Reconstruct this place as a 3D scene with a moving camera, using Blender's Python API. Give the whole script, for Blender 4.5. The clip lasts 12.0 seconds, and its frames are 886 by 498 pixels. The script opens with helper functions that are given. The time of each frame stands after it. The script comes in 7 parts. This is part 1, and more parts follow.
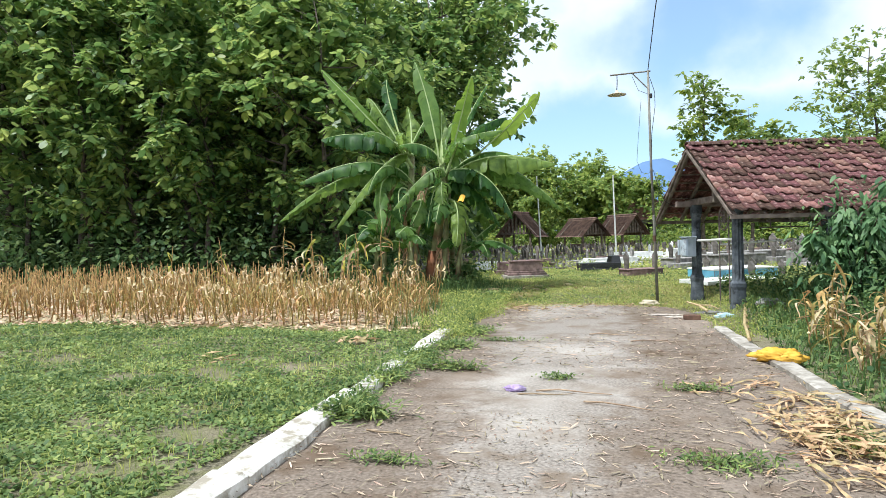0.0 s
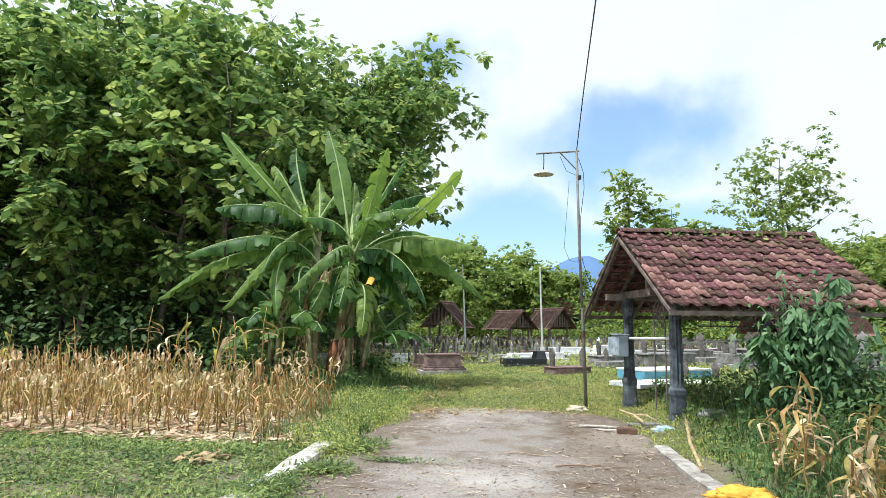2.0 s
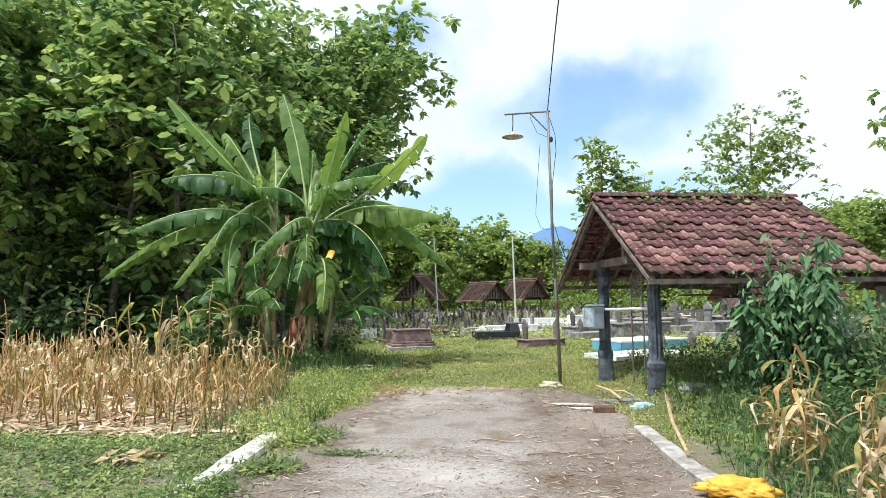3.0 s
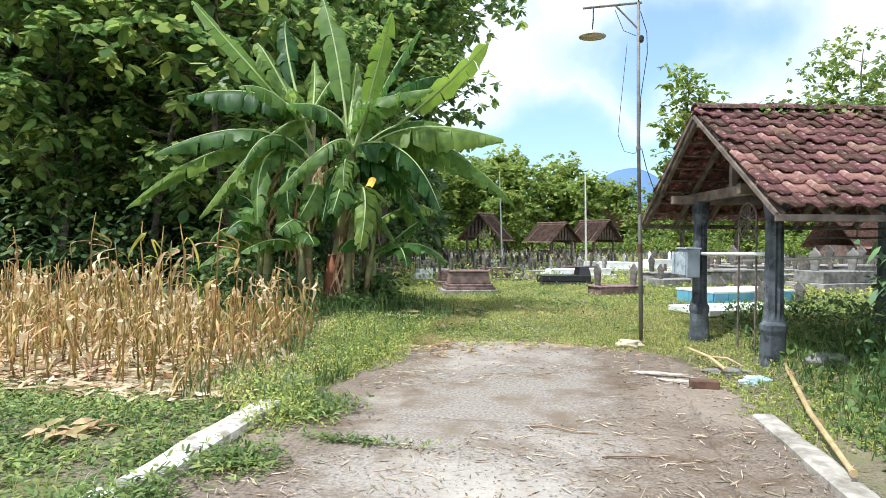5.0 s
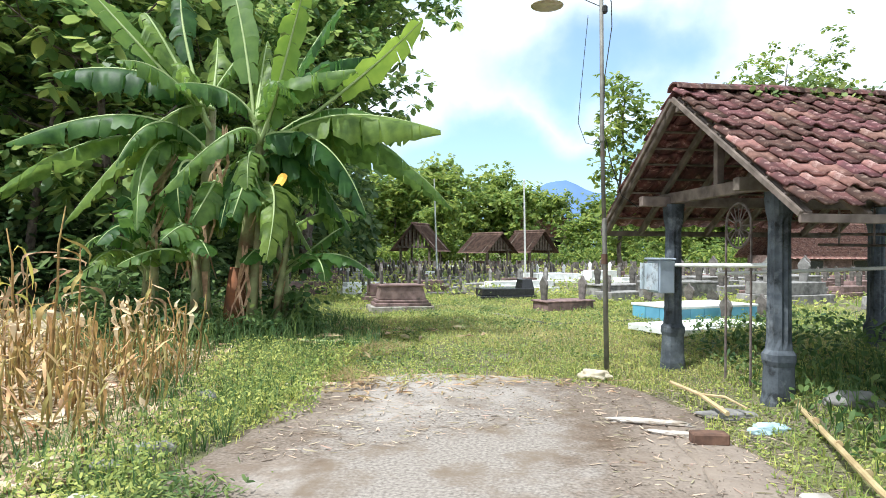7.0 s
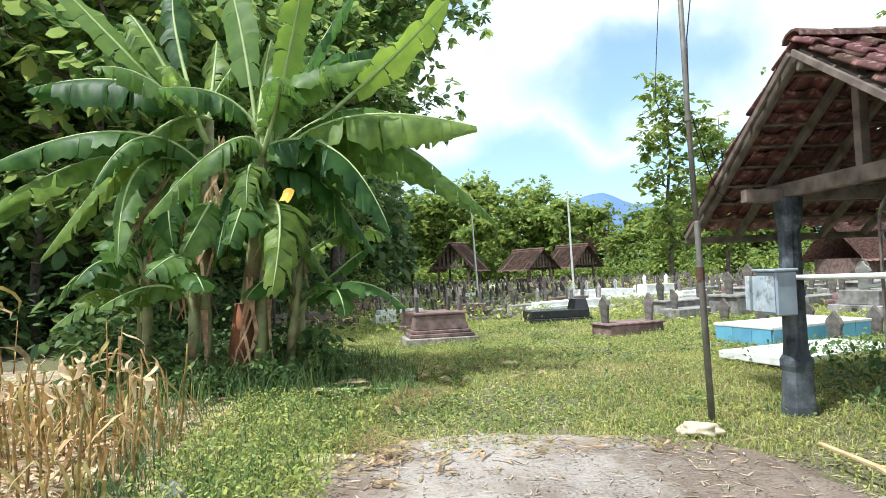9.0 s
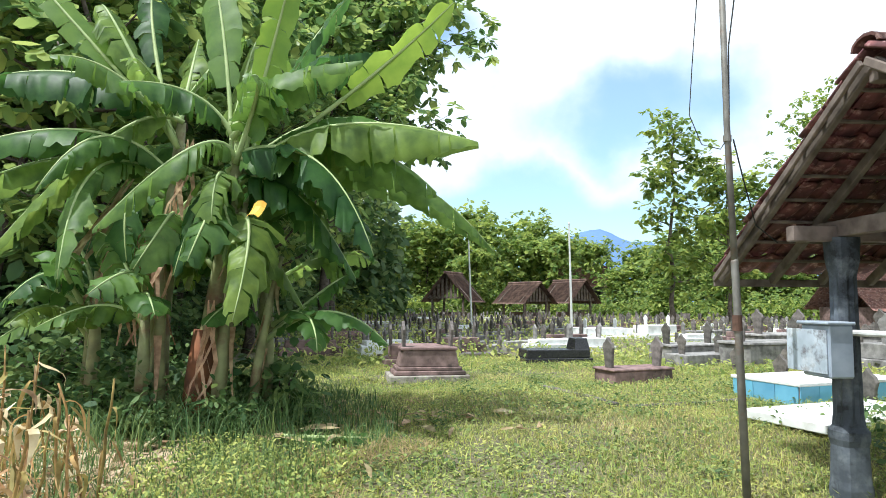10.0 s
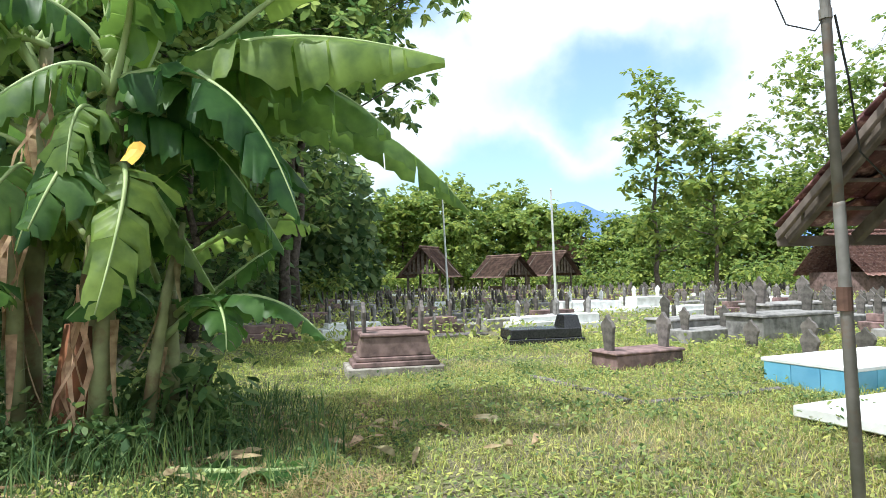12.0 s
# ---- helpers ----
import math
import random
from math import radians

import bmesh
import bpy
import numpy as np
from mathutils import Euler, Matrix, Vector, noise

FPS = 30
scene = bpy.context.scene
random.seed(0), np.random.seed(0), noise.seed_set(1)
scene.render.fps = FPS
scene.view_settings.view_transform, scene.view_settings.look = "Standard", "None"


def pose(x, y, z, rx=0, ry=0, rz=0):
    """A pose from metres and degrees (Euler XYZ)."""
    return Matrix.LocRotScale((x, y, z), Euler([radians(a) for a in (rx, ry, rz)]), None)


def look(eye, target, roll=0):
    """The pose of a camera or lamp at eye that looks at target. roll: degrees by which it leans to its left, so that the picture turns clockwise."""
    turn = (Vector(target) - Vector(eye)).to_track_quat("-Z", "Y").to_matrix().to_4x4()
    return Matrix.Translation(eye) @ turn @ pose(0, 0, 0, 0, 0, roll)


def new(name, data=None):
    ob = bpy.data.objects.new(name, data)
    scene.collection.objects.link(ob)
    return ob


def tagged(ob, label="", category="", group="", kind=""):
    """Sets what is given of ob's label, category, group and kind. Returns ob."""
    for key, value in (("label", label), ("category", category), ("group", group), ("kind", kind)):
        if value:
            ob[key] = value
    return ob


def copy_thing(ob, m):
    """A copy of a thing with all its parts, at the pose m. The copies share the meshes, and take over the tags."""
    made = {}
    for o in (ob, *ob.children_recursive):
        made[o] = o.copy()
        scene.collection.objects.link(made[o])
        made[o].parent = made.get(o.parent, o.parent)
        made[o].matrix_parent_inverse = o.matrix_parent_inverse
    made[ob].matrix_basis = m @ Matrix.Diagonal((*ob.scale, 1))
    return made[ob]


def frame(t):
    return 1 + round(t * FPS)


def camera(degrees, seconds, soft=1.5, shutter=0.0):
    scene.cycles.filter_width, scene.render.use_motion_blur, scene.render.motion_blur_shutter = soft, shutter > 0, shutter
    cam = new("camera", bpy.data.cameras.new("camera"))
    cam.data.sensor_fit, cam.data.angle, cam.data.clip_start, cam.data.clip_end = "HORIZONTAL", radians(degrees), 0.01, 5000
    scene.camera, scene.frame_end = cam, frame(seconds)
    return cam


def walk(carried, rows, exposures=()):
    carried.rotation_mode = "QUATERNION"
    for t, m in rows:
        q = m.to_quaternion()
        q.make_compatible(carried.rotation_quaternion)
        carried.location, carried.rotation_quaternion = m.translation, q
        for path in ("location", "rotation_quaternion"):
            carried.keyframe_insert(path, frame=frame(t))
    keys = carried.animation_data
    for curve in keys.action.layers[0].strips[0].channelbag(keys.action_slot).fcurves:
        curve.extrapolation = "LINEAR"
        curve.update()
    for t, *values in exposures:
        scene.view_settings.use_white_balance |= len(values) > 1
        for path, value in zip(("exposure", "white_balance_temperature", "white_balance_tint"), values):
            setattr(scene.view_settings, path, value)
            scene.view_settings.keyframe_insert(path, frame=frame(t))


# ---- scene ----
cam = camera(68.8, 12.0, soft=0.85)
PATH = [
    (0, (-0.404, 0.935, 1.475), (-0.964, 2.855, 1.442), -1.5),
    (0.5, (-0.444, 1.34, 1.458), (-0.956, 3.272, 1.546), 0.9),
    (1, (-0.47, 1.833, 1.535), (-0.694, 3.819, 1.6), -2.3),
    (1.2, (-0.532, 1.948, 1.52), (-0.76, 3.917, 1.783), -1.7),
    (1.5, (-0.428, 2.302, 1.517), (-0.802, 4.259, 1.692), -0.9),
    (2, (-0.392, 2.808, 1.481), (-0.74, 4.763, 1.719), 0.5),
    (2.5, (-0.411, 3.194, 1.483), (-0.513, 5.185, 1.642), -0.3),
    (3, (-0.35, 3.641, 1.514), (-0.621, 5.617, 1.668), -0.8),
    (3.5, (-0.407, 4.109, 1.502), (-0.802, 6.064, 1.649), 0.6),
    (3.7, (-0.395, 4.258, 1.518), (-0.761, 6.223, 1.567), 0.8),
    (5.3, (-0.507, 5.822, 1.452), (-0.996, 7.761, 1.407), 0.4),
    (5.5, (-0.552, 5.947, 1.448), (-0.903, 7.915, 1.4), -1.1),
    (6, (-0.637, 6.411, 1.445), (-1.125, 8.35, 1.492), -1.7),
    (6.5, (-0.669, 6.861, 1.427), (-1.3, 8.758, 1.448), 0.8),
    (7, (-0.773, 7.336, 1.44), (-1.053, 9.316, 1.446), 0.4),
    (7.2, (-0.769, 7.522, 1.433), (-1.046, 9.502, 1.42), -0.4),
    (8.8, (-1.048, 8.878, 1.451), (-1.368, 10.852, 1.499), -1.5),
    (9, (-1.07, 9.023, 1.474), (-1.465, 10.982, 1.543), -2.3),
    (9.5, (-1.098, 9.493, 1.497), (-1.655, 11.414, 1.513), 0.3),
    (10, (-1.208, 9.978, 1.516), (-1.59, 11.935, 1.674), 0.4),
    (10.5, (-1.185, 10.415, 1.514), (-1.549, 12.36, 1.801), -0.5),
    (11, (-1.204, 10.798, 1.534), (-1.784, 12.708, 1.655), 0.7),
    (11.5, (-1.313, 11.278, 1.544), (-1.77, 13.218, 1.711), -0.6),
    (12, (-1.408, 11.821, 1.513), (-1.722, 13.794, 1.595), -1.1),
]
EXPOSURE = [(0, 0.25), (0.5, 0.27), (1, 0.25), (1.5, 0.15), (2, 0.19), (2.5, 0.24), (3, 0.23), (3.5, 0.32), (5.5, 0.36), (6, 0.42), (6.5, 0.46), (7, 0.43), (9, 0.41), (9.5, 0.47), (10, 0.45), (10.5, 0.45), (11, 0.37), (11.5, 0.51), (12, 0.46)]
walk(cam, [(t, look(eye, target, roll)) for t, eye, target, roll in PATH], exposures=[(t, stops, 5900, 7) for t, stops in EXPOSURE])

# ---- world and sun ----
SUN_FROM = Vector((-0.36, -0.24, 0.90)).normalized()
world = bpy.data.worlds.new("sky")
scene.world = world
world.use_nodes = True
wt = world.node_tree
wt.nodes.clear()


def wnode(kind, **values):
    n = wt.nodes.new(kind)
    for key, value in values.items():
        setattr(n, key, value)
    return n


def wmath(op, a, b=None, c=None):
    n = wnode("ShaderNodeMath", operation=op)
    for k, v in enumerate((a, b, c)):
        if v is None:
            continue
        if isinstance(v, (int, float)):
            n.inputs[k].default_value = v
        else:
            wt.links.new(v, n.inputs[k])
    return n.outputs[0]


sky = wnode("ShaderNodeTexSky", sky_type="NISHITA", sun_disc=False, sun_elevation=math.asin(SUN_FROM.z),
            sun_rotation=math.atan2(SUN_FROM.x, SUN_FROM.y), air_density=1.3, dust_density=0.6, ozone_density=2.0)
coord = wnode("ShaderNodeTexCoord")
split = wnode("ShaderNodeSeparateXYZ")
wt.links.new(coord.outputs["Generated"], split.inputs[0])
sx, sy, sz = split.outputs
clouds = wnode("ShaderNodeTexNoise")
clouds.inputs["Scale"].default_value = 3.2
clouds.inputs["Detail"].default_value = 7.0
clouds.inputs["Roughness"].default_value = 0.55
wt.links.new(coord.outputs["Generated"], clouds.inputs["Vector"])
billow = clouds.outputs[0]
# clear gaps between the clouds, as shares of the way up and across the sky
ahead = wmath("MAXIMUM", sy, 0.05)
wisp = wnode("ShaderNodeTexNoise")
wisp.inputs["Scale"].default_value = 6.5
wisp.inputs["Detail"].default_value = 6.0
wt.links.new(coord.outputs["Generated"], wisp.inputs["Vector"])
wisp_split = wnode("ShaderNodeSeparateColor")
wt.links.new(wisp.outputs["Color"], wisp_split.inputs[0])
across = wmath("ADD", wmath("DIVIDE", sx, ahead), wmath("MULTIPLY", wmath("SUBTRACT", wisp_split.outputs[0], 0.5), 0.30))
upward = wmath("ADD", wmath("DIVIDE", sz, ahead), wmath("MULTIPLY", wmath("SUBTRACT", wisp_split.outputs[1], 0.5), 0.22))


def gap(ax, up, wide, tall):
    u = wmath("DIVIDE", wmath("SUBTRACT", across, ax), wide)
    v = wmath("DIVIDE", wmath("SUBTRACT", upward, up), tall)
    r = wmath("SQRT", wmath("ADD", wmath("MULTIPLY", u, u), wmath("MULTIPLY", v, v)))
    return wmath("SUBTRACT", 1.0, wmath("MINIMUM", r, 1.0))


hole = wmath("MAXIMUM", wmath("MULTIPLY", gap(0.105, 0.285, 0.25, 0.11), 0.88), gap(0.0, 0.12, 0.60, 0.11))
hole = wmath("MAXIMUM", hole, wmath("MULTIPLY", gap(-0.19, 0.41, 0.16, 0.09), 0.72))
cover = wmath("ADD", wmath("MULTIPLY", wmath("SUBTRACT", billow, 0.5), 1.6), wmath("SUBTRACT", 0.75, wmath("MULTIPLY", hole, 1.75)))
ramp = wnode("ShaderNodeMapRange", interpolation_type="SMOOTHSTEP")
ramp.inputs["From Min"].default_value = -0.45
ramp.inputs["From Max"].default_value = 0.75
ramp.inputs["To Min"].default_value = 0.18
wt.links.new(cover, ramp.inputs["Value"])
blue = wnode("ShaderNodeBackground")
blue.inputs["Strength"].default_value = 0.15
tinted = wnode("ShaderNodeMix", data_type="RGBA", blend_type="MULTIPLY")
tinted.inputs["Factor"].default_value = 1.0
tinted.inputs["B"].default_value = (0.84, 0.98, 1.12, 1)
wt.links.new(sky.outputs[0], tinted.inputs["A"])
wt.links.new(tinted.outputs["Result"], blue.inputs[0])
white = wnode("ShaderNodeBackground")
white.inputs["Color"].default_value = (0.93, 0.97, 1.0, 1)
white.inputs["Strength"].default_value = 0.98
both = wnode("ShaderNodeMixShader")
wt.links.new(ramp.outputs[0], both.inputs[0])
wt.links.new(blue.outputs[0], both.inputs[1])
wt.links.new(white.outputs[0], both.inputs[2])
out = wnode("ShaderNodeOutputWorld")
wt.links.new(both.outputs[0], out.inputs[0])

sun = new("sun", bpy.data.lights.new("sun", "SUN"))
sun.data.energy = 4.2
sun.data.angle = radians(0.6)
sun.data.color = (1.0, 0.955, 0.88)
sun.matrix_world = look(SUN_FROM * 50, (0, 0, 0))


# ---- materials ----
def surface(name, light, dark, scale=8.0, rough=0.85, bump=0.3, stain=None, stain_scale=1.2, stain_at=0.55, vary=0.15, island=False, leaf=0.0, metal=0.0, bump_size=0.01, contrast=(0.35, 0.65), spec=0.3, stain2=None):
    """A worn surface: two colours in a fine grain, a third in broad stains, each thing a little lighter or darker."""
    m = bpy.data.materials.new(name)
    m.use_nodes = True
    t = m.node_tree
    bsdf = t.nodes["Principled BSDF"]
    place = t.nodes.new("ShaderNodeTexCoord")
    grain = t.nodes.new("ShaderNodeTexNoise")
    grain.inputs["Scale"].default_value = scale
    grain.inputs["Detail"].default_value = 6
    t.links.new(place.outputs["Object"], grain.inputs["Vector"])
    ramp = t.nodes.new("ShaderNodeValToRGB")
    ramp.color_ramp.elements[0].position, ramp.color_ramp.elements[1].position = contrast
    ramp.color_ramp.elements[0].color = (*dark, 1)
    ramp.color_ramp.elements[1].color = (*light, 1)
    t.links.new(grain.outputs[0], ramp.inputs[0])
    colour = ramp.outputs[0]
    if stain:
        broad = t.nodes.new("ShaderNodeTexNoise")
        broad.inputs["Scale"].default_value = stain_scale
        broad.inputs["Detail"].default_value = 5
        broad.inputs["Roughness"].default_value = 0.65
        t.links.new(place.outputs["Object"], broad.inputs["Vector"])
        edge = t.nodes.new("ShaderNodeMapRange")
        edge.inputs["From Min"].default_value = stain_at - 0.06
        edge.inputs["From Max"].default_value = stain_at + 0.1
        t.links.new(broad.outputs[0], edge.inputs["Value"])
        mix = t.nodes.new("ShaderNodeMix")
        mix.data_type = "RGBA"
        t.links.new(edge.outputs[0], mix.inputs["Factor"])
        t.links.new(colour, mix.inputs["A"])
        mix.inputs["B"].default_value = (*stain, 1)
        colour = mix.outputs["Result"]
    if stain2:
        tint, size, level = stain2
        wide = t.nodes.new("ShaderNodeTexNoise")
        wide.inputs["Scale"].default_value = size
        wide.inputs["Detail"].default_value = 7
        wide.inputs["Roughness"].default_value = 0.6
        shifted = t.nodes.new("ShaderNodeMapping")
        shifted.inputs["Location"].default_value = (7.3, 2.1, 4.4)
        t.links.new(place.outputs["Object"], shifted.inputs["Vector"])
        t.links.new(shifted.outputs[0], wide.inputs["Vector"])
        soft = t.nodes.new("ShaderNodeMapRange")
        soft.inputs["From Min"].default_value = level - 0.08
        soft.inputs["From Max"].default_value = level + 0.14
        t.links.new(wide.outputs[0], soft.inputs["Value"])
        over = t.nodes.new("ShaderNodeMix")
        over.data_type = "RGBA"
        t.links.new(soft.outputs[0], over.inputs["Factor"])
        t.links.new(colour, over.inputs["A"])
        over.inputs["B"].default_value = (*tint, 1)
        colour = over.outputs["Result"]
    if vary:
        if island:
            rnd = t.nodes.new("ShaderNodeNewGeometry").outputs["Random Per Island"]
        else:
            rnd = t.nodes.new("ShaderNodeObjectInfo").outputs["Random"]
        span = t.nodes.new("ShaderNodeMapRange")
        span.inputs["To Min"].default_value = 1 - vary
        span.inputs["To Max"].default_value = 1 + vary
        t.links.new(rnd, span.inputs["Value"])
        hsv = t.nodes.new("ShaderNodeHueSaturation")
        t.links.new(span.outputs[0], hsv.inputs["Value"])
        shift = t.nodes.new("ShaderNodeMapRange")
        shift.inputs["To Min"].default_value = 0.5 + 0.06 * vary
        shift.inputs["To Max"].default_value = 0.5 - 0.10 * vary
        t.links.new(rnd, shift.inputs["Value"])
        t.links.new(shift.outputs[0], hsv.inputs["Hue"])
        t.links.new(colour, hsv.inputs["Color"])
        colour = hsv.outputs[0]
    t.links.new(colour, bsdf.inputs["Base Color"])
    bsdf.inputs["Roughness"].default_value = rough
    bsdf.inputs["Metallic"].default_value = metal
    bsdf.inputs["Specular IOR Level"].default_value = spec
    if bump:
        b = t.nodes.new("ShaderNodeBump")
        b.inputs["Strength"].default_value = bump
        b.inputs["Distance"].default_value = bump_size
        t.links.new(grain.outputs[0], b.inputs["Height"])
        t.links.new(b.outputs[0], bsdf.inputs["Normal"])
    if leaf:
        thin = t.nodes.new("ShaderNodeBsdfTranslucent")
        glow = t.nodes.new("ShaderNodeHueSaturation")
        glow.inputs["Hue"].default_value = 0.485
        glow.inputs["Saturation"].default_value = 1.0
        glow.inputs["Value"].default_value = 1.5
        t.links.new(colour, glow.inputs["Color"])
        t.links.new(glow.outputs[0], thin.inputs["Color"])
        mix = t.nodes.new("ShaderNodeMixShader")
        mix.inputs[0].default_value = leaf
        t.links.new(bsdf.outputs[0], mix.inputs[1])
        t.links.new(thin.outputs[0], mix.inputs[2])
        t.links.new(mix.outputs[0], t.nodes["Material Output"].inputs[0])
    return m


M_GROUND = surface("grassy_earth", (0.25, 0.225, 0.15), (0.10, 0.088, 0.056), 46, 0.95, 1.0, (0.17, 0.175, 0.07), 2.6, 0.50, 0, bump_size=0.03, contrast=(0.36, 0.64), stain2=((0.28, 0.235, 0.165), 1.1, 0.60))
M_SOIL = surface("littered_soil", (0.56, 0.47, 0.32), (0.19, 0.145, 0.095), 14, 0.95, 0.8, (0.33, 0.24, 0.15), 1.5, 0.55, 0, bump_size=0.03)
M_ROAD = surface("weathered_concrete", (0.36, 0.318, 0.28), (0.16, 0.137, 0.117), 38, 0.94, 0.45, (0.185, 0.142, 0.105), 1.7, 0.55, 0, contrast=(0.30, 0.70), bump_size=0.012, stain2=((0.44, 0.40, 0.36), 0.55, 0.57))


def trodden(m, centre, half, soil, amount):
    """Soil left along both sides of a trodden strip, ragged at its edge."""
    t = m.node_tree
    bsdf = t.nodes["Principled BSDF"]
    under = bsdf.inputs["Base Color"].links[0].from_socket
    place = t.nodes.new("ShaderNodeTexCoord")
    split_ = t.nodes.new("ShaderNodeSeparateXYZ")
    t.links.new(place.outputs["Object"], split_.inputs[0])
    ragged = t.nodes.new("ShaderNodeTexNoise")
    ragged.inputs["Scale"].default_value = 2.3
    ragged.inputs["Detail"].default_value = 8
    ragged.inputs["Roughness"].default_value = 0.7
    t.links.new(place.outputs["Object"], ragged.inputs["Vector"])

    def calc(op, a, b):
        q = t.nodes.new("ShaderNodeMath")
        q.operation = op
        for k, w in enumerate((a, b)):
            if isinstance(w, (int, float)):
                q.inputs[k].default_value = w
            else:
                t.links.new(w, q.inputs[k])
        return q.outputs[0]
    drift = calc("MULTIPLY", split_.outputs[1], 0.045)
    away = calc("ABSOLUTE", calc("SUBTRACT", calc("ADD", split_.outputs[0], drift), centre), 0.0)
    washed = calc("MAXIMUM", calc("MULTIPLY", calc("SUBTRACT", 8.0, split_.outputs[1]), 0.10), -0.15)
    ragged_away = calc("ADD", calc("ADD", away, washed), calc("MULTIPLY", calc("SUBTRACT", ragged.outputs[0], 0.5), 1.9))
    ramp = t.nodes.new("ShaderNodeMapRange")
    ramp.inputs["From Min"].default_value = half
    ramp.inputs["From Max"].default_value = half + 0.35
    ramp.inputs["To Max"].default_value = amount
    t.links.new(ragged_away, ramp.inputs["Value"])
    mix = t.nodes.new("ShaderNodeMix")
    mix.data_type = "RGBA"
    mix.blend_type = "MULTIPLY"
    t.links.new(ramp.outputs[0], mix.inputs["Factor"])
    t.links.new(under, mix.inputs["A"])
    mix.inputs["B"].default_value = (*soil, 1)
    t.links.new(mix.outputs["Result"], bsdf.inputs["Base Color"])


trodden(M_ROAD, -0.85, 0.6, (0.70, 0.63, 0.57), 0.95)
M_STRAW = surface("straw", (0.58, 0.45, 0.24), (0.29, 0.20, 0.10), 8, 0.85, 0.1, None, vary=0.3, leaf=0.2)
M_CHAFF = surface("chaff", (0.50, 0.42, 0.29), (0.28, 0.22, 0.15), 3, 0.9, 0, None, vary=0.4, island=True)
M_CRUMB = surface("soil_crumbs", (0.24, 0.185, 0.135), (0.13, 0.10, 0.07), 5, 0.95, 0, None, vary=0.4, island=True)
M_RANK = surface("rank_weeds", (0.135, 0.225, 0.07), (0.06, 0.125, 0.04), 1.4, 0.6, 0, None, vary=0.45, island=True, leaf=0.3)
M_KERB = surface("limewashed_kerb", (0.86, 0.85, 0.82), (0.60, 0.57, 0.51), 20, 0.9, 0.5, (0.30, 0.265, 0.21), 5.5, 0.505, 0, stain2=((0.42, 0.39, 0.33), 1.3, 0.57))
M_KERB2 = surface("bare_kerb", (0.46, 0.425, 0.38), (0.27, 0.245, 0.21), 12, 0.92, 0.5, (0.19, 0.165, 0.135), 2.2, 0.53, 0)
M_BARK = surface("teak_bark", (0.13, 0.108, 0.085), (0.05, 0.04, 0.033), 9, 0.95, 0.8, None, bump_size=0.03)
M_TEAK = surface("teak_leaves", (0.225, 0.345, 0.096), (0.10, 0.195, 0.062), 0.8, 0.45, 0, None, vary=0.5, island=True, leaf=0.46, spec=0.45)
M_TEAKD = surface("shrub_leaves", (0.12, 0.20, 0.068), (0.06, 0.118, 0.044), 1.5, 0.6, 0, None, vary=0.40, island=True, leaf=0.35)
M_FAR = surface("far_leaves", (0.24, 0.335, 0.08), (0.13, 0.215, 0.05), 0.6, 0.6, 0, None, vary=0.4, island=True, leaf=0.42)
M_BAN = surface("banana_blade", (0.13, 0.26, 0.055), (0.058, 0.14, 0.034), 5, 0.48, 0.25, None, vary=0.45, leaf=0.5, spec=0.35)
M_BANY = surface("young_banana_blade", (0.21, 0.34, 0.05), (0.15, 0.27, 0.04), 5, 0.4, 0.15, None, vary=0.1, leaf=0.5, spec=0.5)
# the same blade with sunlight put into its colour, for some leaves
M_BANM = surface("sun_tinted_banana_blade", (0.14, 0.25, 0.045), (0.09, 0.18, 0.035), 5, 0.45, 0.2, None, vary=0.1, leaf=0.45, spec=0.4)
M_RIB = surface("banana_midrib", (0.40, 0.49, 0.22), (0.29, 0.38, 0.15), 6, 0.5, 0.1, None, vary=0.1)
M_STEM = surface("banana_stem", (0.30, 0.32, 0.15), (0.15, 0.145, 0.07), 4, 0.6, 0.4, (0.17, 0.10, 0.06), 2.5, 0.58, 0.1)
M_STEMB = surface("old_banana_stem", (0.25, 0.105, 0.045), (0.11, 0.055, 0.03), 5, 0.8, 0.5, None, vary=0.1)
M_DEAD = surface("dead_leaf", (0.50, 0.39, 0.22), (0.23, 0.16, 0.085), 9, 0.9, 0.4, None, vary=0.3, leaf=0.2)
M_CORN = surface("dry_corn_stalk", (0.40, 0.29, 0.095), (0.15, 0.10, 0.035), 12, 0.85, 0.3, None, vary=0.25)
M_CORNL = surface("dry_corn_leaf", (0.55, 0.43, 0.155), (0.26, 0.19, 0.058), 9, 0.85, 0.2, None, vary=0.35, leaf=0.2)
M_HUSK = surface("corn_husk", (0.80, 0.68, 0.45), (0.58, 0.44, 0.24), 9, 0.85, 0.2, None, vary=0.18, leaf=0.2)
M_LITTER = surface("corn_litter", (0.60, 0.48, 0.20), (0.25, 0.185, 0.075), 4, 0.9, 0, None, vary=0.45, island=True, leaf=0.15)
M_PALE = surface("bleached_husks", (0.74, 0.63, 0.42), (0.36, 0.27, 0.15), 5, 0.9, 0, None, vary=0.4, island=True, leaf=0.15)
M_YELLOW = surface("yellowed_corn_leaf", (0.55, 0.50, 0.10), (0.36, 0.38, 0.08), 6, 0.7, 0.1, None, vary=0.15, leaf=0.35)
M_GRASS = surface("grass_blades", (0.40, 0.45, 0.135), (0.225, 0.31, 0.08), 1.1, 0.6, 0, None, vary=0.4, island=True, leaf=0.35)
M_TURF = surface("worn_turf", (0.48, 0.46, 0.18), (0.28, 0.32, 0.105), 1.3, 0.7, 0, None, vary=0.4, island=True, leaf=0.3)
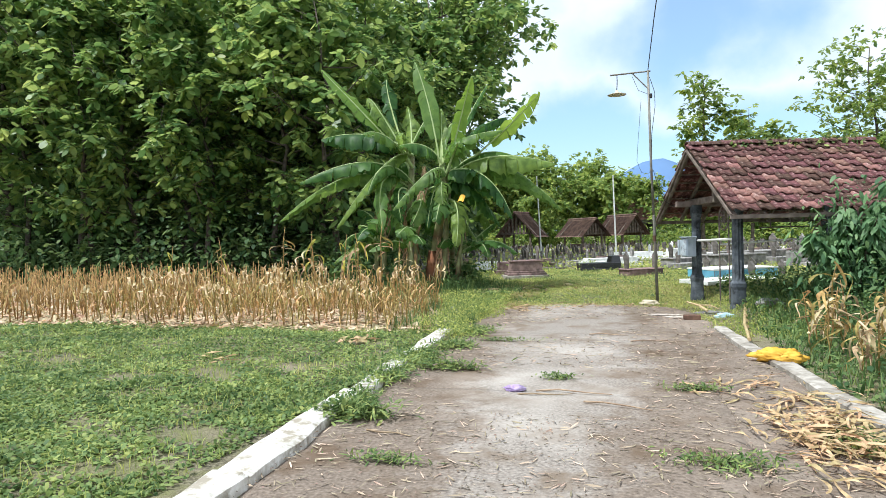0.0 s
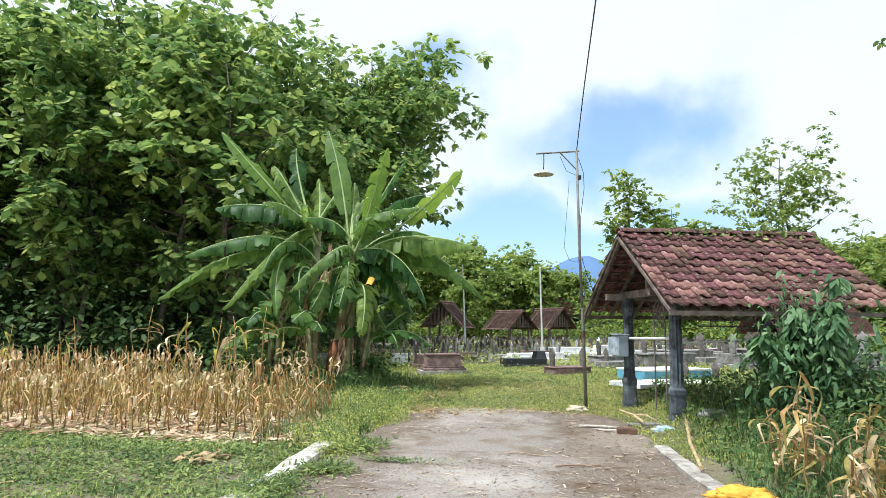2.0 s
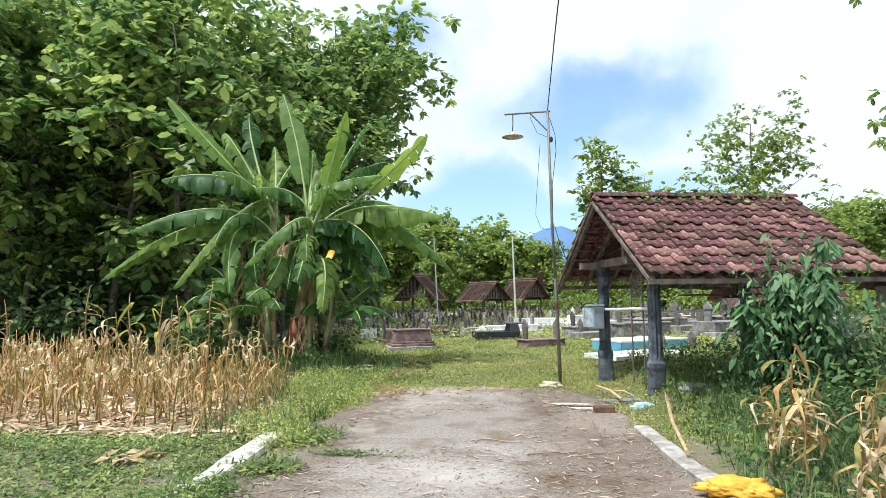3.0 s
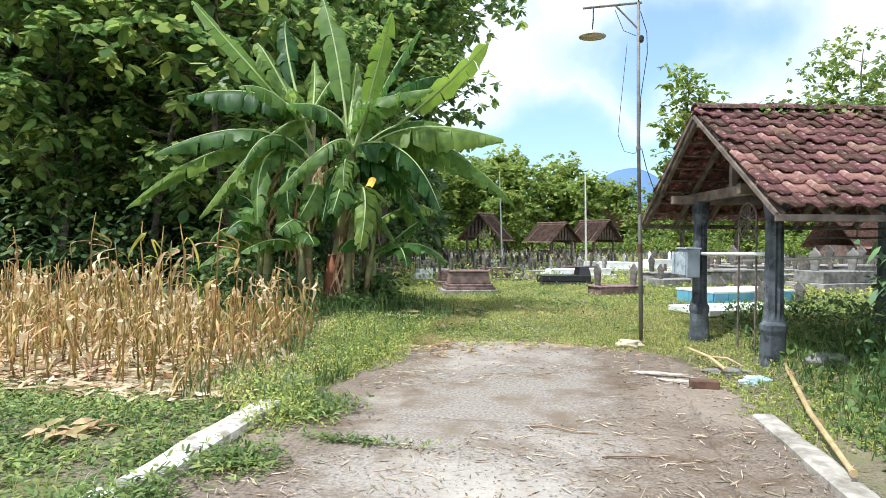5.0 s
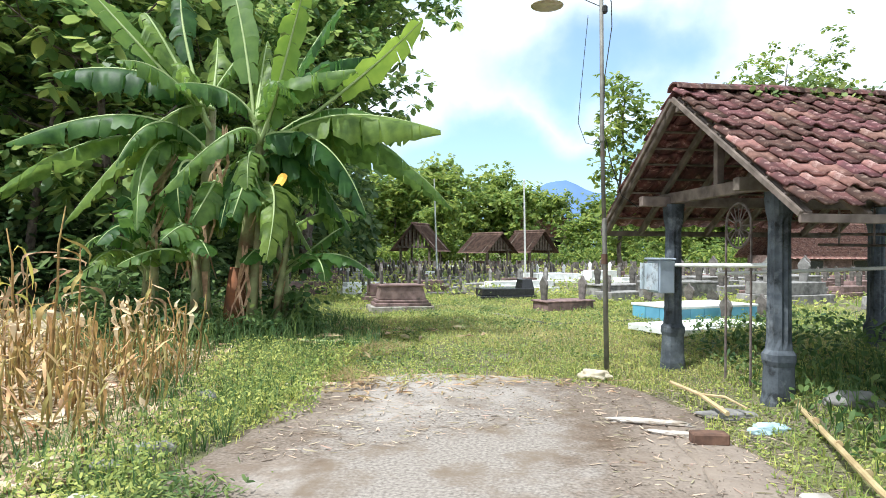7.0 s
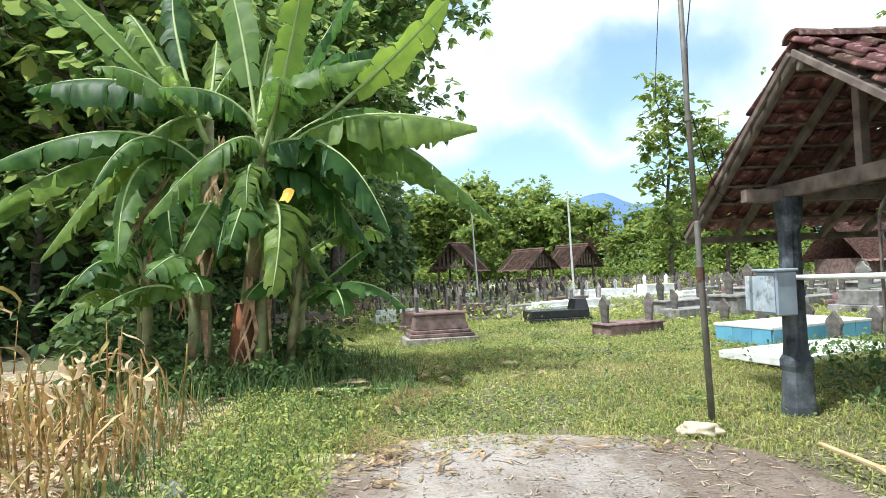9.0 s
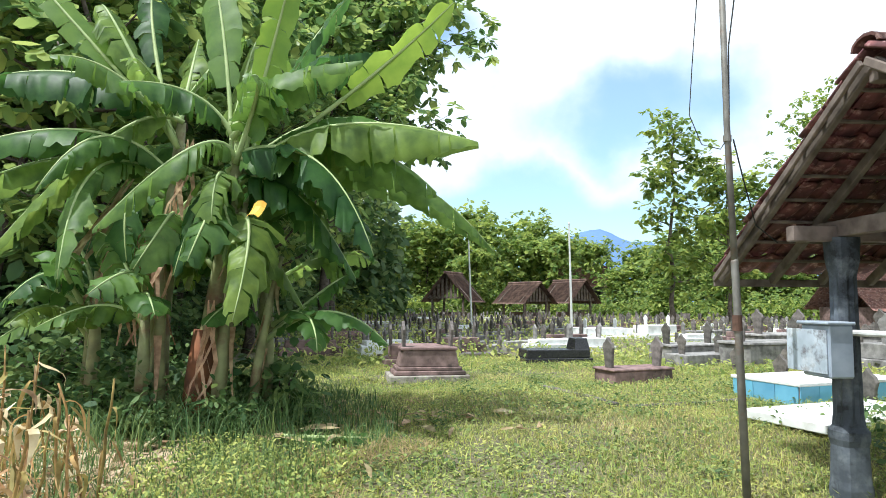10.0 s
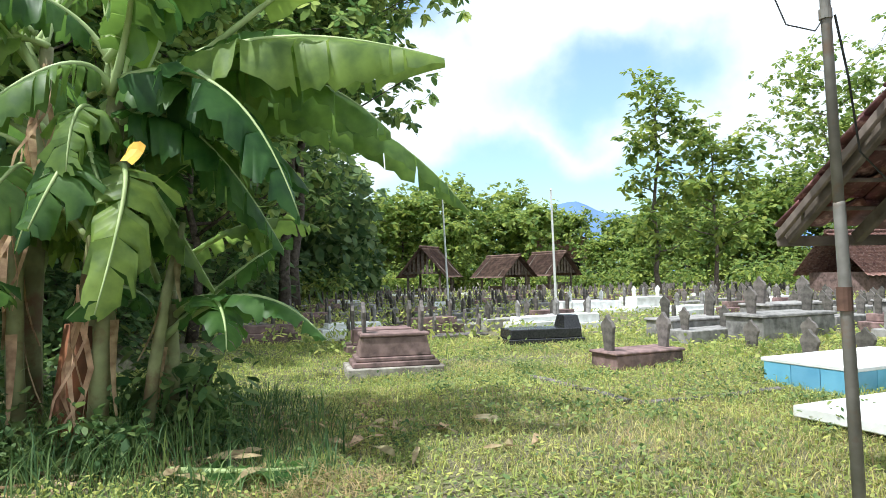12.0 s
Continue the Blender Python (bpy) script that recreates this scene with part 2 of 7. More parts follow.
M_WEED = surface("lawn_weeds", (0.225, 0.315, 0.10), (0.10, 0.17, 0.054), 1.4, 0.6, 0, None, vary=0.5, island=True, leaf=0.3)
M_DRYG = surface("dry_grass", (0.48, 0.40, 0.20), (0.30, 0.24, 0.11), 2, 0.8, 0, None, vary=0.35, island=True, leaf=0.3)
M_TILE = surface("clay_roof_tile", (0.175, 0.082, 0.068), (0.08, 0.042, 0.038), 7, 0.85, 0.5, (0.075, 0.043, 0.038), 5.0, 0.58, 0.3, stain2=((0.46, 0.31, 0.26), 13.0, 0.61))
M_TILED = surface("dark_mossy_tile", (0.20, 0.125, 0.098), (0.095, 0.06, 0.05), 3, 0.9, 0.5, (0.23, 0.15, 0.115), 1.5, 0.6, 0.1)
M_TILEN = surface("fresh_clay_tile", (0.34, 0.19, 0.145), (0.20, 0.105, 0.085), 7, 0.85, 0.4, (0.12, 0.065, 0.055), 5.0, 0.56, 0.2, stain2=((0.55, 0.40, 0.34), 11.0, 0.60))
M_BEAM = surface("weathered_beam", (0.22, 0.18, 0.15), (0.10, 0.08, 0.066), 6, 0.9, 0.5, None, vary=0.15)
M_POST = surface("grey_painted_concrete", (0.145, 0.165, 0.19), (0.065, 0.075, 0.09), 9, 0.75, 0.5, (0.03, 0.034, 0.04), 4.5, 0.53, 0.05, stain2=((0.22, 0.24, 0.26), 7.0, 0.62))
M_CEM = surface("grey_cement", (0.36, 0.345, 0.33), (0.21, 0.20, 0.19), 7, 0.92, 0.5, (0.12, 0.115, 0.11), 2.5, 0.56, 0.2)
M_DARKST = surface("mossy_headstone", (0.215, 0.195, 0.175), (0.095, 0.086, 0.078), 8, 0.92, 0.5, (0.045, 0.042, 0.038), 4.0, 0.58, 0.3)
M_PINK = surface("faded_pink_plaster", (0.30, 0.205, 0.19), (0.17, 0.115, 0.105), 7, 0.9, 0.5, (0.09, 0.068, 0.06), 2.6, 0.55, 0.12)
M_WHITE = surface("white_plaster", (0.84, 0.84, 0.83), (0.68, 0.68, 0.66), 6, 0.8, 0.2, (0.52, 0.50, 0.47), 2.0, 0.62, 0.04)
M_BLUE = surface("blue_tiles", (0.19, 0.46, 0.66), (0.14, 0.38, 0.58), 4, 0.35, 0.1, None, vary=0.08, spec=0.5)
M_BLACK = surface("black_granite", (0.035, 0.035, 0.038), (0.015, 0.015, 0.017), 30, 0.25, 0, None, vary=0.05, spec=0.5)
M_STEEL = surface("dull_galvanised_pole", (0.25, 0.24, 0.215), (0.17, 0.16, 0.14), 9, 0.6, 0.15, (0.22, 0.13, 0.08), 3.0, 0.60, 0, metal=0.25)
M_WHITEP = surface("white_pipe", (0.80, 0.80, 0.78), (0.66, 0.66, 0.64), 6, 0.5, 0.1, None, vary=0.04)
M_LAMP = surface("enamel_shade", (0.62, 0.56, 0.44), (0.45, 0.39, 0.30), 8, 0.5, 0.1, None, vary=0)
M_BLACKW = surface("cable_sheath", (0.05, 0.05, 0.05), (0.03, 0.03, 0.03), 20, 0.7, 0, None, vary=0)
M_RUST = surface("rusty_band", (0.15, 0.085, 0.06), (0.085, 0.05, 0.036), 14, 0.9, 0.4, None, vary=0)
M_IRON = surface("rusty_iron", (0.25, 0.21, 0.19), (0.13, 0.10, 0.09), 14, 0.7, 0.3, None, vary=0.1, metal=0.3)
M_BOX = surface("grey_meter_box", (0.42, 0.48, 0.55), (0.30, 0.35, 0.42), 5, 0.6, 0.1, (0.36, 0.36, 0.35), 4.0, 0.62, 0)
M_PAPER = surface("torn_poster", (0.56, 0.63, 0.70), (0.38, 0.44, 0.50), 4, 0.8, 0, (0.16, 0.15, 0.16), 7.0, 0.56, 0, stain2=((0.72, 0.74, 0.76), 5.0, 0.60))
M_BRICK = surface("dark_red_brick", (0.20, 0.115, 0.08), (0.10, 0.06, 0.045), 10, 0.95, 0.6, None, vary=0)
M_SACK = surface("yellow_sack", (0.82, 0.48, 0.07), (0.62, 0.32, 0.03), 10, 0.6, 0.3, None, vary=0)
M_PURPLE = surface("purple_wrapper", (0.50, 0.40, 0.60), (0.32, 0.22, 0.44), 14, 0.5, 0.3, None, vary=0)
M_BAMBOO = surface("dry_bamboo", (0.58, 0.45, 0.25), (0.40, 0.29, 0.15), 7, 0.7, 0.3, None, vary=0.1)
M_RAG = surface("dirty_cloth", (0.66, 0.60, 0.54), (0.42, 0.36, 0.31), 18, 0.95, 0.4, (0.33, 0.27, 0.21), 6.0, 0.55, 0)
M_BAG = surface("pale_plastic", (0.55, 0.72, 0.78), (0.42, 0.58, 0.66), 14, 0.4, 0.3, None, vary=0)
M_TWIG = surface("dry_twig", (0.42, 0.32, 0.21), (0.24, 0.17, 0.11), 9, 0.9, 0.3, None, vary=0.15)
M_ROCK = surface("pale_rock", (0.72, 0.62, 0.48), (0.52, 0.43, 0.32), 6, 0.9, 0.6, None, vary=0.1)
# the haze of distance is put into the ridge's blue base colour
M_HILL = surface("haze_tinted_hill", (0.12, 0.21, 0.38), (0.10, 0.18, 0.34), 0.004, 1.0, 0, None, vary=0)
M_SAP = surface("sapling_leaves", (0.17, 0.30, 0.13), (0.075, 0.16, 0.07), 2, 0.5, 0, None, vary=0.3, island=True, leaf=0.3)
M_PLAST = surface("blue_plastic_sheet", (0.25, 0.45, 0.75), (0.16, 0.32, 0.6), 5, 0.5, 0.2, None, vary=0)


# ---- builders ----
def fast_mesh(name, verts, faces, mat, smooth=False):
    verts = np.asarray(verts, dtype=np.float32).reshape(-1, 3)
    faces = np.asarray(faces, dtype=np.int32)
    n, k = faces.shape
    me = bpy.data.meshes.new(name)
    me.vertices.add(len(verts))
    me.vertices.foreach_set("co", verts.ravel())
    me.loops.add(n * k)
    me.loops.foreach_set("vertex_index", faces.ravel())
    me.polygons.add(n)
    me.polygons.foreach_set("loop_start", np.arange(0, n * k, k, dtype=np.int32))
    if smooth:
        me.polygons.foreach_set("use_smooth", np.ones(n, dtype=bool))
    me.update(calc_edges=True)
    me.materials.append(mat)
    return me


def part(name, bm, material, parent, label="", smooth=False):
    """Links a bmesh, or a mesh, as one object under its thing."""
    if isinstance(bm, bmesh.types.BMesh):
        me = bpy.data.meshes.new(name)
        if smooth:
            for f in bm.faces:
                f.smooth = True
        bm.to_mesh(me)
        bm.free()
        me.materials.append(material)
    else:
        me = bm
    ob = new(name, me)
    ob.parent = parent
    if label:
        tagged(ob, label)
    return ob


def thing(name, label, category, at=(0, 0, 0), turn=0, group="", kind=""):
    ob = new(name)
    ob.empty_display_size = 0.1
    ob.matrix_basis = pose(*at, 0, 0, turn)
    return tagged(ob, label, category, group, kind)


def structure(name, me, label, category):
    return tagged(new(name, me), label, category, kind="structure")


def stuff(name, me, label, category):
    return tagged(new(name, me), label, category, kind="stuff")


def box(bm, lo, hi, bevel=0.0, taper=1.0):
    """A box from lo to hi, its top drawn in by taper, edges broken by bevel."""
    (x0, y0, z0), (x1, y1, z1) = lo, hi
    cx, cy = (x0 + x1) / 2, (y0 + y1) / 2
    vs = []
    for z, k in ((z0, 1.0), (z1, taper)):
        for x, y in ((x0, y0), (x1, y0), (x1, y1), (x0, y1)):
            vs.append(bm.verts.new((cx + (x - cx) * k, cy + (y - cy) * k, z)))
    fs = [bm.faces.new([vs[i] for i in q]) for q in ((3, 2, 1, 0), (4, 5, 6, 7), (0, 1, 5, 4), (1, 2, 6, 5), (2, 3, 7, 6), (3, 0, 4, 7))]
    if bevel:
        edges = list({e for f in fs for e in f.edges})
        bmesh.ops.bevel(bm, geom=edges, offset=bevel, segments=1, affect="EDGES")
    return bm


def tube(points, radii, n=7):
    """Rings along a line of points: verts and quads, with the ends closed to a point."""
    pts = [Vector(p) for p in points]
    verts, quads = [], []
    up = Vector((0.31, 0.17, 0.93))
    for i, p in enumerate(pts):
        d = (pts[min(i + 1, len(pts) - 1)] - pts[max(i - 1, 0)]).normalized()
        a = d.cross(up)
        if a.length < 0.1:
            a = d.cross(Vector((1, 0, 0)))
        a.normalize()
        b = d.cross(a)
        for j in range(n):
            w = 2 * math.pi * j / n
            verts.append(p + (a * math.cos(w) + b * math.sin(w)) * radii[i])
    for i in range(len(pts) - 1):
        for j in range(n):
            k = (j + 1) % n
            quads.append((i * n + j, i * n + k, (i + 1) * n + k, (i + 1) * n + j))
    for ring, flip in ((0, True), (len(pts) - 1, False)):
        c = len(verts)
        verts.append(pts[ring])
        for j in range(n):
            k = (j + 1) % n
            a, b = ring * n + j, ring * n + k
            quads.append((b, a, c, c) if flip else (a, b, c, c))
    return [tuple(v) for v in verts], quads


def add_tube(bm, points, radii, n=7):
    verts, quads = tube(points, radii, n)
    vs = [bm.verts.new(v) for v in verts]
    for q in quads:
        q = list(dict.fromkeys(q))
        bm.faces.new([vs[i] for i in q])
    return bm


def rod(points, radius, n=7):
    radii = radius if isinstance(radius, (list, tuple)) else [radius] * len(points)
    return add_tube(bmesh.new(), points, radii, n)


def lathe(bm, profile, n=16, at=(0, 0, 0)):
    """A turned body from (radius, height) pairs."""
    rings = []
    for r, z in profile:
        rings.append([bm.verts.new((at[0] + r * math.cos(2 * math.pi * j / n), at[1] + r * math.sin(2 * math.pi * j / n), at[2] + z)) for j in range(n)])
    for a, b in zip(rings, rings[1:]):
        for j in range(n):
            bm.faces.new((a[j], a[(j + 1) % n], b[(j + 1) % n], b[j]))
    bm.faces.new(rings[0][::-1])
    bm.faces.new(rings[-1])
    return bm


def unit(a):
    return a / np.maximum(np.linalg.norm(a, axis=1, keepdims=True), 1e-6)


def leaf_cloud(base, axis, length, width, droop=0.25, fold=0.12, seed=0):
    """Many small leaves, each folded along its rib and bent over: verts and triangles."""
    rng = np.random.default_rng(seed)
    n = len(base)
    a = unit(axis)
    side = unit(np.cross(a, np.array([0, 0, 1.0]) + rng.normal(0, 0.35, (n, 3))))
    nor = np.cross(side, a)
    L, W = length[:, None], width[:, None]
    down = np.array([0, 0, -1.0])
    v = np.empty((n, 6, 3))
    v[:, 0] = base
    mid = base + a * L * 0.35 + down * L * droop * 0.1
    far = base + a * L * 0.75 + down * L * droop * 0.5
    v[:, 1] = mid - side * W * 0.5 - nor * W * fold
    v[:, 2] = mid + side * W * 0.5 - nor * W * fold
    v[:, 3] = far - side * W * 0.42 - nor * W * fold
    v[:, 4] = far + side * W * 0.42 - nor * W * fold
    v[:, 5] = base + a * L + down * L * droop
    tri = np.array([(0, 2, 1), (1, 2, 4), (1, 4, 3), (3, 4, 5)])
    f = (np.arange(n)[:, None, None] * 6 + tri[None]).reshape(-1, 3)
    return v.reshape(-1, 3), f


def blades(base, lean, height, width):
    """Grass blades, bent over by lean: verts and triangles."""
    n = len(base)
    side = unit(np.cross(lean + np.array([1e-3, 0, 0]), np.array([0, 0, 1.0])))
    H, W = height[:, None], width[:, None]
    up = np.array([0, 0, 1.0])
    v = np.empty((n, 5, 3))
    v[:, 0] = base - side * W / 2
    v[:, 1] = base + side * W / 2
    mid = base + up * H * 0.6 + lean * H * 0.35
    v[:, 2] = mid - side * W * 0.4
    v[:, 3] = mid + side * W * 0.4
    v[:, 4] = base + up * H * 0.92 + lean * H
    tri = np.array([(0, 1, 3), (0, 3, 2), (2, 3, 4)])
    f = (np.arange(n)[:, None, None] * 5 + tri[None]).reshape(-1, 3)
    return v.reshape(-1, 3), f


def step(v):
    v = np.clip(v, 0, 1)
    return v * v * (3 - 2 * v)


def lie(x, y):
    """The height of the ground."""
    x, y = np.asarray(x, float), np.asarray(y, float)
    beyond = 0.18 * step((y - 14.6) / 4.0)
    right = 0.22 * step((x - 0.9) / 0.9) * step((y - 11.5) / 2.0)
    out = np.maximum(beyond, right)
    out = out - 0.10 * step((y - 30) / 20)
    rough = 0.018 * np.sin(x * 1.7 + 0.6 * y) + 0.014 * np.sin(2.3 * y - 0.9 * x)
    off_road = np.maximum(step((np.abs(x + 1.0) - 2.2) / 0.8), step((y - 14.6) / 1.5))
    return out + rough * off_road - 0.03 * (1 - off_road)


def spot(x, y, sink=0.0):
    return float(lie(x, y)) - sink


# ---- ground, road, kerbs ----
def lines(fine_lo, fine_hi, pitch, far):
    mid = list(np.arange(fine_lo, fine_hi + 1e-6, pitch))
    tail, d = [], pitch * 2
    p = fine_hi
    while p < far:
        p += d
        d *= 1.5
        tail.append(p)
    start, d = [], pitch * 2
    p = fine_lo
    while p > -far:
        p -= d
        d *= 1.5
        start.append(p)
    return np.array(start[::-1] + mid + tail)


gx, gy = lines(-24, 24, 0.4, 4200), lines(-8, 60, 0.4, 4200)
GX, GY = np.meshgrid(gx, gy)
GV = np.stack([GX, GY, lie(GX, GY)], axis=-1).reshape(-1, 3)
nx, ny = len(gx), len(gy)
ii, jj = np.meshgrid(np.arange(nx - 1), np.arange(ny - 1))
q0 = (jj * nx + ii).ravel()
structure("ground", fast_mesh("ground", GV, np.stack([q0, q0 + 1, q0 + nx + 1, q0 + nx], 1), M_GROUND, True), "weedy grass and bare earth around a village cemetery", "ground")


def edge_wave(t, k):
    return 0.07 * math.sin(1.9 * t + k) + 0.05 * math.sin(4.7 * t + 2 * k) + 0.03 * math.sin(11 * t + k)


def road_ends(y):
    """The slab's left and right edge at y; its far end is rounded off and overgrown."""
    left, right = -2.70 - 0.066 * (y - 4.0), 1.18 - 0.08 * (y - 8.0)
    if y > 10.6:
        left = -3.13 + 0.03 * (y - 10.6)
    if y > 13.6:
        k = min(1.0, (y - 13.6) / 1.35)
        w = math.sqrt(max(0.0, 1 - k * k))
        mid = -1.15
        left, right = mid + (left - 0.25 - mid) * w, mid + (right - mid) * w
    return left + edge_wave(y, 1.0) * 0.7, right + edge_wave(y, 4.0) * 0.7


def road_mesh():
    verts, faces = [], []
    ys = sorted(list(np.arange(-7, 14.96, 0.12)) + [j + d for j in (-4.2, -0.6, 3.0, 7.03, 10.75) for d in (-0.014, 0.0, 0.014)])
    ys = np.array(ys)
    cols = 29
    for y in ys:
        a, b = road_ends(float(y))
        split_at = min(max(0.33 + 0.02 * math.sin(y * 1.3) + 0.012 * math.sin(7 * y), a + 0.1), b - 0.1)
        xs = [a + (b - a) * i / 26 for i in range(27)]
        xs = sorted(xs + [split_at - 0.012, split_at, split_at + 0.012])
        for i in range(cols + 1):
            x = xs[i]
            z = 0.012 * noise.noise((x * 0.9, y * 0.9, 3.0)) + 0.002 * noise.noise((x * 5, y * 5, 1.0))
            z -= 0.05 if i in (0, cols) else 0
            if x == split_at or min(abs(y - j) for j in (-4.2, -0.6, 3.0, 7.03, 10.75)) < 1e-6:
                z -= 0.022
            verts.append((x, y, z + 0.004))
    n = cols + 1
    for j in range(len(ys) - 1):
        for i in range(cols):
            faces.append((j * n + i, j * n + i + 1, (j + 1) * n + i + 1, (j + 1) * n + i))
    return fast_mesh("road", verts, faces, M_ROAD, True)


structure("road", road_mesh(), "worn concrete path with dirt, straw and pale patches", "path")


def kerb_run(bm, pts, width, height, seed):
    """A kerb along a line, its top worn uneven."""
    rings = []
    for k, (x, y) in enumerate(pts):
        nx_, ny_ = pts[min(k + 1, len(pts) - 1)], pts[max(k - 1, 0)]
        d = Vector((nx_[0] - ny_[0], nx_[1] - ny_[1], 0)).normalized()
        s = Vector((d.y, -d.x, 0))
        h = height * (0.8 + 0.4 * noise.noise((x, y * 1.7, seed)))
        w = width * (1 + 0.25 * noise.noise((x * 2, y * 2.1, seed + 5)))
        c = Vector((x, y, 0))
        prof = [(-w / 2, -0.06), (-w / 2, h * 0.75), (-w * 0.38, h), (w * 0.36, h), (w / 2, h * 0.7), (w / 2, -0.06)]
        rings.append([bm.verts.new(c + s * a + Vector((0, 0, b))) for a, b in prof])
    for r0, r1 in zip(rings, rings[1:]):
        for j in range(5):
            bm.faces.new((r0[j], r0[j + 1], r1[j + 1], r1[j]))
    bm.faces.new(rings[0])
    bm.faces.new(rings[-1][::-1])
    return bm


kerb_left = thing("kerb_left", "whitewashed concrete kerb, worn and broken, beside the path", "kerb", kind="structure")
for y0, y1 in ((-6.5, 1.0), (1.03, 4.35), (4.38, 6.55), (6.75, 8.62), (8.8, 10.65)):
    pts = [(-2.80 - 0.066 * (y - 4.0) + 0.015 * math.sin(3 * y), y) for y in np.linspace(y0, y1, max(5, int((y1 - y0) / 0.15)))]
    bm = kerb_run(bmesh.new(), pts, 0.27 if y0 < 6 else 0.23, 0.085 if y0 < 6 else 0.075, y0)
    bmesh.ops.recalc_face_normals(bm, faces=bm.faces[:])
    part("kerb_stone", bm, M_KERB, kerb_left)
kerb_right = thing("kerb_right", "bare pale concrete kerb, chipped, beside the weeds", "kerb", kind="structure")
for y0, y1 in ((-6.5, 2.0), (2.03, 6.3), (6.33, 9.1), (9.13, 11.35)):
    pts = [(1.36 - 0.115 * (y - 6.7) + 0.02 * math.sin(2.4 * y), y) for y in np.linspace(y0, y1, max(5, int((y1 - y0) / 0.15)))]
    bm = kerb_run(bmesh.new(), pts, 0.20, 0.055, y0 + 9)
    bmesh.ops.recalc_face_normals(bm, faces=bm.faces[:])
    part("kerb_stone", bm, M_KERB2, kerb_right)


def field_mesh():
    xs, ys = np.arange(-22, -3.39, 0.2), np.arange(10.5, 17.9, 0.2)
    verts, faces = [], []
    for y in ys:
        for k, x in enumerate(xs):
            xe = x
            if k == len(xs) - 1:
                xe = -3.55 - max(0.0, y - 12.2) * 0.33 + edge_wave(float(y), 2.0)
            ye = y + (edge_wave(float(x), 3.0) if y == ys[0] else 0)
            xe = min(xe, -3.55 - max(0.0, float(y) - 12.2) * 0.33 + edge_wave(float(y), 2.0))
            verts.append((xe, ye, float(lie(xe, ye)) + 0.02 + 0.02 * noise.noise((x * 2, y * 2, 0))))
    n = len(xs)
    for j in range(len(ys) - 1):
        for i in range(n - 1):
            faces.append((j * n + i, j * n + i + 1, (j + 1) * n + i + 1, (j + 1) * n + i))
    return fast_mesh("corn_field", verts, faces, M_SOIL, True)


structure("corn_field_ground", field_mesh(), "dry soil of a corn field covered in straw", "ground")


def hill():
    verts, faces = [], []
    n = 60
    for i in range(n + 1):
        a = radians(-24 + 50 * i / n)
        d = 3200
        e = 3.4 + 2.9 * math.exp(-((math.degrees(a) - 1.6) / 3.0) ** 2) + 1.5 * math.exp(-((math.degrees(a) - 6.5) / 2.6) ** 2) + 0.5 * noise.noise((i * 0.35, 0, 0))
        for k, (r, h) in enumerate(((d - 900, 0), (d - 350, 0.55), (d, 1.0), (d + 500, 0))):
            verts.append((r * math.sin(a), r * math.cos(a), -4 + h * d * math.tan(radians(e)) * (1 + 0.08 * noise.noise((i * 0.8, k, 2)))))
    for i in range(n):
        for k in range(3):
            faces.append((i * 4 + k, i * 4 + 4 + k, i * 4 + 5 + k, i * 4 + 1 + k))
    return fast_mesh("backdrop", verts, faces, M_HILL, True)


# the far ridge, its haze carried by the blue colour alone
structure("backdrop_hills", hill(), "distant mountain ridge tinted blue for haze", "mountain")


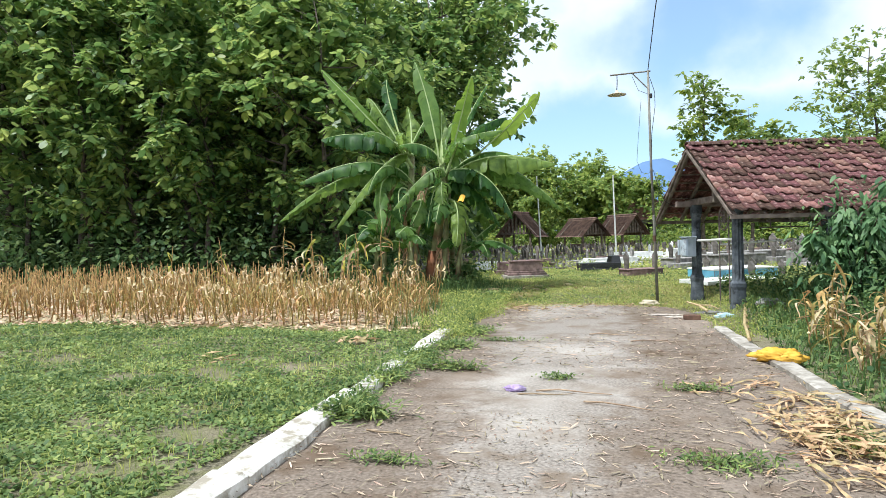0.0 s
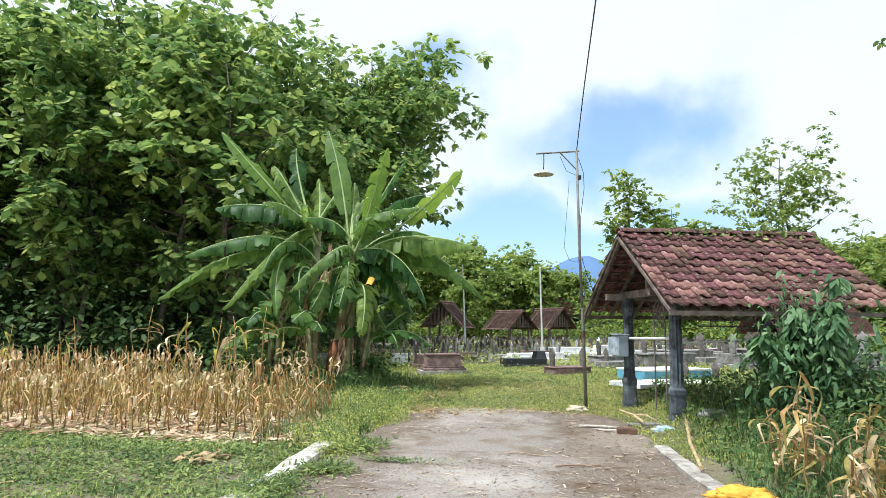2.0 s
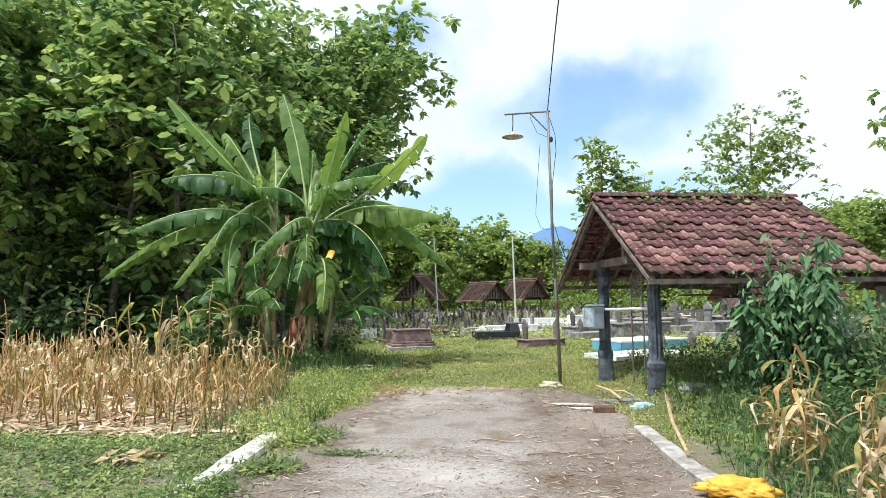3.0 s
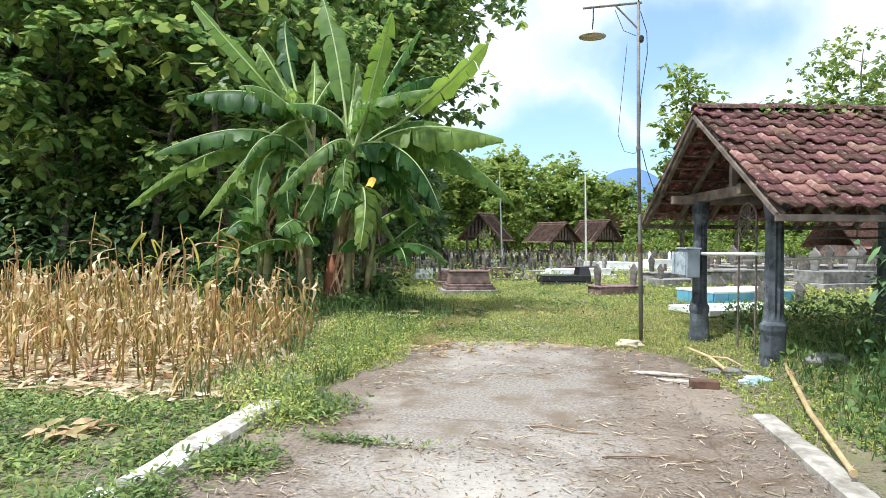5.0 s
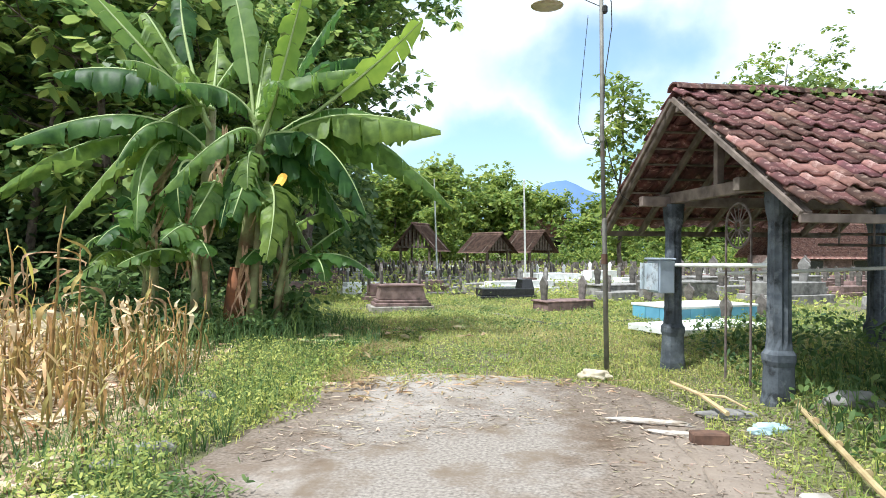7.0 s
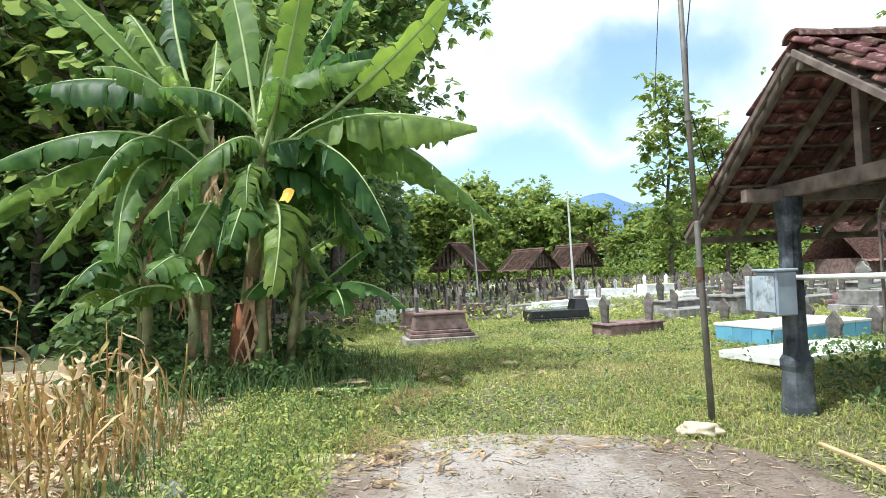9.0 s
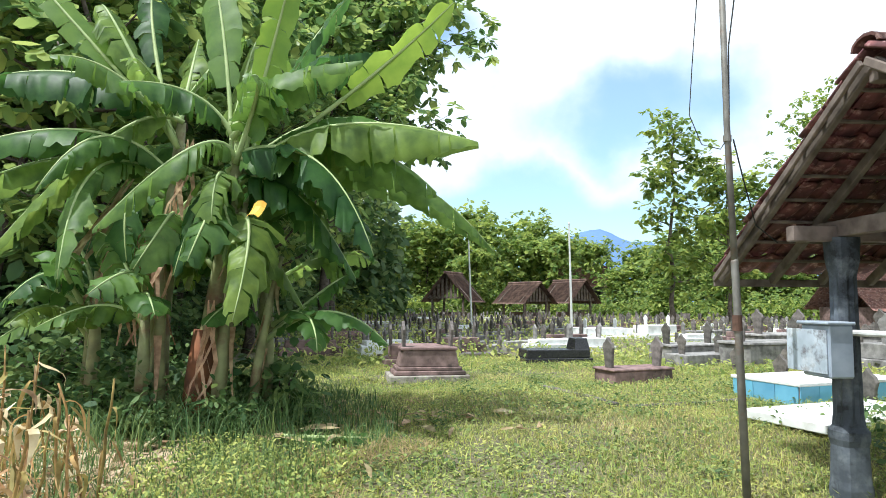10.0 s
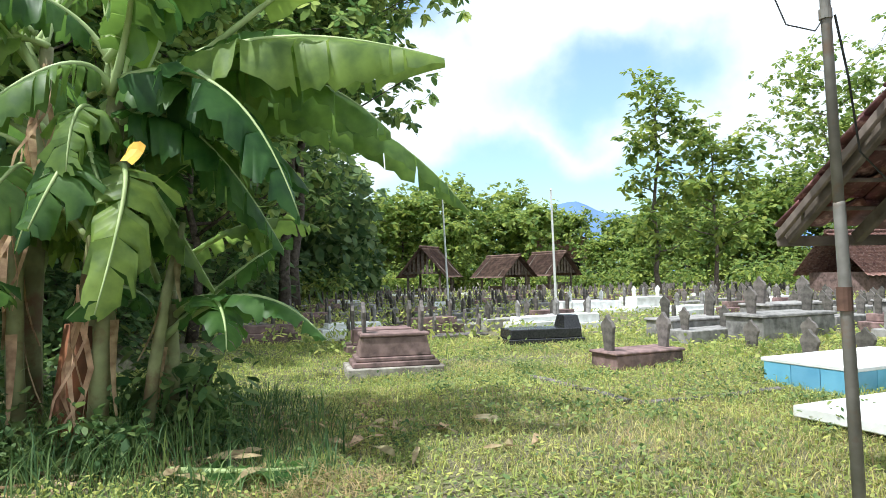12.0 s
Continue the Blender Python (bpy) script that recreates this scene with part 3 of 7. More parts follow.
# ---- trees ----
def tree(seed, height, spread, crown_from, limbs, leaves, leaf, mat, at, label, lean=0.0, group="", trunk_r=None, name="teak_tree", clump=0.52, hang=0.5):
    """A tapered trunk with limbs, and leaves in loose clumps round the limbs' ends."""
    rng = np.random.default_rng(seed)
    ob = thing(name, label, "tree", (*at, spot(*at) - 0.05), float(rng.uniform(0, 360)), group)
    r0 = trunk_r or 0.011 * height + 0.03
    bm = bmesh.new()
    top = Vector((lean * height, 0.1 * height * float(rng.normal(0, 0.4)), height * 0.95))
    n = 8
    spine = [Vector((0, 0, 0)).lerp(top, k / n) + Vector((float(rng.normal(0, 0.012 * height)), float(rng.normal(0, 0.012 * height)), 0)) * (0 if k == 0 else 1) for k in range(n + 1)]
    add_tube(bm, spine, [r0 * (1.25 if k == 0 else 1) * (1 - 0.88 * k / n) for k in range(n + 1)], 8)
    centres = []
    for i in range(limbs):
        f = crown_from + (0.97 - crown_from) * ((i + float(rng.uniform(0, 0.8))) / limbs)
        k = min(n - 1, int(f * n))
        s = spine[k].lerp(spine[k + 1], f * n - k)
        w = 2.4 * i + float(rng.normal(0, 0.5))
        reach = spread * (0.55 + 0.45 * math.sin(math.pi * min(1.0, max(0.12, (f - crown_from) / (1 - crown_from) * 0.8 + 0.2)))) * float(rng.uniform(0.65, 1.1))
        rise = reach * float(rng.uniform(0.15, 0.75))
        e = s + Vector((math.cos(w) * reach, math.sin(w) * reach, rise))
        m = s.lerp(e, 0.5) + Vector((float(rng.normal(0, 0.12)), float(rng.normal(0, 0.12)), -0.1 * reach))
        r = r0 * (1 - 0.85 * f) * 0.5 + 0.008
        add_tube(bm, [s, m, e], [r, r * 0.6, r * 0.2], 5)
        for q in (0.35, 0.6, 0.8, 1.0):
            c = (s.lerp(m, q * 2) if q < 0.5 else m.lerp(e, q * 2 - 1))
            for _ in range(2):
                tw = Vector((float(rng.normal(0, 0.45)), float(rng.normal(0, 0.45)), float(rng.normal(0.1, 0.4)))) * reach * 0.38
                centres.append(c + tw)
                if rng.random() < 0.4:
                    add_tube(bm, [c, c + tw], [r * 0.3 + 0.004, 0.004], 4)
    part("trunk", bm, M_BARK if name != "slender_tree" else M_BEAM, ob, smooth=True)
    cs = np.array([tuple(c) for c in centres])
    # leaves stand in whorls round the shoots' ends and hang outwards
    shoots = leaves // 7
    pick = rng.integers(0, len(cs), shoots)
    off = rng.normal(0, 1, (shoots, 3)) * clump * np.array([1, 1, 0.7]) * (0.55 + 0.45 * rng.random((shoots, 1)))
    shoot = np.repeat(cs[pick] + off, 7, axis=0)
    leaves = len(shoot)
    turn = np.tile(np.arange(7) * 2.4, shoots) + np.repeat(rng.uniform(0, 6.28, shoots), 7)
    ring = np.stack([np.cos(turn), np.sin(turn), rng.normal(0.15 - 0.55 * hang, 0.4, leaves)], 1)
    axis = ring + np.repeat(unit(off), 7, axis=0) * 0.45 + rng.normal(0, 0.2, (leaves, 3))
    L = leaf * rng.uniform(0.6, 1.25, leaves)
    base = shoot + unit(axis) * L[:, None] * 0.12 - np.array([0, 0, 1.0]) * (L * rng.uniform(0, 0.5, leaves))[:, None]
    v, f = leaf_cloud(base, axis, L, L * rng.uniform(0.5, 0.72, leaves), 0.3, 0.12, seed)
    part("crown", fast_mesh("crown", v, f, mat), mat, ob)
    return ob


TEAK = "tall teak tree with large green leaves behind the corn"
wood = "teak trees of the wood"
kinds = [tree(11, 13.8, 4.3, 0.42, 20, 5900, 0.33, M_TEAK, (-9.3, 30.6), TEAK, 0.02, wood),
         tree(12, 12.8, 3.7, 0.26, 23, 6800, 0.34, M_TEAK, (-13.2, 25.0), TEAK, -0.02, wood),
         tree(13, 12.0, 3.5, 0.22, 23, 6800, 0.33, M_TEAK, (-17.5, 23.0), TEAK, 0.03, wood)]
spots = [(-10.4, 34.0, 1.18), (-11.4, 22.6, 0.88), (-15.2, 20.9, 0.95), (-20.5, 20.8, 0.95), (-24.5, 21.0, 1.0), (-22.5, 25.5, 1.1), (-15.5, 28.5, 1.12), (-13.0, 34.5, 1.1), (-8.9, 24.6, 0.68), (-19.0, 30.0, 1.2), (-26, 28, 1.2),
         (-15.5, 37.0, 1.2), (-20.5, 37.5, 1.25), (-27, 36, 1.25), (-32, 25, 1.2), (-35, 33, 1.3), (-15.5, 43, 1.1), (-18.5, 45, 1.2), (-29, 20, 1.0), (-25, 46, 1.3), (-34, 45, 1.3)]
for k, (x, y, s) in enumerate(spots):
    src = kinds[k % 3]
    c = copy_thing(src, pose(x, y, spot(x, y) - 0.05, 0, 0, 137.0 * k))
    c.scale = (s, s, s)
# thin leaning trunks at the edge of the wood
slim = tree(14, 9.5, 2.2, 0.22, 16, 2000, 0.34, M_TEAK, (-9.7, 20.2), "slim leaning teak tree at the edge of the wood", 0.05, wood, 0.12)
for k, (x, y, s) in enumerate([(-12.2, 20.6, 1.0), (-14.0, 19.6, 0.9), (-17.2, 20.0, 1.05), (-19.0, 19.6, 0.95), (-11.0, 25.0, 1.2), (-22.4, 20.2, 1.0)]):
    c = copy_thing(slim, pose(x, y, spot(x, y) - 0.05, 0, 0, 97.0 * k + 40))
    c.scale = (s, s, s)


def shrub(seed, n, r, h, leaf, mat, at, label, group="", name="shrub"):
    """A bush: thin stems from the foot and leaves over a ragged mound."""
    rng = np.random.default_rng(seed)
    ob = thing(name, label, "shrub", (*at, spot(*at) - 0.03), 0, group)
    bm = bmesh.new()
    cs = []
    for i in range(9):
        w = 2 * math.pi * i / 9 + float(rng.normal(0, 0.3))
        q = float(rng.uniform(0.2, 0.85))
        e = Vector((math.cos(w) * r * q, math.sin(w) * r * q, h * float(rng.uniform(0.5, 0.95))))
        add_tube(bm, [(0.05 * math.cos(w), 0.05 * math.sin(w), 0), e * 0.5 + Vector((0, 0, 0.1 * h)), e], [0.02, 0.013, 0.005], 5)
        cs += [e, e * 0.6, e * 0.35 + Vector((0, 0, 0.05))]
    part("branchwork", bm, M_BARK, ob)
    cs = np.array([tuple(c) for c in cs])
    off = rng.normal(0, 1, (n, 3)) * np.array([r * 0.36, r * 0.36, h * 0.2])
    base = cs[rng.integers(0, len(cs), n)] + off
    base[:, 2] = np.abs(base[:, 2]) + 0.02
    axis = unit(off) + rng.normal(0, 0.5, (n, 3)) + np.array([0, 0, 0.1])
    L = leaf * rng.uniform(0.6, 1.3, n)
    v, f = leaf_cloud(base, axis, L, L * rng.uniform(0.4, 0.6, n), 0.35, 0.1, seed)
    part("foliage", fast_mesh("foliage", v, f, mat), mat, ob)
    return ob


# undergrowth at the edge of the wood
under = "undergrowth of the wood"
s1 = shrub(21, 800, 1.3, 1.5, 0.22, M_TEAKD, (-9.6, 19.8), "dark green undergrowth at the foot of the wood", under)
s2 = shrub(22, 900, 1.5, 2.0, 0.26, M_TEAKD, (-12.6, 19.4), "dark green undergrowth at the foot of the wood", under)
for k, (x, y, s) in enumerate([(-15.6, 18.9, 1.0), (-18.4, 19.2, 1.0), (-21.5, 18.8, 1.1), (-25, 19, 1.2), (-11.2, 23.5, 1.3), (-14.3, 23.4, 1.3), (-18.0, 26.0, 1.5), (-9.4, 22.5, 0.9), 
                               (-22, 29, 1.6), (-10.8, 28.4, 1.4), (-14.5, 32, 1.6), (-28.5, 18.5, 1.2), (-12, 33.5, 1.4), (-14, 37.5, 1.6), (-16.5, 41, 1.8), (-19.5, 27.5, 2.0), (-16.3, 25.5, 1.7), (-24.5, 24.0, 2.0), (-27.5, 25.0, 2.2), (-22.5, 33.0, 2.4), (-17.5, 33.0, 2.3), (-12.8, 28.0, 1.9), (-30.0, 29.0, 2.4), (-33.0, 22.0, 2.2), (-20.5, 23.6, 1.7), (-25.5, 31.0, 2.4)]):
    c = copy_thing(s1 if k % 2 else s2, pose(x, y, spot(x, y) - 0.03, 0, 0, 77.0 * k))
    c.scale = (s, s, s)

rngw = np.random.default_rng(17)
n = 26000
px = rngw.uniform(-64, -12.5, n)
py = 47 + 0.25 * (px + 13) * 0.2 + rngw.uniform(0, 9, n)
base = np.stack([px, py, rngw.uniform(0, 1, n) ** 1.3 * (9 + 2.5 * np.sin(px * 0.7))], 1)
v, f = leaf_cloud(base, rngw.normal(0, 1, (n, 3)), rngw.uniform(0.45, 0.9, n), rngw.uniform(0.35, 0.6, n), 0.3, 0.1, 6)
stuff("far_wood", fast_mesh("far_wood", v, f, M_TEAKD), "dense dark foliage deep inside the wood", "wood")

# the trees round the cemetery
FAR = "green broadleaf tree at the edge of the cemetery"
edge = "trees round the cemetery"
f1 = tree(31, 9.5, 3.6, 0.10, 17, 3900, 0.52, M_FAR, (-10.5, 76.0), FAR, 0.0, edge, name="broadleaf_tree", clump=0.9)
f2 = tree(32, 8.5, 3.4, 0.08, 17, 3900, 0.52, M_FAR, (-3.0, 79.0), FAR, 0.02, edge, name="broadleaf_tree", clump=0.9)
f3 = tree(33, 7.5, 3.2, 0.05, 16, 3900, 0.52, M_FAR, (9.0, 74.0), FAR, 0.0, edge, name="broadleaf_tree", clump=0.85)
row = [(-15.5, 74, 1.0), (-20, 72, 1.1), (-25.5, 70, 1.2), (-31, 68, 1.25), (-13.2, 82, 1.2), (-7.6, 80, 1.05), (-4.8, 88, 1.0), (1.2, 84, 0.82), (4.0, 77, 0.72), (6.4, 80, 0.75), (12.0, 72, 0.85), (15.5, 70, 0.95), (19.5, 70, 1.05),
       (24, 68, 1.15), (28.5, 64, 1.1), (33, 60, 1.2), (38, 55, 1.2), (9.5, 86, 0.9), (14.5, 84, 1.05), (21, 82, 1.2), (-18, 84, 1.3), (-27, 82, 1.4), (31, 74, 1.3), (36, 46, 1.1), (41, 44, 1.2), (-9.5, 68, 0.62), (6.5, 66, 0.5), (10.5, 62, 0.55), (-1.0, 92, 0.9), (44, 60, 1.4), (33, 38, 0.8), (29, 52, 0.9), (24, 57, 0.8), (21, 62, 0.75)]
for k, (x, y, s) in enumerate(row):
    src = (f1, f2, f3)[k % 3]
    c = copy_thing(src, pose(x, y, spot(x, y) - 0.05, 0, 0, 101.0 * k))
    c.scale = (s, s, s * (1.16 if -14 < x < 2 else 0.98))
tree(44, 9.6, 2.5, 0.28, 13, 2800, 0.34, M_FAR, (7.0, 46.0), "spreading tree with sparse light green leaves", 0.0, name="slender_tree", trunk_r=0.12, clump=0.55)
tree(41, 12.0, 1.25, 0.20, 13, 1900, 0.34, M_FAR, (4.1, 45.0), "slender tree with sparse light green leaves", 0.0, name="slender_tree", trunk_r=0.14, clump=0.6)
tree(42, 15.2, 4.6, 0.25, 18, 6500, 0.32, M_FAR, (17.0, 55.0), "tall spreading tree with light green leaves", 0.0, name="broadleaf_tree", clump=0.8)
tree(43, 11.5, 4.2, 0.30, 16, 5200, 0.24, M_FAR, (13.1, 23.0), "tree with drooping grey-green leaves beside the field", -0.05, name="broadleaf_tree", clump=0.6, hang=0.9)
h1 = shrub(51, 800, 1.6, 1.8, 0.28, M_FAR, (8.0, 58.0), "low green bush at the edge of the cemetery", "bushes round the cemetery")
for k, (x, y, s) in enumerate([(4.5, 64, 1.2), (1.5, 66, 1.2), (-1.5, 67, 1.1), (11.5, 55, 1.2), (14.5, 51, 1.3), (17.5, 47, 1.2), (20.5, 43, 1.2), (23, 38, 1.2), (20, 33, 1.0), (17, 30, 0.9), (13.5, 58, 1.2), (-14.5, 63, 1.3), (-18, 60, 1.3), (-21, 56, 1.4), (-12.2, 65, 1.2), (-16.5, 50, 1.2), (-14, 46, 1.1),
                               (24, 30, 1.2), (27, 34, 1.3), (-5.5, 68, 1.2), (7.5, 69, 1.4), (16, 62, 1.5), (21, 50, 1.4), (26, 44, 1.4)]):
    c = copy_thing(h1, pose(x, y, spot(x, y) - 0.03, 0, 0, 63.0 * k))
    c.scale = (s, s, s)


# ---- banana clump ----
def banana_leaf(parent, root, tip, arch, wide, mat, seed, torn=0.5, sag=0.35, twist=0.0, rib_mat=None, bare=0.16):
    """A long blade on an arched rib, its halves split into strips that sag each on its own."""
    rng = np.random.default_rng(seed)
    root, tip = Vector(root), Vector(tip)
    drop = float(rng.uniform(-0.95, 0.05)) if tip.z < root.z and root.z > 2 else (float(rng.uniform(-0.45, 0.12)) if root.z > 1.0 else 0.0)
    root = root + Vector((0.07 * float(rng.normal()), 0.07 * float(rng.normal()), drop))
    ctrl = root.lerp(tip, float(rng.uniform(0.32, 0.58))) + Vector((0.28 * float(rng.normal()), 0.18 * float(rng.normal()), arch - 0.5 * drop))
    n = 34
    pts = []
    for k in range(n + 1):
        t = k / n
        pts.append(root * (1 - t) ** 2 + ctrl * 2 * t * (1 - t) + tip * t * t)
    flat = (tip - root)
    flat.z = 0
    if flat.length < 0.15:
        flat = Vector((math.cos(seed), math.sin(seed), 0))
    side0 = Vector((flat.y, -flat.x, 0)).normalized()
    verts, faces = [], []
    stalk = max(3, int(bare * n))
    bow = [float(q) for q in rng.uniform(0, 6.28, 3)]
    for s in (-1, 1):
        fall = sag
        k = stalk
        while k < n:
            run = int(rng.integers(1, 3)) if rng.random() < torn * 0.6 else int(rng.integers(3, 8))
            end = min(n, k + run)
            fall = sag * float(rng.uniform(0.55, 1.35))
            slip = float(rng.uniform(0.004, 0.03))
            first = len(verts)
            for j in range(k, end + 1):
                t = (j - stalk) / (n - stalk)
                w = wide * 0.5 * (math.sin(math.pi * min(1, 0.10 + 0.90 * t)) ** 0.55 if t < 0.985 else 0.12)
                w *= 1 + 0.05 * float(rng.normal()) + 0.07 * math.sin(17 * t + bow[0] + s)
                d = (pts[min(j + 1, n)] - pts[max(j - 1, 0)]).normalized()
                side = (side0 - d * side0.dot(d)).normalized()
                nor = side.cross(d)
                if nor.z < 0:
                    nor = -nor
                side = side * math.cos(twist) + nor * math.sin(twist)
                nor = nor * math.cos(twist) - side * math.sin(twist) * 0.3
                inset = 0.0
                if j == k and k > stalk:
                    inset = slip
                if j == end and end < n:
                    inset = -slip
                hang = min(1.35, fall * 1.5) + 0.28 * math.sin(9 * t + bow[1] + 1.3 * s) + 0.16 * math.sin(23 * t + bow[2] - s)
                for m, q in ((0.0, 0.0), (0.5, 0.45), (1.0, 0.85)):
                    a = hang * q - 0.22 * (1 - m)
                    p = pts[j] + side * s * w * m * math.cos(a) + (Vector((0, 0, -1)) if a > 0 else -nor) * w * m * math.sin(abs(a)) * (1 if a > 0 else -1) + d * (inset * m + 0.10 * w * m)
                    verts.append(tuple(p + nor * (0.055 * w * m * (1 if j % 2 else -1))))
            for j in range(end - k):
                for m in range(2):
                    a = first + j * 3 + m
                    quad = (a, a + 1, a + 4, a + 3)
                    faces.append(quad if s > 0 else quad[::-1])
            k = end
    ob = part("leaf", fast_mesh("leaf", verts, faces, mat, True), mat, parent)
    rv, rq = tube(pts[::2], [0.036 * (1 - 0.85 * k / (len(pts[::2]) - 1)) for k in range(len(pts[::2]))], 6)
    part("midrib", fast_mesh("midrib", rv, rq, rib_mat or M_RIB, True), M_RIB, ob)
    return ob


def rebase(ob, at):
    """Moves a thing's own origin to its base and leaves its parts where they are."""
    ob.location = at
    for c in ob.children:
        c.matrix_parent_inverse = Matrix.Translation(-Vector(at))


def stem(parent, pts, radii, mat, label=""):
    v, f = tube(pts, radii, 10)
    return part("pseudostem", fast_mesh("pseudostem", v, f, mat, True), mat, parent, label)


BZ = spot(-5.3, 16.8)
heart = Vector((-4.85, 16.6, 3.15))
banana = thing("banana_plant", "large banana plant with broad torn green leaves", "banana plant", group="banana clump")
stem(banana, [(-5.3, 16.8, BZ - 0.05), (-5.28, 16.8, BZ + 0.6), (-5.15, 16.75, BZ + 1.4), (-4.98, 16.66, BZ + 2.2), tuple(heart)], [0.17, 0.15, 0.125, 0.10, 0.06], M_STEM)
stem(banana, [(-5.33, 16.70, BZ - 0.05), (-5.31, 16.71, BZ + 0.5), (-5.26, 16.72, BZ + 1.05)], [0.19, 0.165, 0.135], M_STEMB, "peeling reddish-brown old sheath")
g = (-4.95, 16.65, 3.0)
for tip, arch, wide, mat, torn, sag, tw, *gap_from in [
        ((-2.16, 16.8, 3.22), 0.75, 0.98, M_BAN, 0.30, 0.95, 0.0),
        ((-2.55, 17.4, 5.10), 0.20, 0.46, M_BANY, 0.35, 0.30, 0.9, 0.40),
        ((-4.36, 16.1, 1.50), 0.85, 0.60, M_BAN, 0.75, 0.95, 0.0),
        ((-3.10, 16.1, 1.95), 1.00, 0.98, M_BAN, 0.55, 0.75, 0.2),
        ((-2.16, 18.2, 2.15), 1.25, 0.70, M_BAN, 0.6, 0.9, 0.0),
        ((-4.05, 16.3, 5.38), 0.15, 0.46, M_BANY, 0.45, 0.45, 0.8, 0.20),
        ((-5.85, 17.4, 6.20), 0.35, 0.54, M_BANM, 0.4, 0.4, 0.8, 0.36),
        ((-3.95, 17.8, 5.55), 0.45, 0.62, M_BAN, 0.5, 0.7, 0.5, 0.28),
        ((-3.60, 17.6, 2.35), 1.10, 0.86, M_BAN, 0.5, 0.8, 0.0),
        ((-5.95, 15.7, 2.20), 0.90, 0.66, M_BAN, 0.8, 0.9, 0.1),
        ((-5.15, 15.9, 1.75), 1.00, 0.60, M_BAN, 0.8, 0.9, 0.2),
        ((-4.10, 17.9, 1.60), 1.40, 0.86, M_BAN, 0.5, 0.8, 0.0),
        ((-5.55, 17.7, 1.85), 1.20, 0.80, M_BAN, 0.5, 0.8, 0.0),
        ((-2.70, 17.2, 2.75), 0.90, 0.84, M_BAN, 0.6, 0.9, 0.0),
        ((-3.55, 16.9, 1.75), 1.00, 0.90, M_BAN, 0.4, 0.7, 0.2),
        ((-3.75, 16.4, 2.60), 0.60, 0.70, M_BAN, 0.6, 0.8, 0.0),
        ((-4.75, 15.9, 2.30), 0.75, 0.66, M_BAN, 0.7, 0.9, 0.0)]:
    banana_leaf(banana, g, tip, arch, wide, mat, int(abs(tip[0] * 1000 + tip[2] * 77)), torn, sag, tw, bare=gap_from[0] if gap_from else 0.16)

banana2 = thing("banana_plant", "banana plant with long arching leaves beside the corn", "banana plant", group="banana clump")
stem(banana2, [(-6.05, 17.0, BZ - 0.05), (-6.05, 17.0, BZ + 1.0), (-5.95, 17.0, BZ + 2.3), (-5.85, 17.0, BZ + 3.55)], [0.15, 0.13, 0.10, 0.055], M_STEM)
g = (-5.88, 17.0, 3.65)
for tip, arch, wide, mat, torn, sag, tw, *gap_from in [
        ((-8.20, 16.6, 6.02), 0.22, 0.38, M_BANY, 0.3, 0.25, 0.9, 0.30),
        ((-8.15, 16.4, 4.15), 0.65, 0.92, M_BAN, 0.45, 0.85, 0.2),
        ((-8.60, 16.0, 3.00), 0.70, 0.76, M_BAN, 0.4, 0.85, 0.2),
        ((-9.35, 16.2, 2.02), 1.10, 0.66, M_BAN, 0.6, 0.9, 0.0),
        ((-6.55, 15.6, 2.60), 0.85, 0.56, M_BAN, 0.8, 1.0, 0.0),
        ((-7.55, 15.9, 1.82), 1.05, 0.76, M_BAN, 0.6, 0.9, 0.0),
        ((-7.05, 17.0, 5.25), 0.70, 0.66, M_BAN, 0.4, 0.8, 0.3, 0.26),
        ((-6.75, 17.6, 5.85), 0.60, 0.50, M_BAN, 0.4, 0.6, 0.4, 0.34),
        ((-6.90, 18.2, 2.60), 1.20, 0.84, M_BAN, 0.5, 0.8, 0.0),
        ((-6.15, 15.5, 1.70), 0.95, 0.62, M_BAN, 0.7, 0.9, 0.0)]:
    banana_leaf(banana2, g, tip, arch, wide, mat, int(abs(tip[0] * 1000 + tip[2] * 77)), torn, sag, tw, bare=gap_from[0] if gap_from else 0.16)

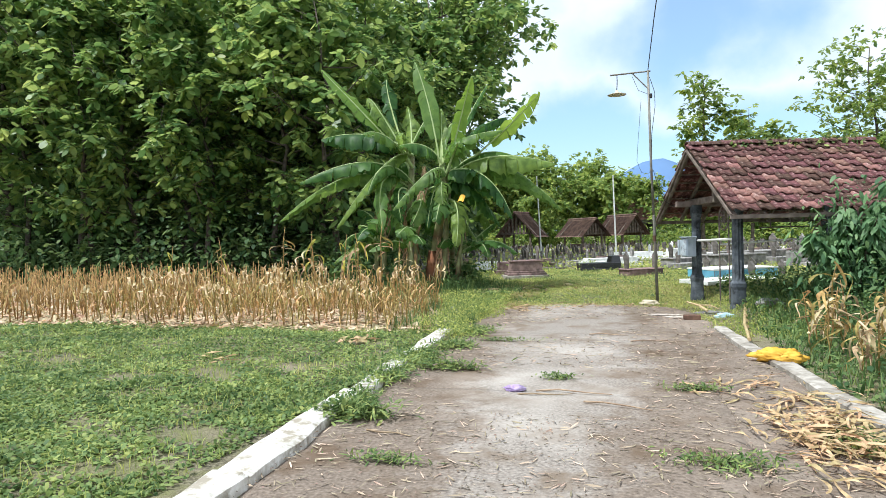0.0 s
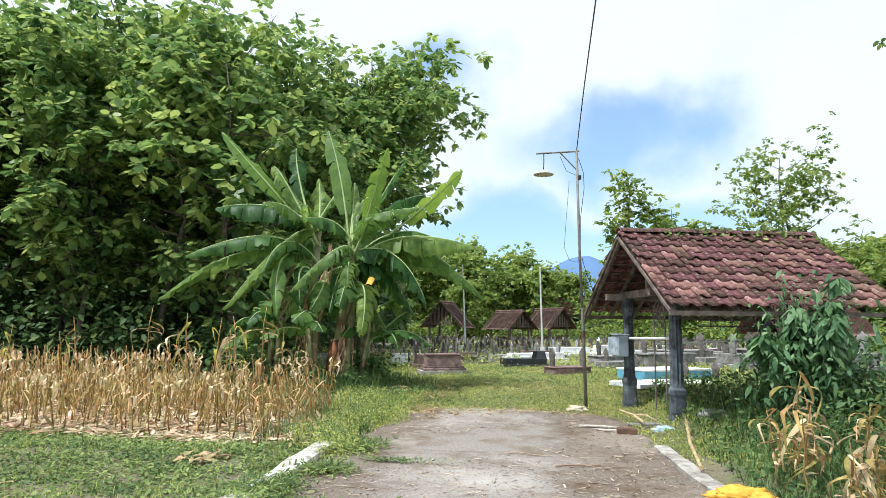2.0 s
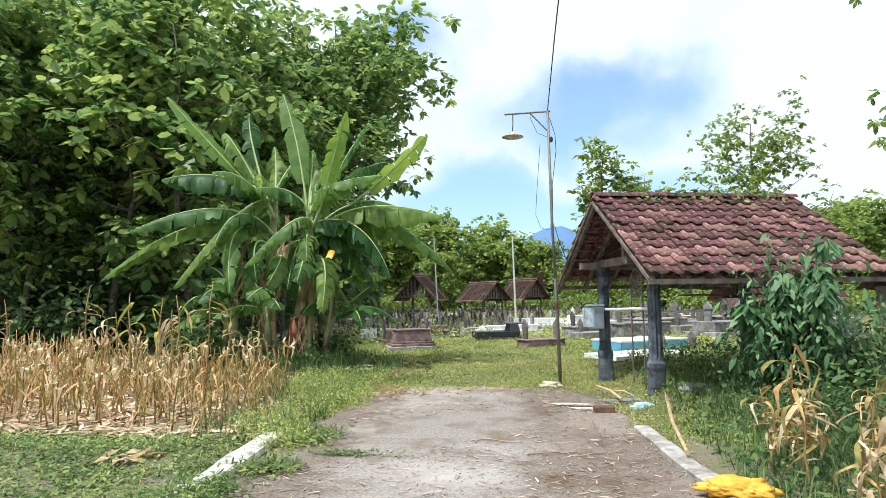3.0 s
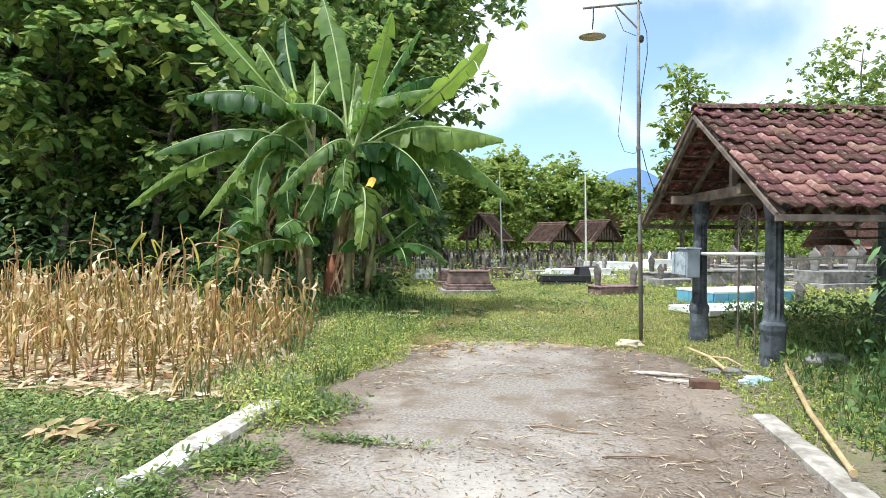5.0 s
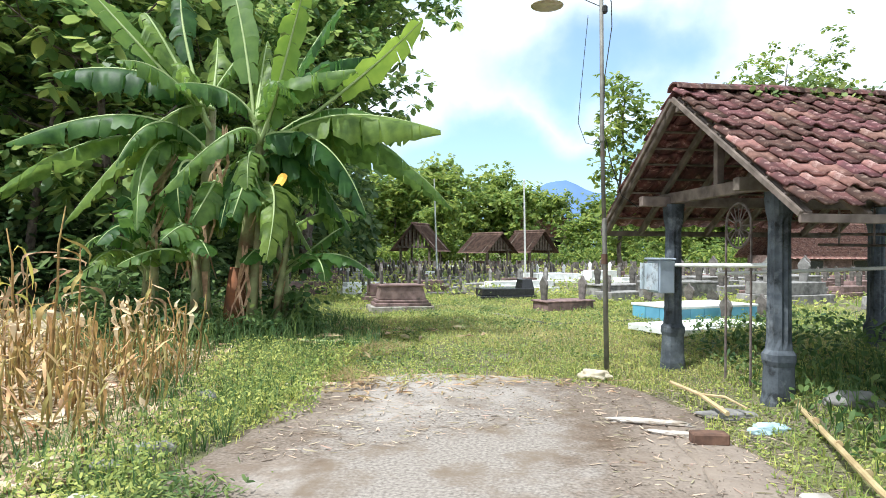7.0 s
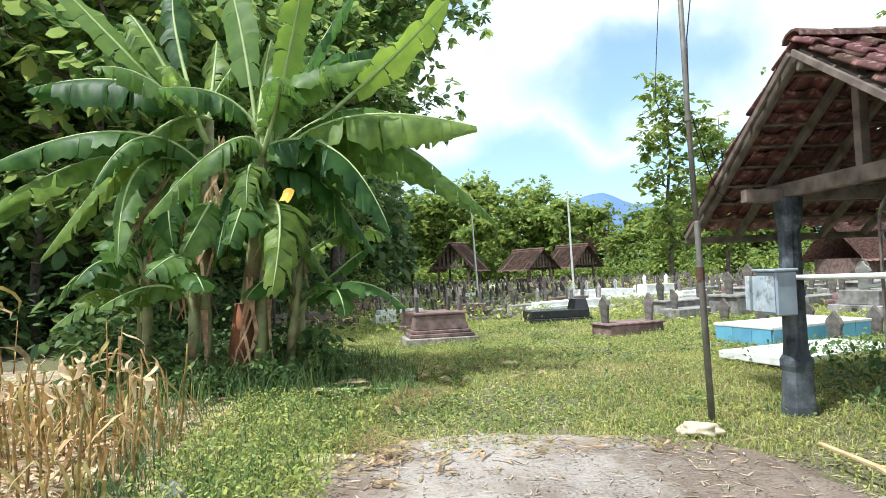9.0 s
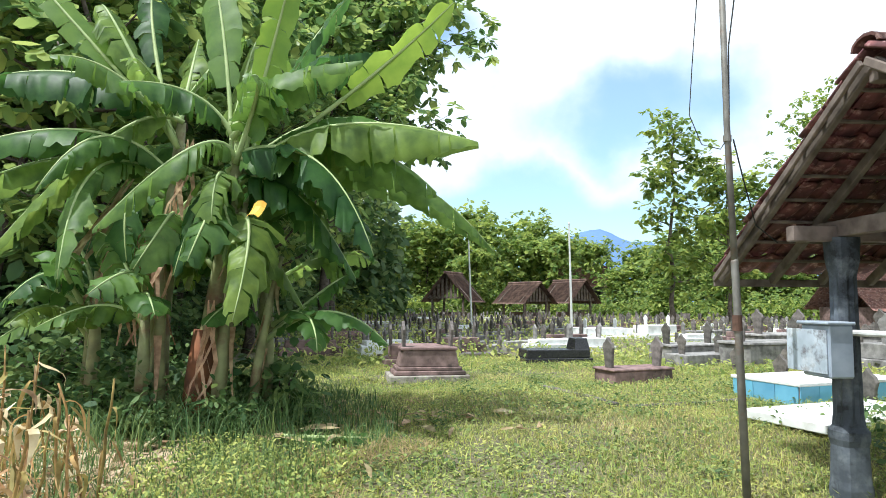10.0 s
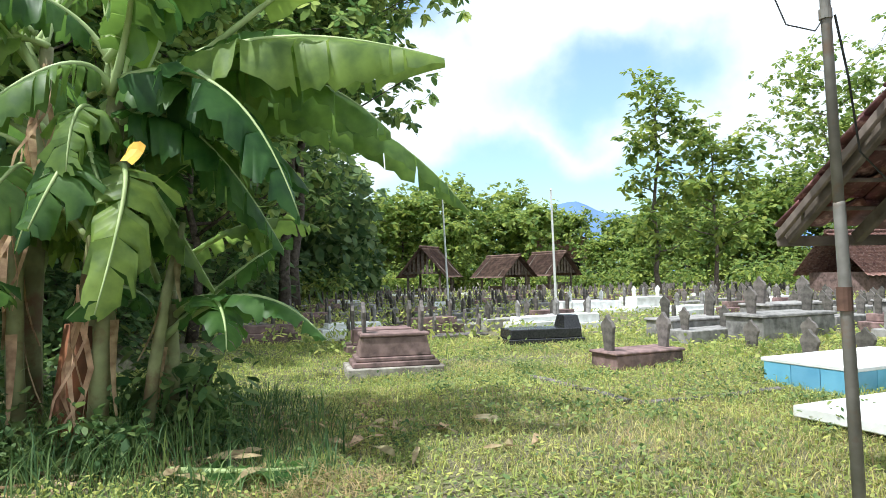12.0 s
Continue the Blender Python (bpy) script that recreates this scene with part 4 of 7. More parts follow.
# younger leaves that fill the two crowns
for owner, root, tip, arch, wide, mat, tw in [
        (banana, (-4.95, 16.6, 3.25), (-5.75, 15.75, 3.75), 0.55, 0.62, M_BAN, 0.2),
        (banana, (-4.95, 16.6, 3.25), (-4.25, 15.7, 3.70), 0.60, 0.60, M_BANM, 0.3),
        (banana, (-4.95, 16.6, 3.25), (-3.35, 16.4, 4.05), 0.50, 0.66, M_BAN, 0.3),
        (banana, (-4.95, 16.6, 3.25), (-3.45, 17.5, 4.55), 0.50, 0.64, M_BAN, 0.5),
        (banana, (-4.95, 16.6, 3.25), (-5.25, 17.7, 4.95), 0.45, 0.62, M_BAN, 0.6),
        (banana, (-4.95, 16.6, 3.25), (-4.60, 17.9, 4.70), 0.45, 0.60, M_BANM, 0.6),
        (banana, (-4.95, 16.6, 3.25), (-3.10, 17.0, 3.45), 0.70, 0.70, M_BAN, 0.2),
        (banana2, (-5.88, 17.0, 3.70), (-6.75, 15.9, 4.15), 0.45, 0.60, M_BANM, 0.3),
        (banana2, (-5.88, 17.0, 3.70), (-5.70, 15.9, 4.05), 0.45, 0.62, M_BAN, 0.4),
        (banana2, (-5.88, 17.0, 3.70), (-7.35, 16.9, 4.75), 0.40, 0.60, M_BAN, 0.4),
        (banana2, (-5.88, 17.0, 3.70), (-6.30, 18.0, 5.15), 0.40, 0.62, M_BAN, 0.5),
        (banana2, (-5.88, 17.0, 3.70), (-5.45, 17.9, 5.05), 0.40, 0.58, M_BANM, 0.5)]:
    banana_leaf(owner, root, tip, arch, wide, mat, 1300 + int(abs(tip[0] * 100 + tip[2] * 10)), 0.6, 0.75, tw, bare=0.2)

# older leaves that hang about the stems
rng = np.random.default_rng(55)
for owner, (cx, cy) in ((banana, (-5.1, 16.7)), (banana2, (-5.98, 17.0))):
    for k in range(7):
        w = 0.9 * k + float(rng.normal(0, 0.25))
        z = float(rng.uniform(2.3, 3.1))
        r_ = float(rng.uniform(0.8, 1.5))
        tip = (cx + math.cos(w) * r_, cy + math.sin(w) * r_, float(rng.uniform(1.25, 2.0)))
        banana_leaf(owner, (cx + 0.08 * math.cos(w), cy + 0.08 * math.sin(w), z), tip, float(rng.uniform(0.45, 0.8)), float(rng.uniform(0.6, 0.85)), M_BAN, 900 + k + int(cx * -100), 0.65, 0.85, 0.1)

for k, (bx, by, h, leaves_) in enumerate([
        (-5.75, 16.25, 1.55, [((-6.65, 15.8, 1.20), 0.35), ((-5.80, 15.5, 1.55), 0.5), ((-6.35, 16.3, 2.25), 0.2), ((-5.2, 15.7, 1.35), 0.4)]),
        (-4.70, 17.05, 1.30, [((-3.05, 16.5, 1.05), 0.55), ((-3.75, 16.3, 1.0), 0.5), ((-3.85, 17.6, 1.8), 0.3), ((-4.9, 16.1, 1.25), 0.5)]),
        (-6.60, 16.55, 1.75, [((-7.6, 16.2, 1.25), 0.5), ((-6.9, 15.7, 1.5), 0.5), ((-7.4, 17.0, 2.3), 0.25), ((-6.2, 15.8, 1.9), 0.4)]),
        (-6.95, 16.9, 1.35, [((-7.9, 16.4, 0.9), 0.5), ((-7.2, 16.0, 1.2), 0.4), ((-6.4, 16.2, 1.2), 0.4), ((-7.6, 17.4, 1.9), 0.25)]),
        (-5.05, 17.60, 1.80, [((-3.6, 17.9, 2.0), 0.4), ((-4.4, 16.9, 2.5), 0.2), ((-5.4, 18.6, 1.9), 0.4)])]):
    small = thing("banana_sucker", "young banana sucker with short green leaves", "banana plant", group="banana clump")
    z = spot(bx, by)
    stem(small, [(bx, by, z - 0.05), (bx + 0.05, by, z + h * 0.5), (bx + 0.08, by - 0.04, z + h)], [0.085, 0.07, 0.035], M_STEM)
    for j, (tip, arch) in enumerate(leaves_):
        banana_leaf(small, (bx + 0.08, by - 0.04, z + h * 0.92), tip, arch, 0.52, M_BAN, 700 + 10 * k + j, 0.35, 0.4, 0.2)

# lean leafless stems of the clump
for k, (bx, by, dx, h, r_) in enumerate([(-5.62, 16.45, -0.12, 2.3, 0.075), (-4.98, 16.5, 0.22, 2.5, 0.085), (-5.85, 16.75, -0.25, 2.1, 0.07), (-4.72, 16.75, 0.30, 1.9, 0.06)]):
    bare_stem = thing("banana_sucker", "pale leafless banana sucker with dry peeling sheaths", "banana plant", group="banana clump")
    z = spot(bx, by)
    stem(bare_stem, [(bx, by, z - 0.05), (bx + 0.3 * dx, by, z + 0.35 * h), (bx + 0.6 * dx, by + 0.05, z + 0.7 * h), (bx + dx, by + 0.1, z + h)], [r_, r_ * 0.9, r_ * 0.75, r_ * 0.4], M_STEM)
    for j in range(3):
        low, high, w = 0.15 + 0.25 * j, 0.45 + 0.2 * j, 2.1 * j + k - 1.2
        strip = bmesh.new()
        rows_ = []
        for q in range(5):
            t = q / 4
            hgt = low + (high - low) * t
            reach = r_ * (1.05 - 0.35 * hgt) + 0.10 * (1 - t) ** 2
            p = Vector((bx + dx * hgt + reach * math.cos(w), by + 0.05 * hgt + reach * math.sin(w), z + h * hgt))
            sd = Vector((-math.sin(w), math.cos(w), 0)) * 0.032 * (0.4 + t)
            rows_.append([strip.verts.new(p - sd), strip.verts.new(p + Vector((math.cos(w), math.sin(w), 0)) * 0.012), strip.verts.new(p + sd)])
        for a, b in zip(rows_, rows_[1:]):
            for i in range(2):
                strip.faces.new((a[i], a[i + 1], b[i + 1], b[i]))
        part("sheath", strip, M_DEAD, bare_stem, "dry peeling brown sheath", True)
    rebase(bare_stem, (bx, by, z))
for k, (root, tip) in enumerate([((-5.36, 16.46, 3.30), (-5.42, 16.32, 2.35)), ((-6.2, 16.6, 2.9), (-6.85, 16.3, 1.65)), ((-5.95, 16.5, 2.3), (-5.9, 16.3, 1.0)), ((-5.5, 16.4, 2.6), (-5.62, 16.25, 1.3)), ((-6.4, 16.7, 2.4), (-6.5, 16.4, 1.3)), ((-5.0, 16.4, 1.5), (-5.05, 16.3, 0.4))]):
    bunch = bmesh.new()
    rng = np.random.default_rng(60 + k)
    for j in range(6):
        pts = []
        for q in range(6):
            t = q / 5
            p = Vector(root).lerp(Vector(tip), t) + Vector((0.09 * math.sin(5 * t + j), 0.07 * math.cos(4 * t + 2 * j), 0)) * (0.4 + t)
            pts.append(p)
        w = 0.024 * float(rng.uniform(0.6, 1.3))
        rows_ = [[bunch.verts.new(p + Vector((math.cos(j * 1.3) * w * s, math.sin(j * 1.3) * w * s, 0)) * (1.0 - 0.7 * abs(2 * i / 5 - 1) ** 3)) for s in (-1, 0.2, 1)] for i, p in enumerate(pts)]
        for a, b in zip(rows_, rows_[1:]):
            for i in range(2):
                bunch.faces.new((a[i], a[i + 1], b[i + 1], b[i]))
    part("dead_leaf", bunch, M_DEAD, banana if k in (0, 3, 5) else banana2, "withered brown hanging leaf")
fl = bmesh.new()
grid = [[fl.verts.new((-4.28 + 0.07 * a - 0.03 * b, 16.02 - 0.05 * b * b, 2.52 - 0.11 * b - 0.04 * a * a)) for a in (-1, -0.4, 0.4, 1)] for b in (0, 0.5, 1.0, 1.4)]
for ra, rb in zip(grid, grid[1:]):
    for q in range(3):
        fl.faces.new((ra[q], ra[q + 1], rb[q + 1], rb[q]))
part("yellow_leaf", fl, M_SACK, banana, "yellowed scrap of leaf")


# ---- corn ----
def corn_plant(seed, h, leaves_, mat_leaf, tall=False):
    rng = np.random.default_rng(seed)
    ob = thing("corn_stalk", "dry brown corn stalk with withered hanging leaves", "corn", (0, -40, 0), 0, "dry corn field")
    lean = Vector((float(rng.normal(0, 0.06)), float(rng.normal(0, 0.06)), 1))
    pts = [lean * (h * k / 5) + Vector((0.012 * math.sin(k * 2 + seed), 0.012 * math.cos(k * 3 + seed), 0)) * (k > 0) for k in range(6)]
    v, f = tube(pts, [0.014, 0.013, 0.012, 0.011, 0.009, 0.005 if tall else 0.008], 6)
    part("stalk", fast_mesh("stalk", v, f, M_CORN, True), M_CORN, ob)
    for j in range(leaves_):
        s = lean * h * float(rng.uniform(0.35, 0.98))
        w = float(rng.uniform(0, 2 * math.pi))
        out_ = Vector((math.cos(w), math.sin(w), 0))
        L = float(rng.uniform(0.16, 0.36)) * ((0.95 if seed >= 300 else 1.3) if tall else 1)
        throw, fall_ = float(rng.uniform(0.3, 0.9)), float(rng.uniform(0.35, 1.7))
        kink = Vector((float(rng.normal(0, 0.05)), float(rng.normal(0, 0.05)), float(rng.normal(0, 0.04))))
        rise = float(rng.uniform(0.0, 0.6))
        bm = bmesh.new()
        rows_ = []
        for q in range(8):
            t = q / 7
            p = s + out_ * ((throw if tall else 0.42) * L * math.sin(min(1.0, t * (1.0 if tall else 1.25)) * math.pi * 0.62)) + Vector((0, 0, L * (rise * t - (fall_ if tall else 1.35) * t * t))) + kink * math.sin(5.0 * t) * (1 if tall else 0.3)
            a = w + 1.57 + 1.5 * t * float(rng.uniform(0.5, 1.2))
            sd = Vector((math.cos(a), math.sin(a), 0.3 * math.sin(6 * t + seed))) * 0.0145 * (1.7 if tall else 1.1) * math.sin(math.pi * (0.12 + 0.86 * t))
            rows_.append([bm.verts.new(p - sd), bm.verts.new(p + Vector((0, 0, -0.008))), bm.verts.new(p + sd)])
        for a, b in zip(rows_, rows_[1:]):
            for i in range(2):
                bm.faces.new((a[i], a[i + 1], b[i + 1], b[i]))
        part("leaf", bm, (M_DEAD if tall and j % 4 == 1 else mat_leaf) if j % 5 != 3 else M_HUSK, ob, smooth=True)
    if seed in (102, 107):
        z = h * (0.62 + 0.09 * (seed % 4))
        bm = bmesh.new()
        c = lean * z
        for j in range(4):
            w = 1.57 * j + seed
            rows_ = []
            for q in range(5):
                t = q / 4
                p = c + Vector((math.cos(w), math.sin(w), 0)) * (0.02 + 0.10 * math.sin(t * 2.6)) + Vector((0, 0, 0.16 * t - 0.34 * t * t * (j % 2)))
                sd = Vector((-math.sin(w), math.cos(w), 0)) * 0.03 * math.sin(math.pi * (0.2 + 0.75 * t))
                rows_.append([bm.verts.new(p - sd), bm.verts.new(p + sd)])
            for a, b in zip(rows_, rows_[1:]):
                bm.faces.new((a[0], a[1], b[1], b[0]))
        part("husk", bm, M_HUSK, ob, "pale empty corn husk")
    return ob


stalks = [corn_plant(100 + k, 0.70 + 0.045 * k, 2 + k % 2, M_CORNL) for k in range(8)]
rng = np.random.default_rng(5)


def in_field(x, y):
    return -21 < x < -3.75 - max(0.0, y - 12.2) * 0.33 and 10.75 < y < 17.6 and not (x > -9.5 and y > 15.4) and not (x > -7.5 and y > 14.6)


order = []
for y in np.arange(10.85, 17.6, 0.42):
    for x in np.arange(-20.5, -3.6, 0.21):
        px, py = float(x + rng.normal(0, 0.05)), float(y + rng.normal(0, 0.09))
        if in_field(px, py):
            order.append((px, py))
near = sorted(order, key=lambda p: math.hypot(p[0] + 4.5, p[1] - 11.2))
used = [False] * 8
for px, py in near[:290]:
    k = int(rng.integers(0, 8))
    m = pose(px, py, spot(px, py), float(rng.normal(0, 5)), float(rng.normal(0, 5)), float(rng.uniform(0, 360)))
    if used[k]:
        ob = copy_thing(stalks[k], m)
    else:
        ob, used[k] = stalks[k], True
        ob.matrix_basis = m
    s = float(rng.uniform(0.70, 1.02))
    ob.scale = (s, s, s)
sv, sf = [], []
lv = []
n0 = 0
for px, py in near[290:]:
    h = float(rng.uniform(0.62, 0.90))
    z = spot(px, py)
    dx, dy = float(rng.normal(0, 0.06)), float(rng.normal(0, 0.06))
    v, f = tube([(px, py, z), (px + dx, py + dy, z + h)], [0.014, 0.008], 4)
    sf += [tuple(i + n0 for i in q) for q in f]
    sv += v
    n0 += len(v)
    for _ in range(2):
        t = float(rng.uniform(0.3, 1.0))
        lv.append((px + dx * t, py + dy * t, z + h * t))
for px, py in near[:290]:
    for _ in range(4):
        lv.append((px + float(rng.normal(0, 0.05)), py + float(rng.normal(0, 0.05)), spot(px, py) + float(rng.uniform(0.12, 0.72))))
stuff("corn_stalks", fast_mesh("corn_stalks", sv, sf, M_CORN), "dense dry brown corn stalks filling the field", "corn")
lv = np.array(lv)
v, f = leaf_cloud(lv, rng.normal(0, 1, (len(lv), 3)) * np.array([1, 1, 0.4]) - np.array([0, 0, 0.4]), rng.uniform(0.12, 0.32, len(lv)), rng.uniform(0.012, 0.034, len(lv)), 0.7, 0.3, 8)
stuff("corn_leaves", fast_mesh("corn_leaves", v, f, M_LITTER), "withered straw-coloured corn leaves among the stalks", "corn")
n = 15000
px, py = rng.uniform(-16, -3.5, n), rng.uniform(10.55, 16.5, n)
keep = (px < -3.55 - np.maximum(0, py - 12.2) * 0.33)
px, py = px[keep], py[keep]
base = np.stack([px, py, lie(px, py) + 0.03 + 0.04 * rng.random(len(px))], 1)
v, f = leaf_cloud(base, rng.normal(0, 1, base.shape) * np.array([1, 1, 0.15]), rng.uniform(0.1, 0.32, len(px)), rng.uniform(0.03, 0.07, len(px)), 0.05, 0.1, 9)
stuff("corn_litter", fast_mesh("corn_litter", v, f, M_PALE), "pale husks and straw lying on the corn field", "straw")

tall = [corn_plant(200 + k, 1.40 + 0.12 * k, 6, (M_CORNL, M_YELLOW)[k % 2], True) for k in range(3)]
for k, (px, py, s) in enumerate([(-6.6, 12.9, 1.0), (-5.9, 12.5, 1.05), (-7.7, 13.4, 1.1), (-6.2, 13.6, 0.95), (-8.6, 12.6, 0.9), (-4.75, 13.5, 0.75), (-5.2, 14.2, 0.8), (-7.2, 14.0, 1.1), (-9.6, 14.2, 1.0), (-6.9, 13.1, 0.9), (-10.8, 13.6, 0.95), (-5.1, 12.6, 1.12), (-5.4, 12.2, 1.02), (-5.6, 12.9, 1.08), (-4.7, 12.4, 0.88)]):
    m = pose(px, py, spot(px, py), 3, -4, 80.0 * k)
    ob = copy_thing(tall[k % 3], m) if k > 2 else tall[k]
    ob.matrix_basis = m
    ob.scale = (s, s, s)
weedy = [corn_plant(300 + k, 0.80 + 0.12 * k, 12, (M_CORNL, M_DEAD, M_CORNL)[k], True) for k in range(3)]
for k, (px, py, s) in enumerate([(1.75, 9.3, 1.0), (2.1, 8.7, 0.95), (1.9, 10.0, 1.0), (2.5, 9.6, 0.9), (2.0, 7.7, 0.85), (2.6, 8.1, 0.85), (1.75, 7.0, 0.75), (2.4, 6.9, 0.85), (3.1, 7.6, 0.9), (3.3, 8.8, 0.9), (2.0, 6.1, 0.8), (2.9, 6.2, 0.8), (3.8, 8.0, 0.95), (2.3, 10.4, 0.9), (1.8, 5.2, 0.7), (4.1, 9.3, 0.9), (3.2, 10.3, 0.85), (2.2, 9.2, 0.8), (1.9, 8.2, 0.8), (2.8, 9.0, 0.8), (2.2, 7.3, 0.75), (2.7, 7.4, 0.8), (3.5, 7.0, 0.85), (2.5, 5.5, 0.8), (3.4, 5.9, 0.85), (4.3, 7.3, 0.9), (4.8, 8.4, 0.9), (1.75, 9.75, 0.7), (3.6, 9.6, 0.9), (1.65, 8.9, 0.75), (1.85, 8.5, 0.8), (1.7, 7.9, 0.65), (1.62, 9.5, 0.7), (2.0, 9.6, 0.85), (1.9, 7.3, 0.7), (1.75, 6.5, 0.6), (2.35, 8.4, 0.85)]):
    m = pose(px, py, spot(px, py), 6 * math.sin(k), 7 * math.cos(2 * k), 75.0 * k)
    ob = copy_thing(weedy[k % 3], m) if k > 2 else weedy[k]
    ob.matrix_basis = m
    ob.scale = (s, s, s)
    tagged(ob, "bent dry corn plant with yellowed leaves among weeds", "corn", "dry corn among the weeds")


d1 = shrub(71, 550, 0.5, 0.75, 0.16, M_RANK, (-4.6, 17.2), "dark leafy plant at the foot of the bananas", "plants under the bananas")
for k, (x, y, sc) in enumerate([(-5.7, 16.15, 0.75), (-4.75, 16.3, 0.6), (-6.35, 16.4, 0.8), (-5.2, 15.95, 0.45), (-7.2, 16.3, 0.6), (-6.9, 17.2, 0.9), (-6.6, 18.0, 0.8), (-4.1, 16.9, 0.4), (-5.2, 17.6, 0.6), (-7.9, 17.4, 1.2)]):
    c = copy_thing(d1, pose(x, y, spot(x, y) - 0.03, 0, 0, 70.0 * k))
    c.scale = (sc, sc, sc)
rebase(banana, (-5.3, 16.8, BZ))
rebase(banana2, (-6.05, 17.0, BZ))

# ---- open tiled shelter ----
SH = pose(0.665, 14.46, 0.0, 0, 0, 14.0)
SHZ = 0.16
RIDGE, EAVE, HALF, LONG = 3.12, 1.76, 2.13, 3.52
shelter = tagged(new("shelter"), "open cemetery shelter with a mossy clay-tiled gable roof", "shelter")
shelter.matrix_basis = SH


def tile_mesh(name, mat):
    """A pressed clay tile: a shallow trough with a roll at one side, and a thick lower lip."""
    prof = [(0.0, 0.012), (0.03, 0.0), (0.11, 0.0), (0.15, 0.018), (0.185, 0.040), (0.225, 0.036), (0.245, 0.010)]
    verts = []
    for y in (0.0, 0.30):
        for dz in (0.0, -0.016):
            for x, z in prof:
                verts.append((x, y, z + dz + (0.030 if y > 0 else 0.0)))
    k = len(prof)
    faces = []
    for i in range(k - 1):
        faces.append((i, 2 * k + i, 2 * k + i + 1, i + 1))
        faces.append((k + i, k + i + 1, 3 * k + i + 1, 3 * k + i))
        faces.append((2 * k + i, 3 * k + i, 3 * k + i + 1, 2 * k + i + 1))
    faces.append((0, k, 3 * k, 2 * k))
    faces.append((k - 1, 3 * k - 1, 4 * k - 1, 2 * k - 1))
    return fast_mesh(name, verts, faces, mat)


t_old, t_new = tile_mesh("tile_worn", M_TILE), tile_mesh("tile_fresh", M_TILEN)
slope = math.atan2(RIDGE - EAVE, HALF)
run = math.hypot(RIDGE - EAVE, HALF)
ROWS_, COLS_ = 10, 15


def roof_side(sign):
    """The frame of one roof slope: x along the ridge, y down the slope."""
    if sign < 0:
        return Matrix.Translation((0, 0, RIDGE)) @ Matrix.Rotation(math.pi, 4, "Z") @ Matrix.Rotation(-slope, 4, "X") @ Matrix.Translation((-LONG, 0, 0))
    return Matrix.Translation((0, 0, RIDGE)) @ Matrix.Rotation(-slope, 4, "X")


roof = new("roof", None)
roof.parent = shelter
rng = np.random.default_rng(77)
stepy, stepx = (run - 0.05) / ROWS_, LONG / COLS_
far_v, far_f = [], []
src_v = [v.co.copy() for v in t_old.vertices]
src_f = [tuple(p.vertices) for p in t_old.polygons]
for sign in (-1, 1):
    base_m = roof_side(sign)
    for r in range(ROWS_):
        for c in range(COLS_):
            m = base_m @ Matrix.Translation((c * stepx + 0.004 * float(rng.normal()), r * stepy + 0.006 * float(rng.normal()), 0.03 + 0.004 * float(rng.normal()))) @ Euler((radians(float(rng.normal(0, 1.2))), radians(float(rng.normal(0, 1.5))), radians(float(rng.normal(0, 1.6))))).to_matrix().to_4x4()
            if sign < 0:
                fresh = rng.random() < (0.20 if c > 1 else 0.10) or (c < 2 and r > 6)
                ob = new("tile", t_new if fresh else t_old)
                ob.parent = roof
                ob.matrix_basis = m
            else:
                k0 = len(far_v)
                far_v += [tuple(m @ v) for v in src_v]
                far_f += [tuple(i + k0 for i in f) for f in src_f]
ob = tagged(part("far_tiles", fast_mesh("far_tiles", far_v, far_f, M_TILE), M_TILE, roof), kind="stuff")
for c in range(11):
    bm = bmesh.new()
    w = LONG / 11
    rings = []
    for q, (x, k) in enumerate(((0, 1.0), (w + 0.04, 0.86))):
        rings.append([bm.verts.new((x, 0.13 * k * math.cos(a), 0.085 * k * math.sin(a))) for a in np.linspace(0, math.pi, 7)] + [bm.verts.new((x, 0.11 * k * math.cos(a), 0.065 * k * math.sin(a))) for a in np.linspace(math.pi, 0, 7)])
    for j in range(14):
        bm.faces.new((rings[0][j], rings[0][(j + 1) % 14], rings[1][(j + 1) % 14], rings[1][j]))
    bm.faces.new(rings[0][::-1])
    bm.faces.new(rings[1])
    o = part("ridge_tile", bm, M_TILE, roof)
    o.matrix_basis = Matrix.Translation((LONG - (c + 1) * w, 0, RIDGE + 0.035 + 0.006 * float(rng.normal()))) @ Matrix.Rotation(0.03 * float(rng.normal()), 4, "Z")


def timber(name, a, b, w, h, parent=shelter, mat=None):
    """A sawn timber from a to b."""
    a, b = Vector(a), Vector(b)
    d = b - a
    bm = box(bmesh.new(), (0, -w / 2, -h / 2), (d.length, w / 2, h / 2), 0.006)
    o = part(name, bm, mat or M_BEAM, parent)
    z = Vector((0, 0, 1)) if abs(d.normalized().z) < 0.95 else Vector((0, 1, 0))
    x = d.normalized()
    y = z.cross(x).normalized()
    o.matrix_basis = Matrix.Translation(a) @ Matrix((x, y, x.cross(y))).transposed().to_4x4()
    return o


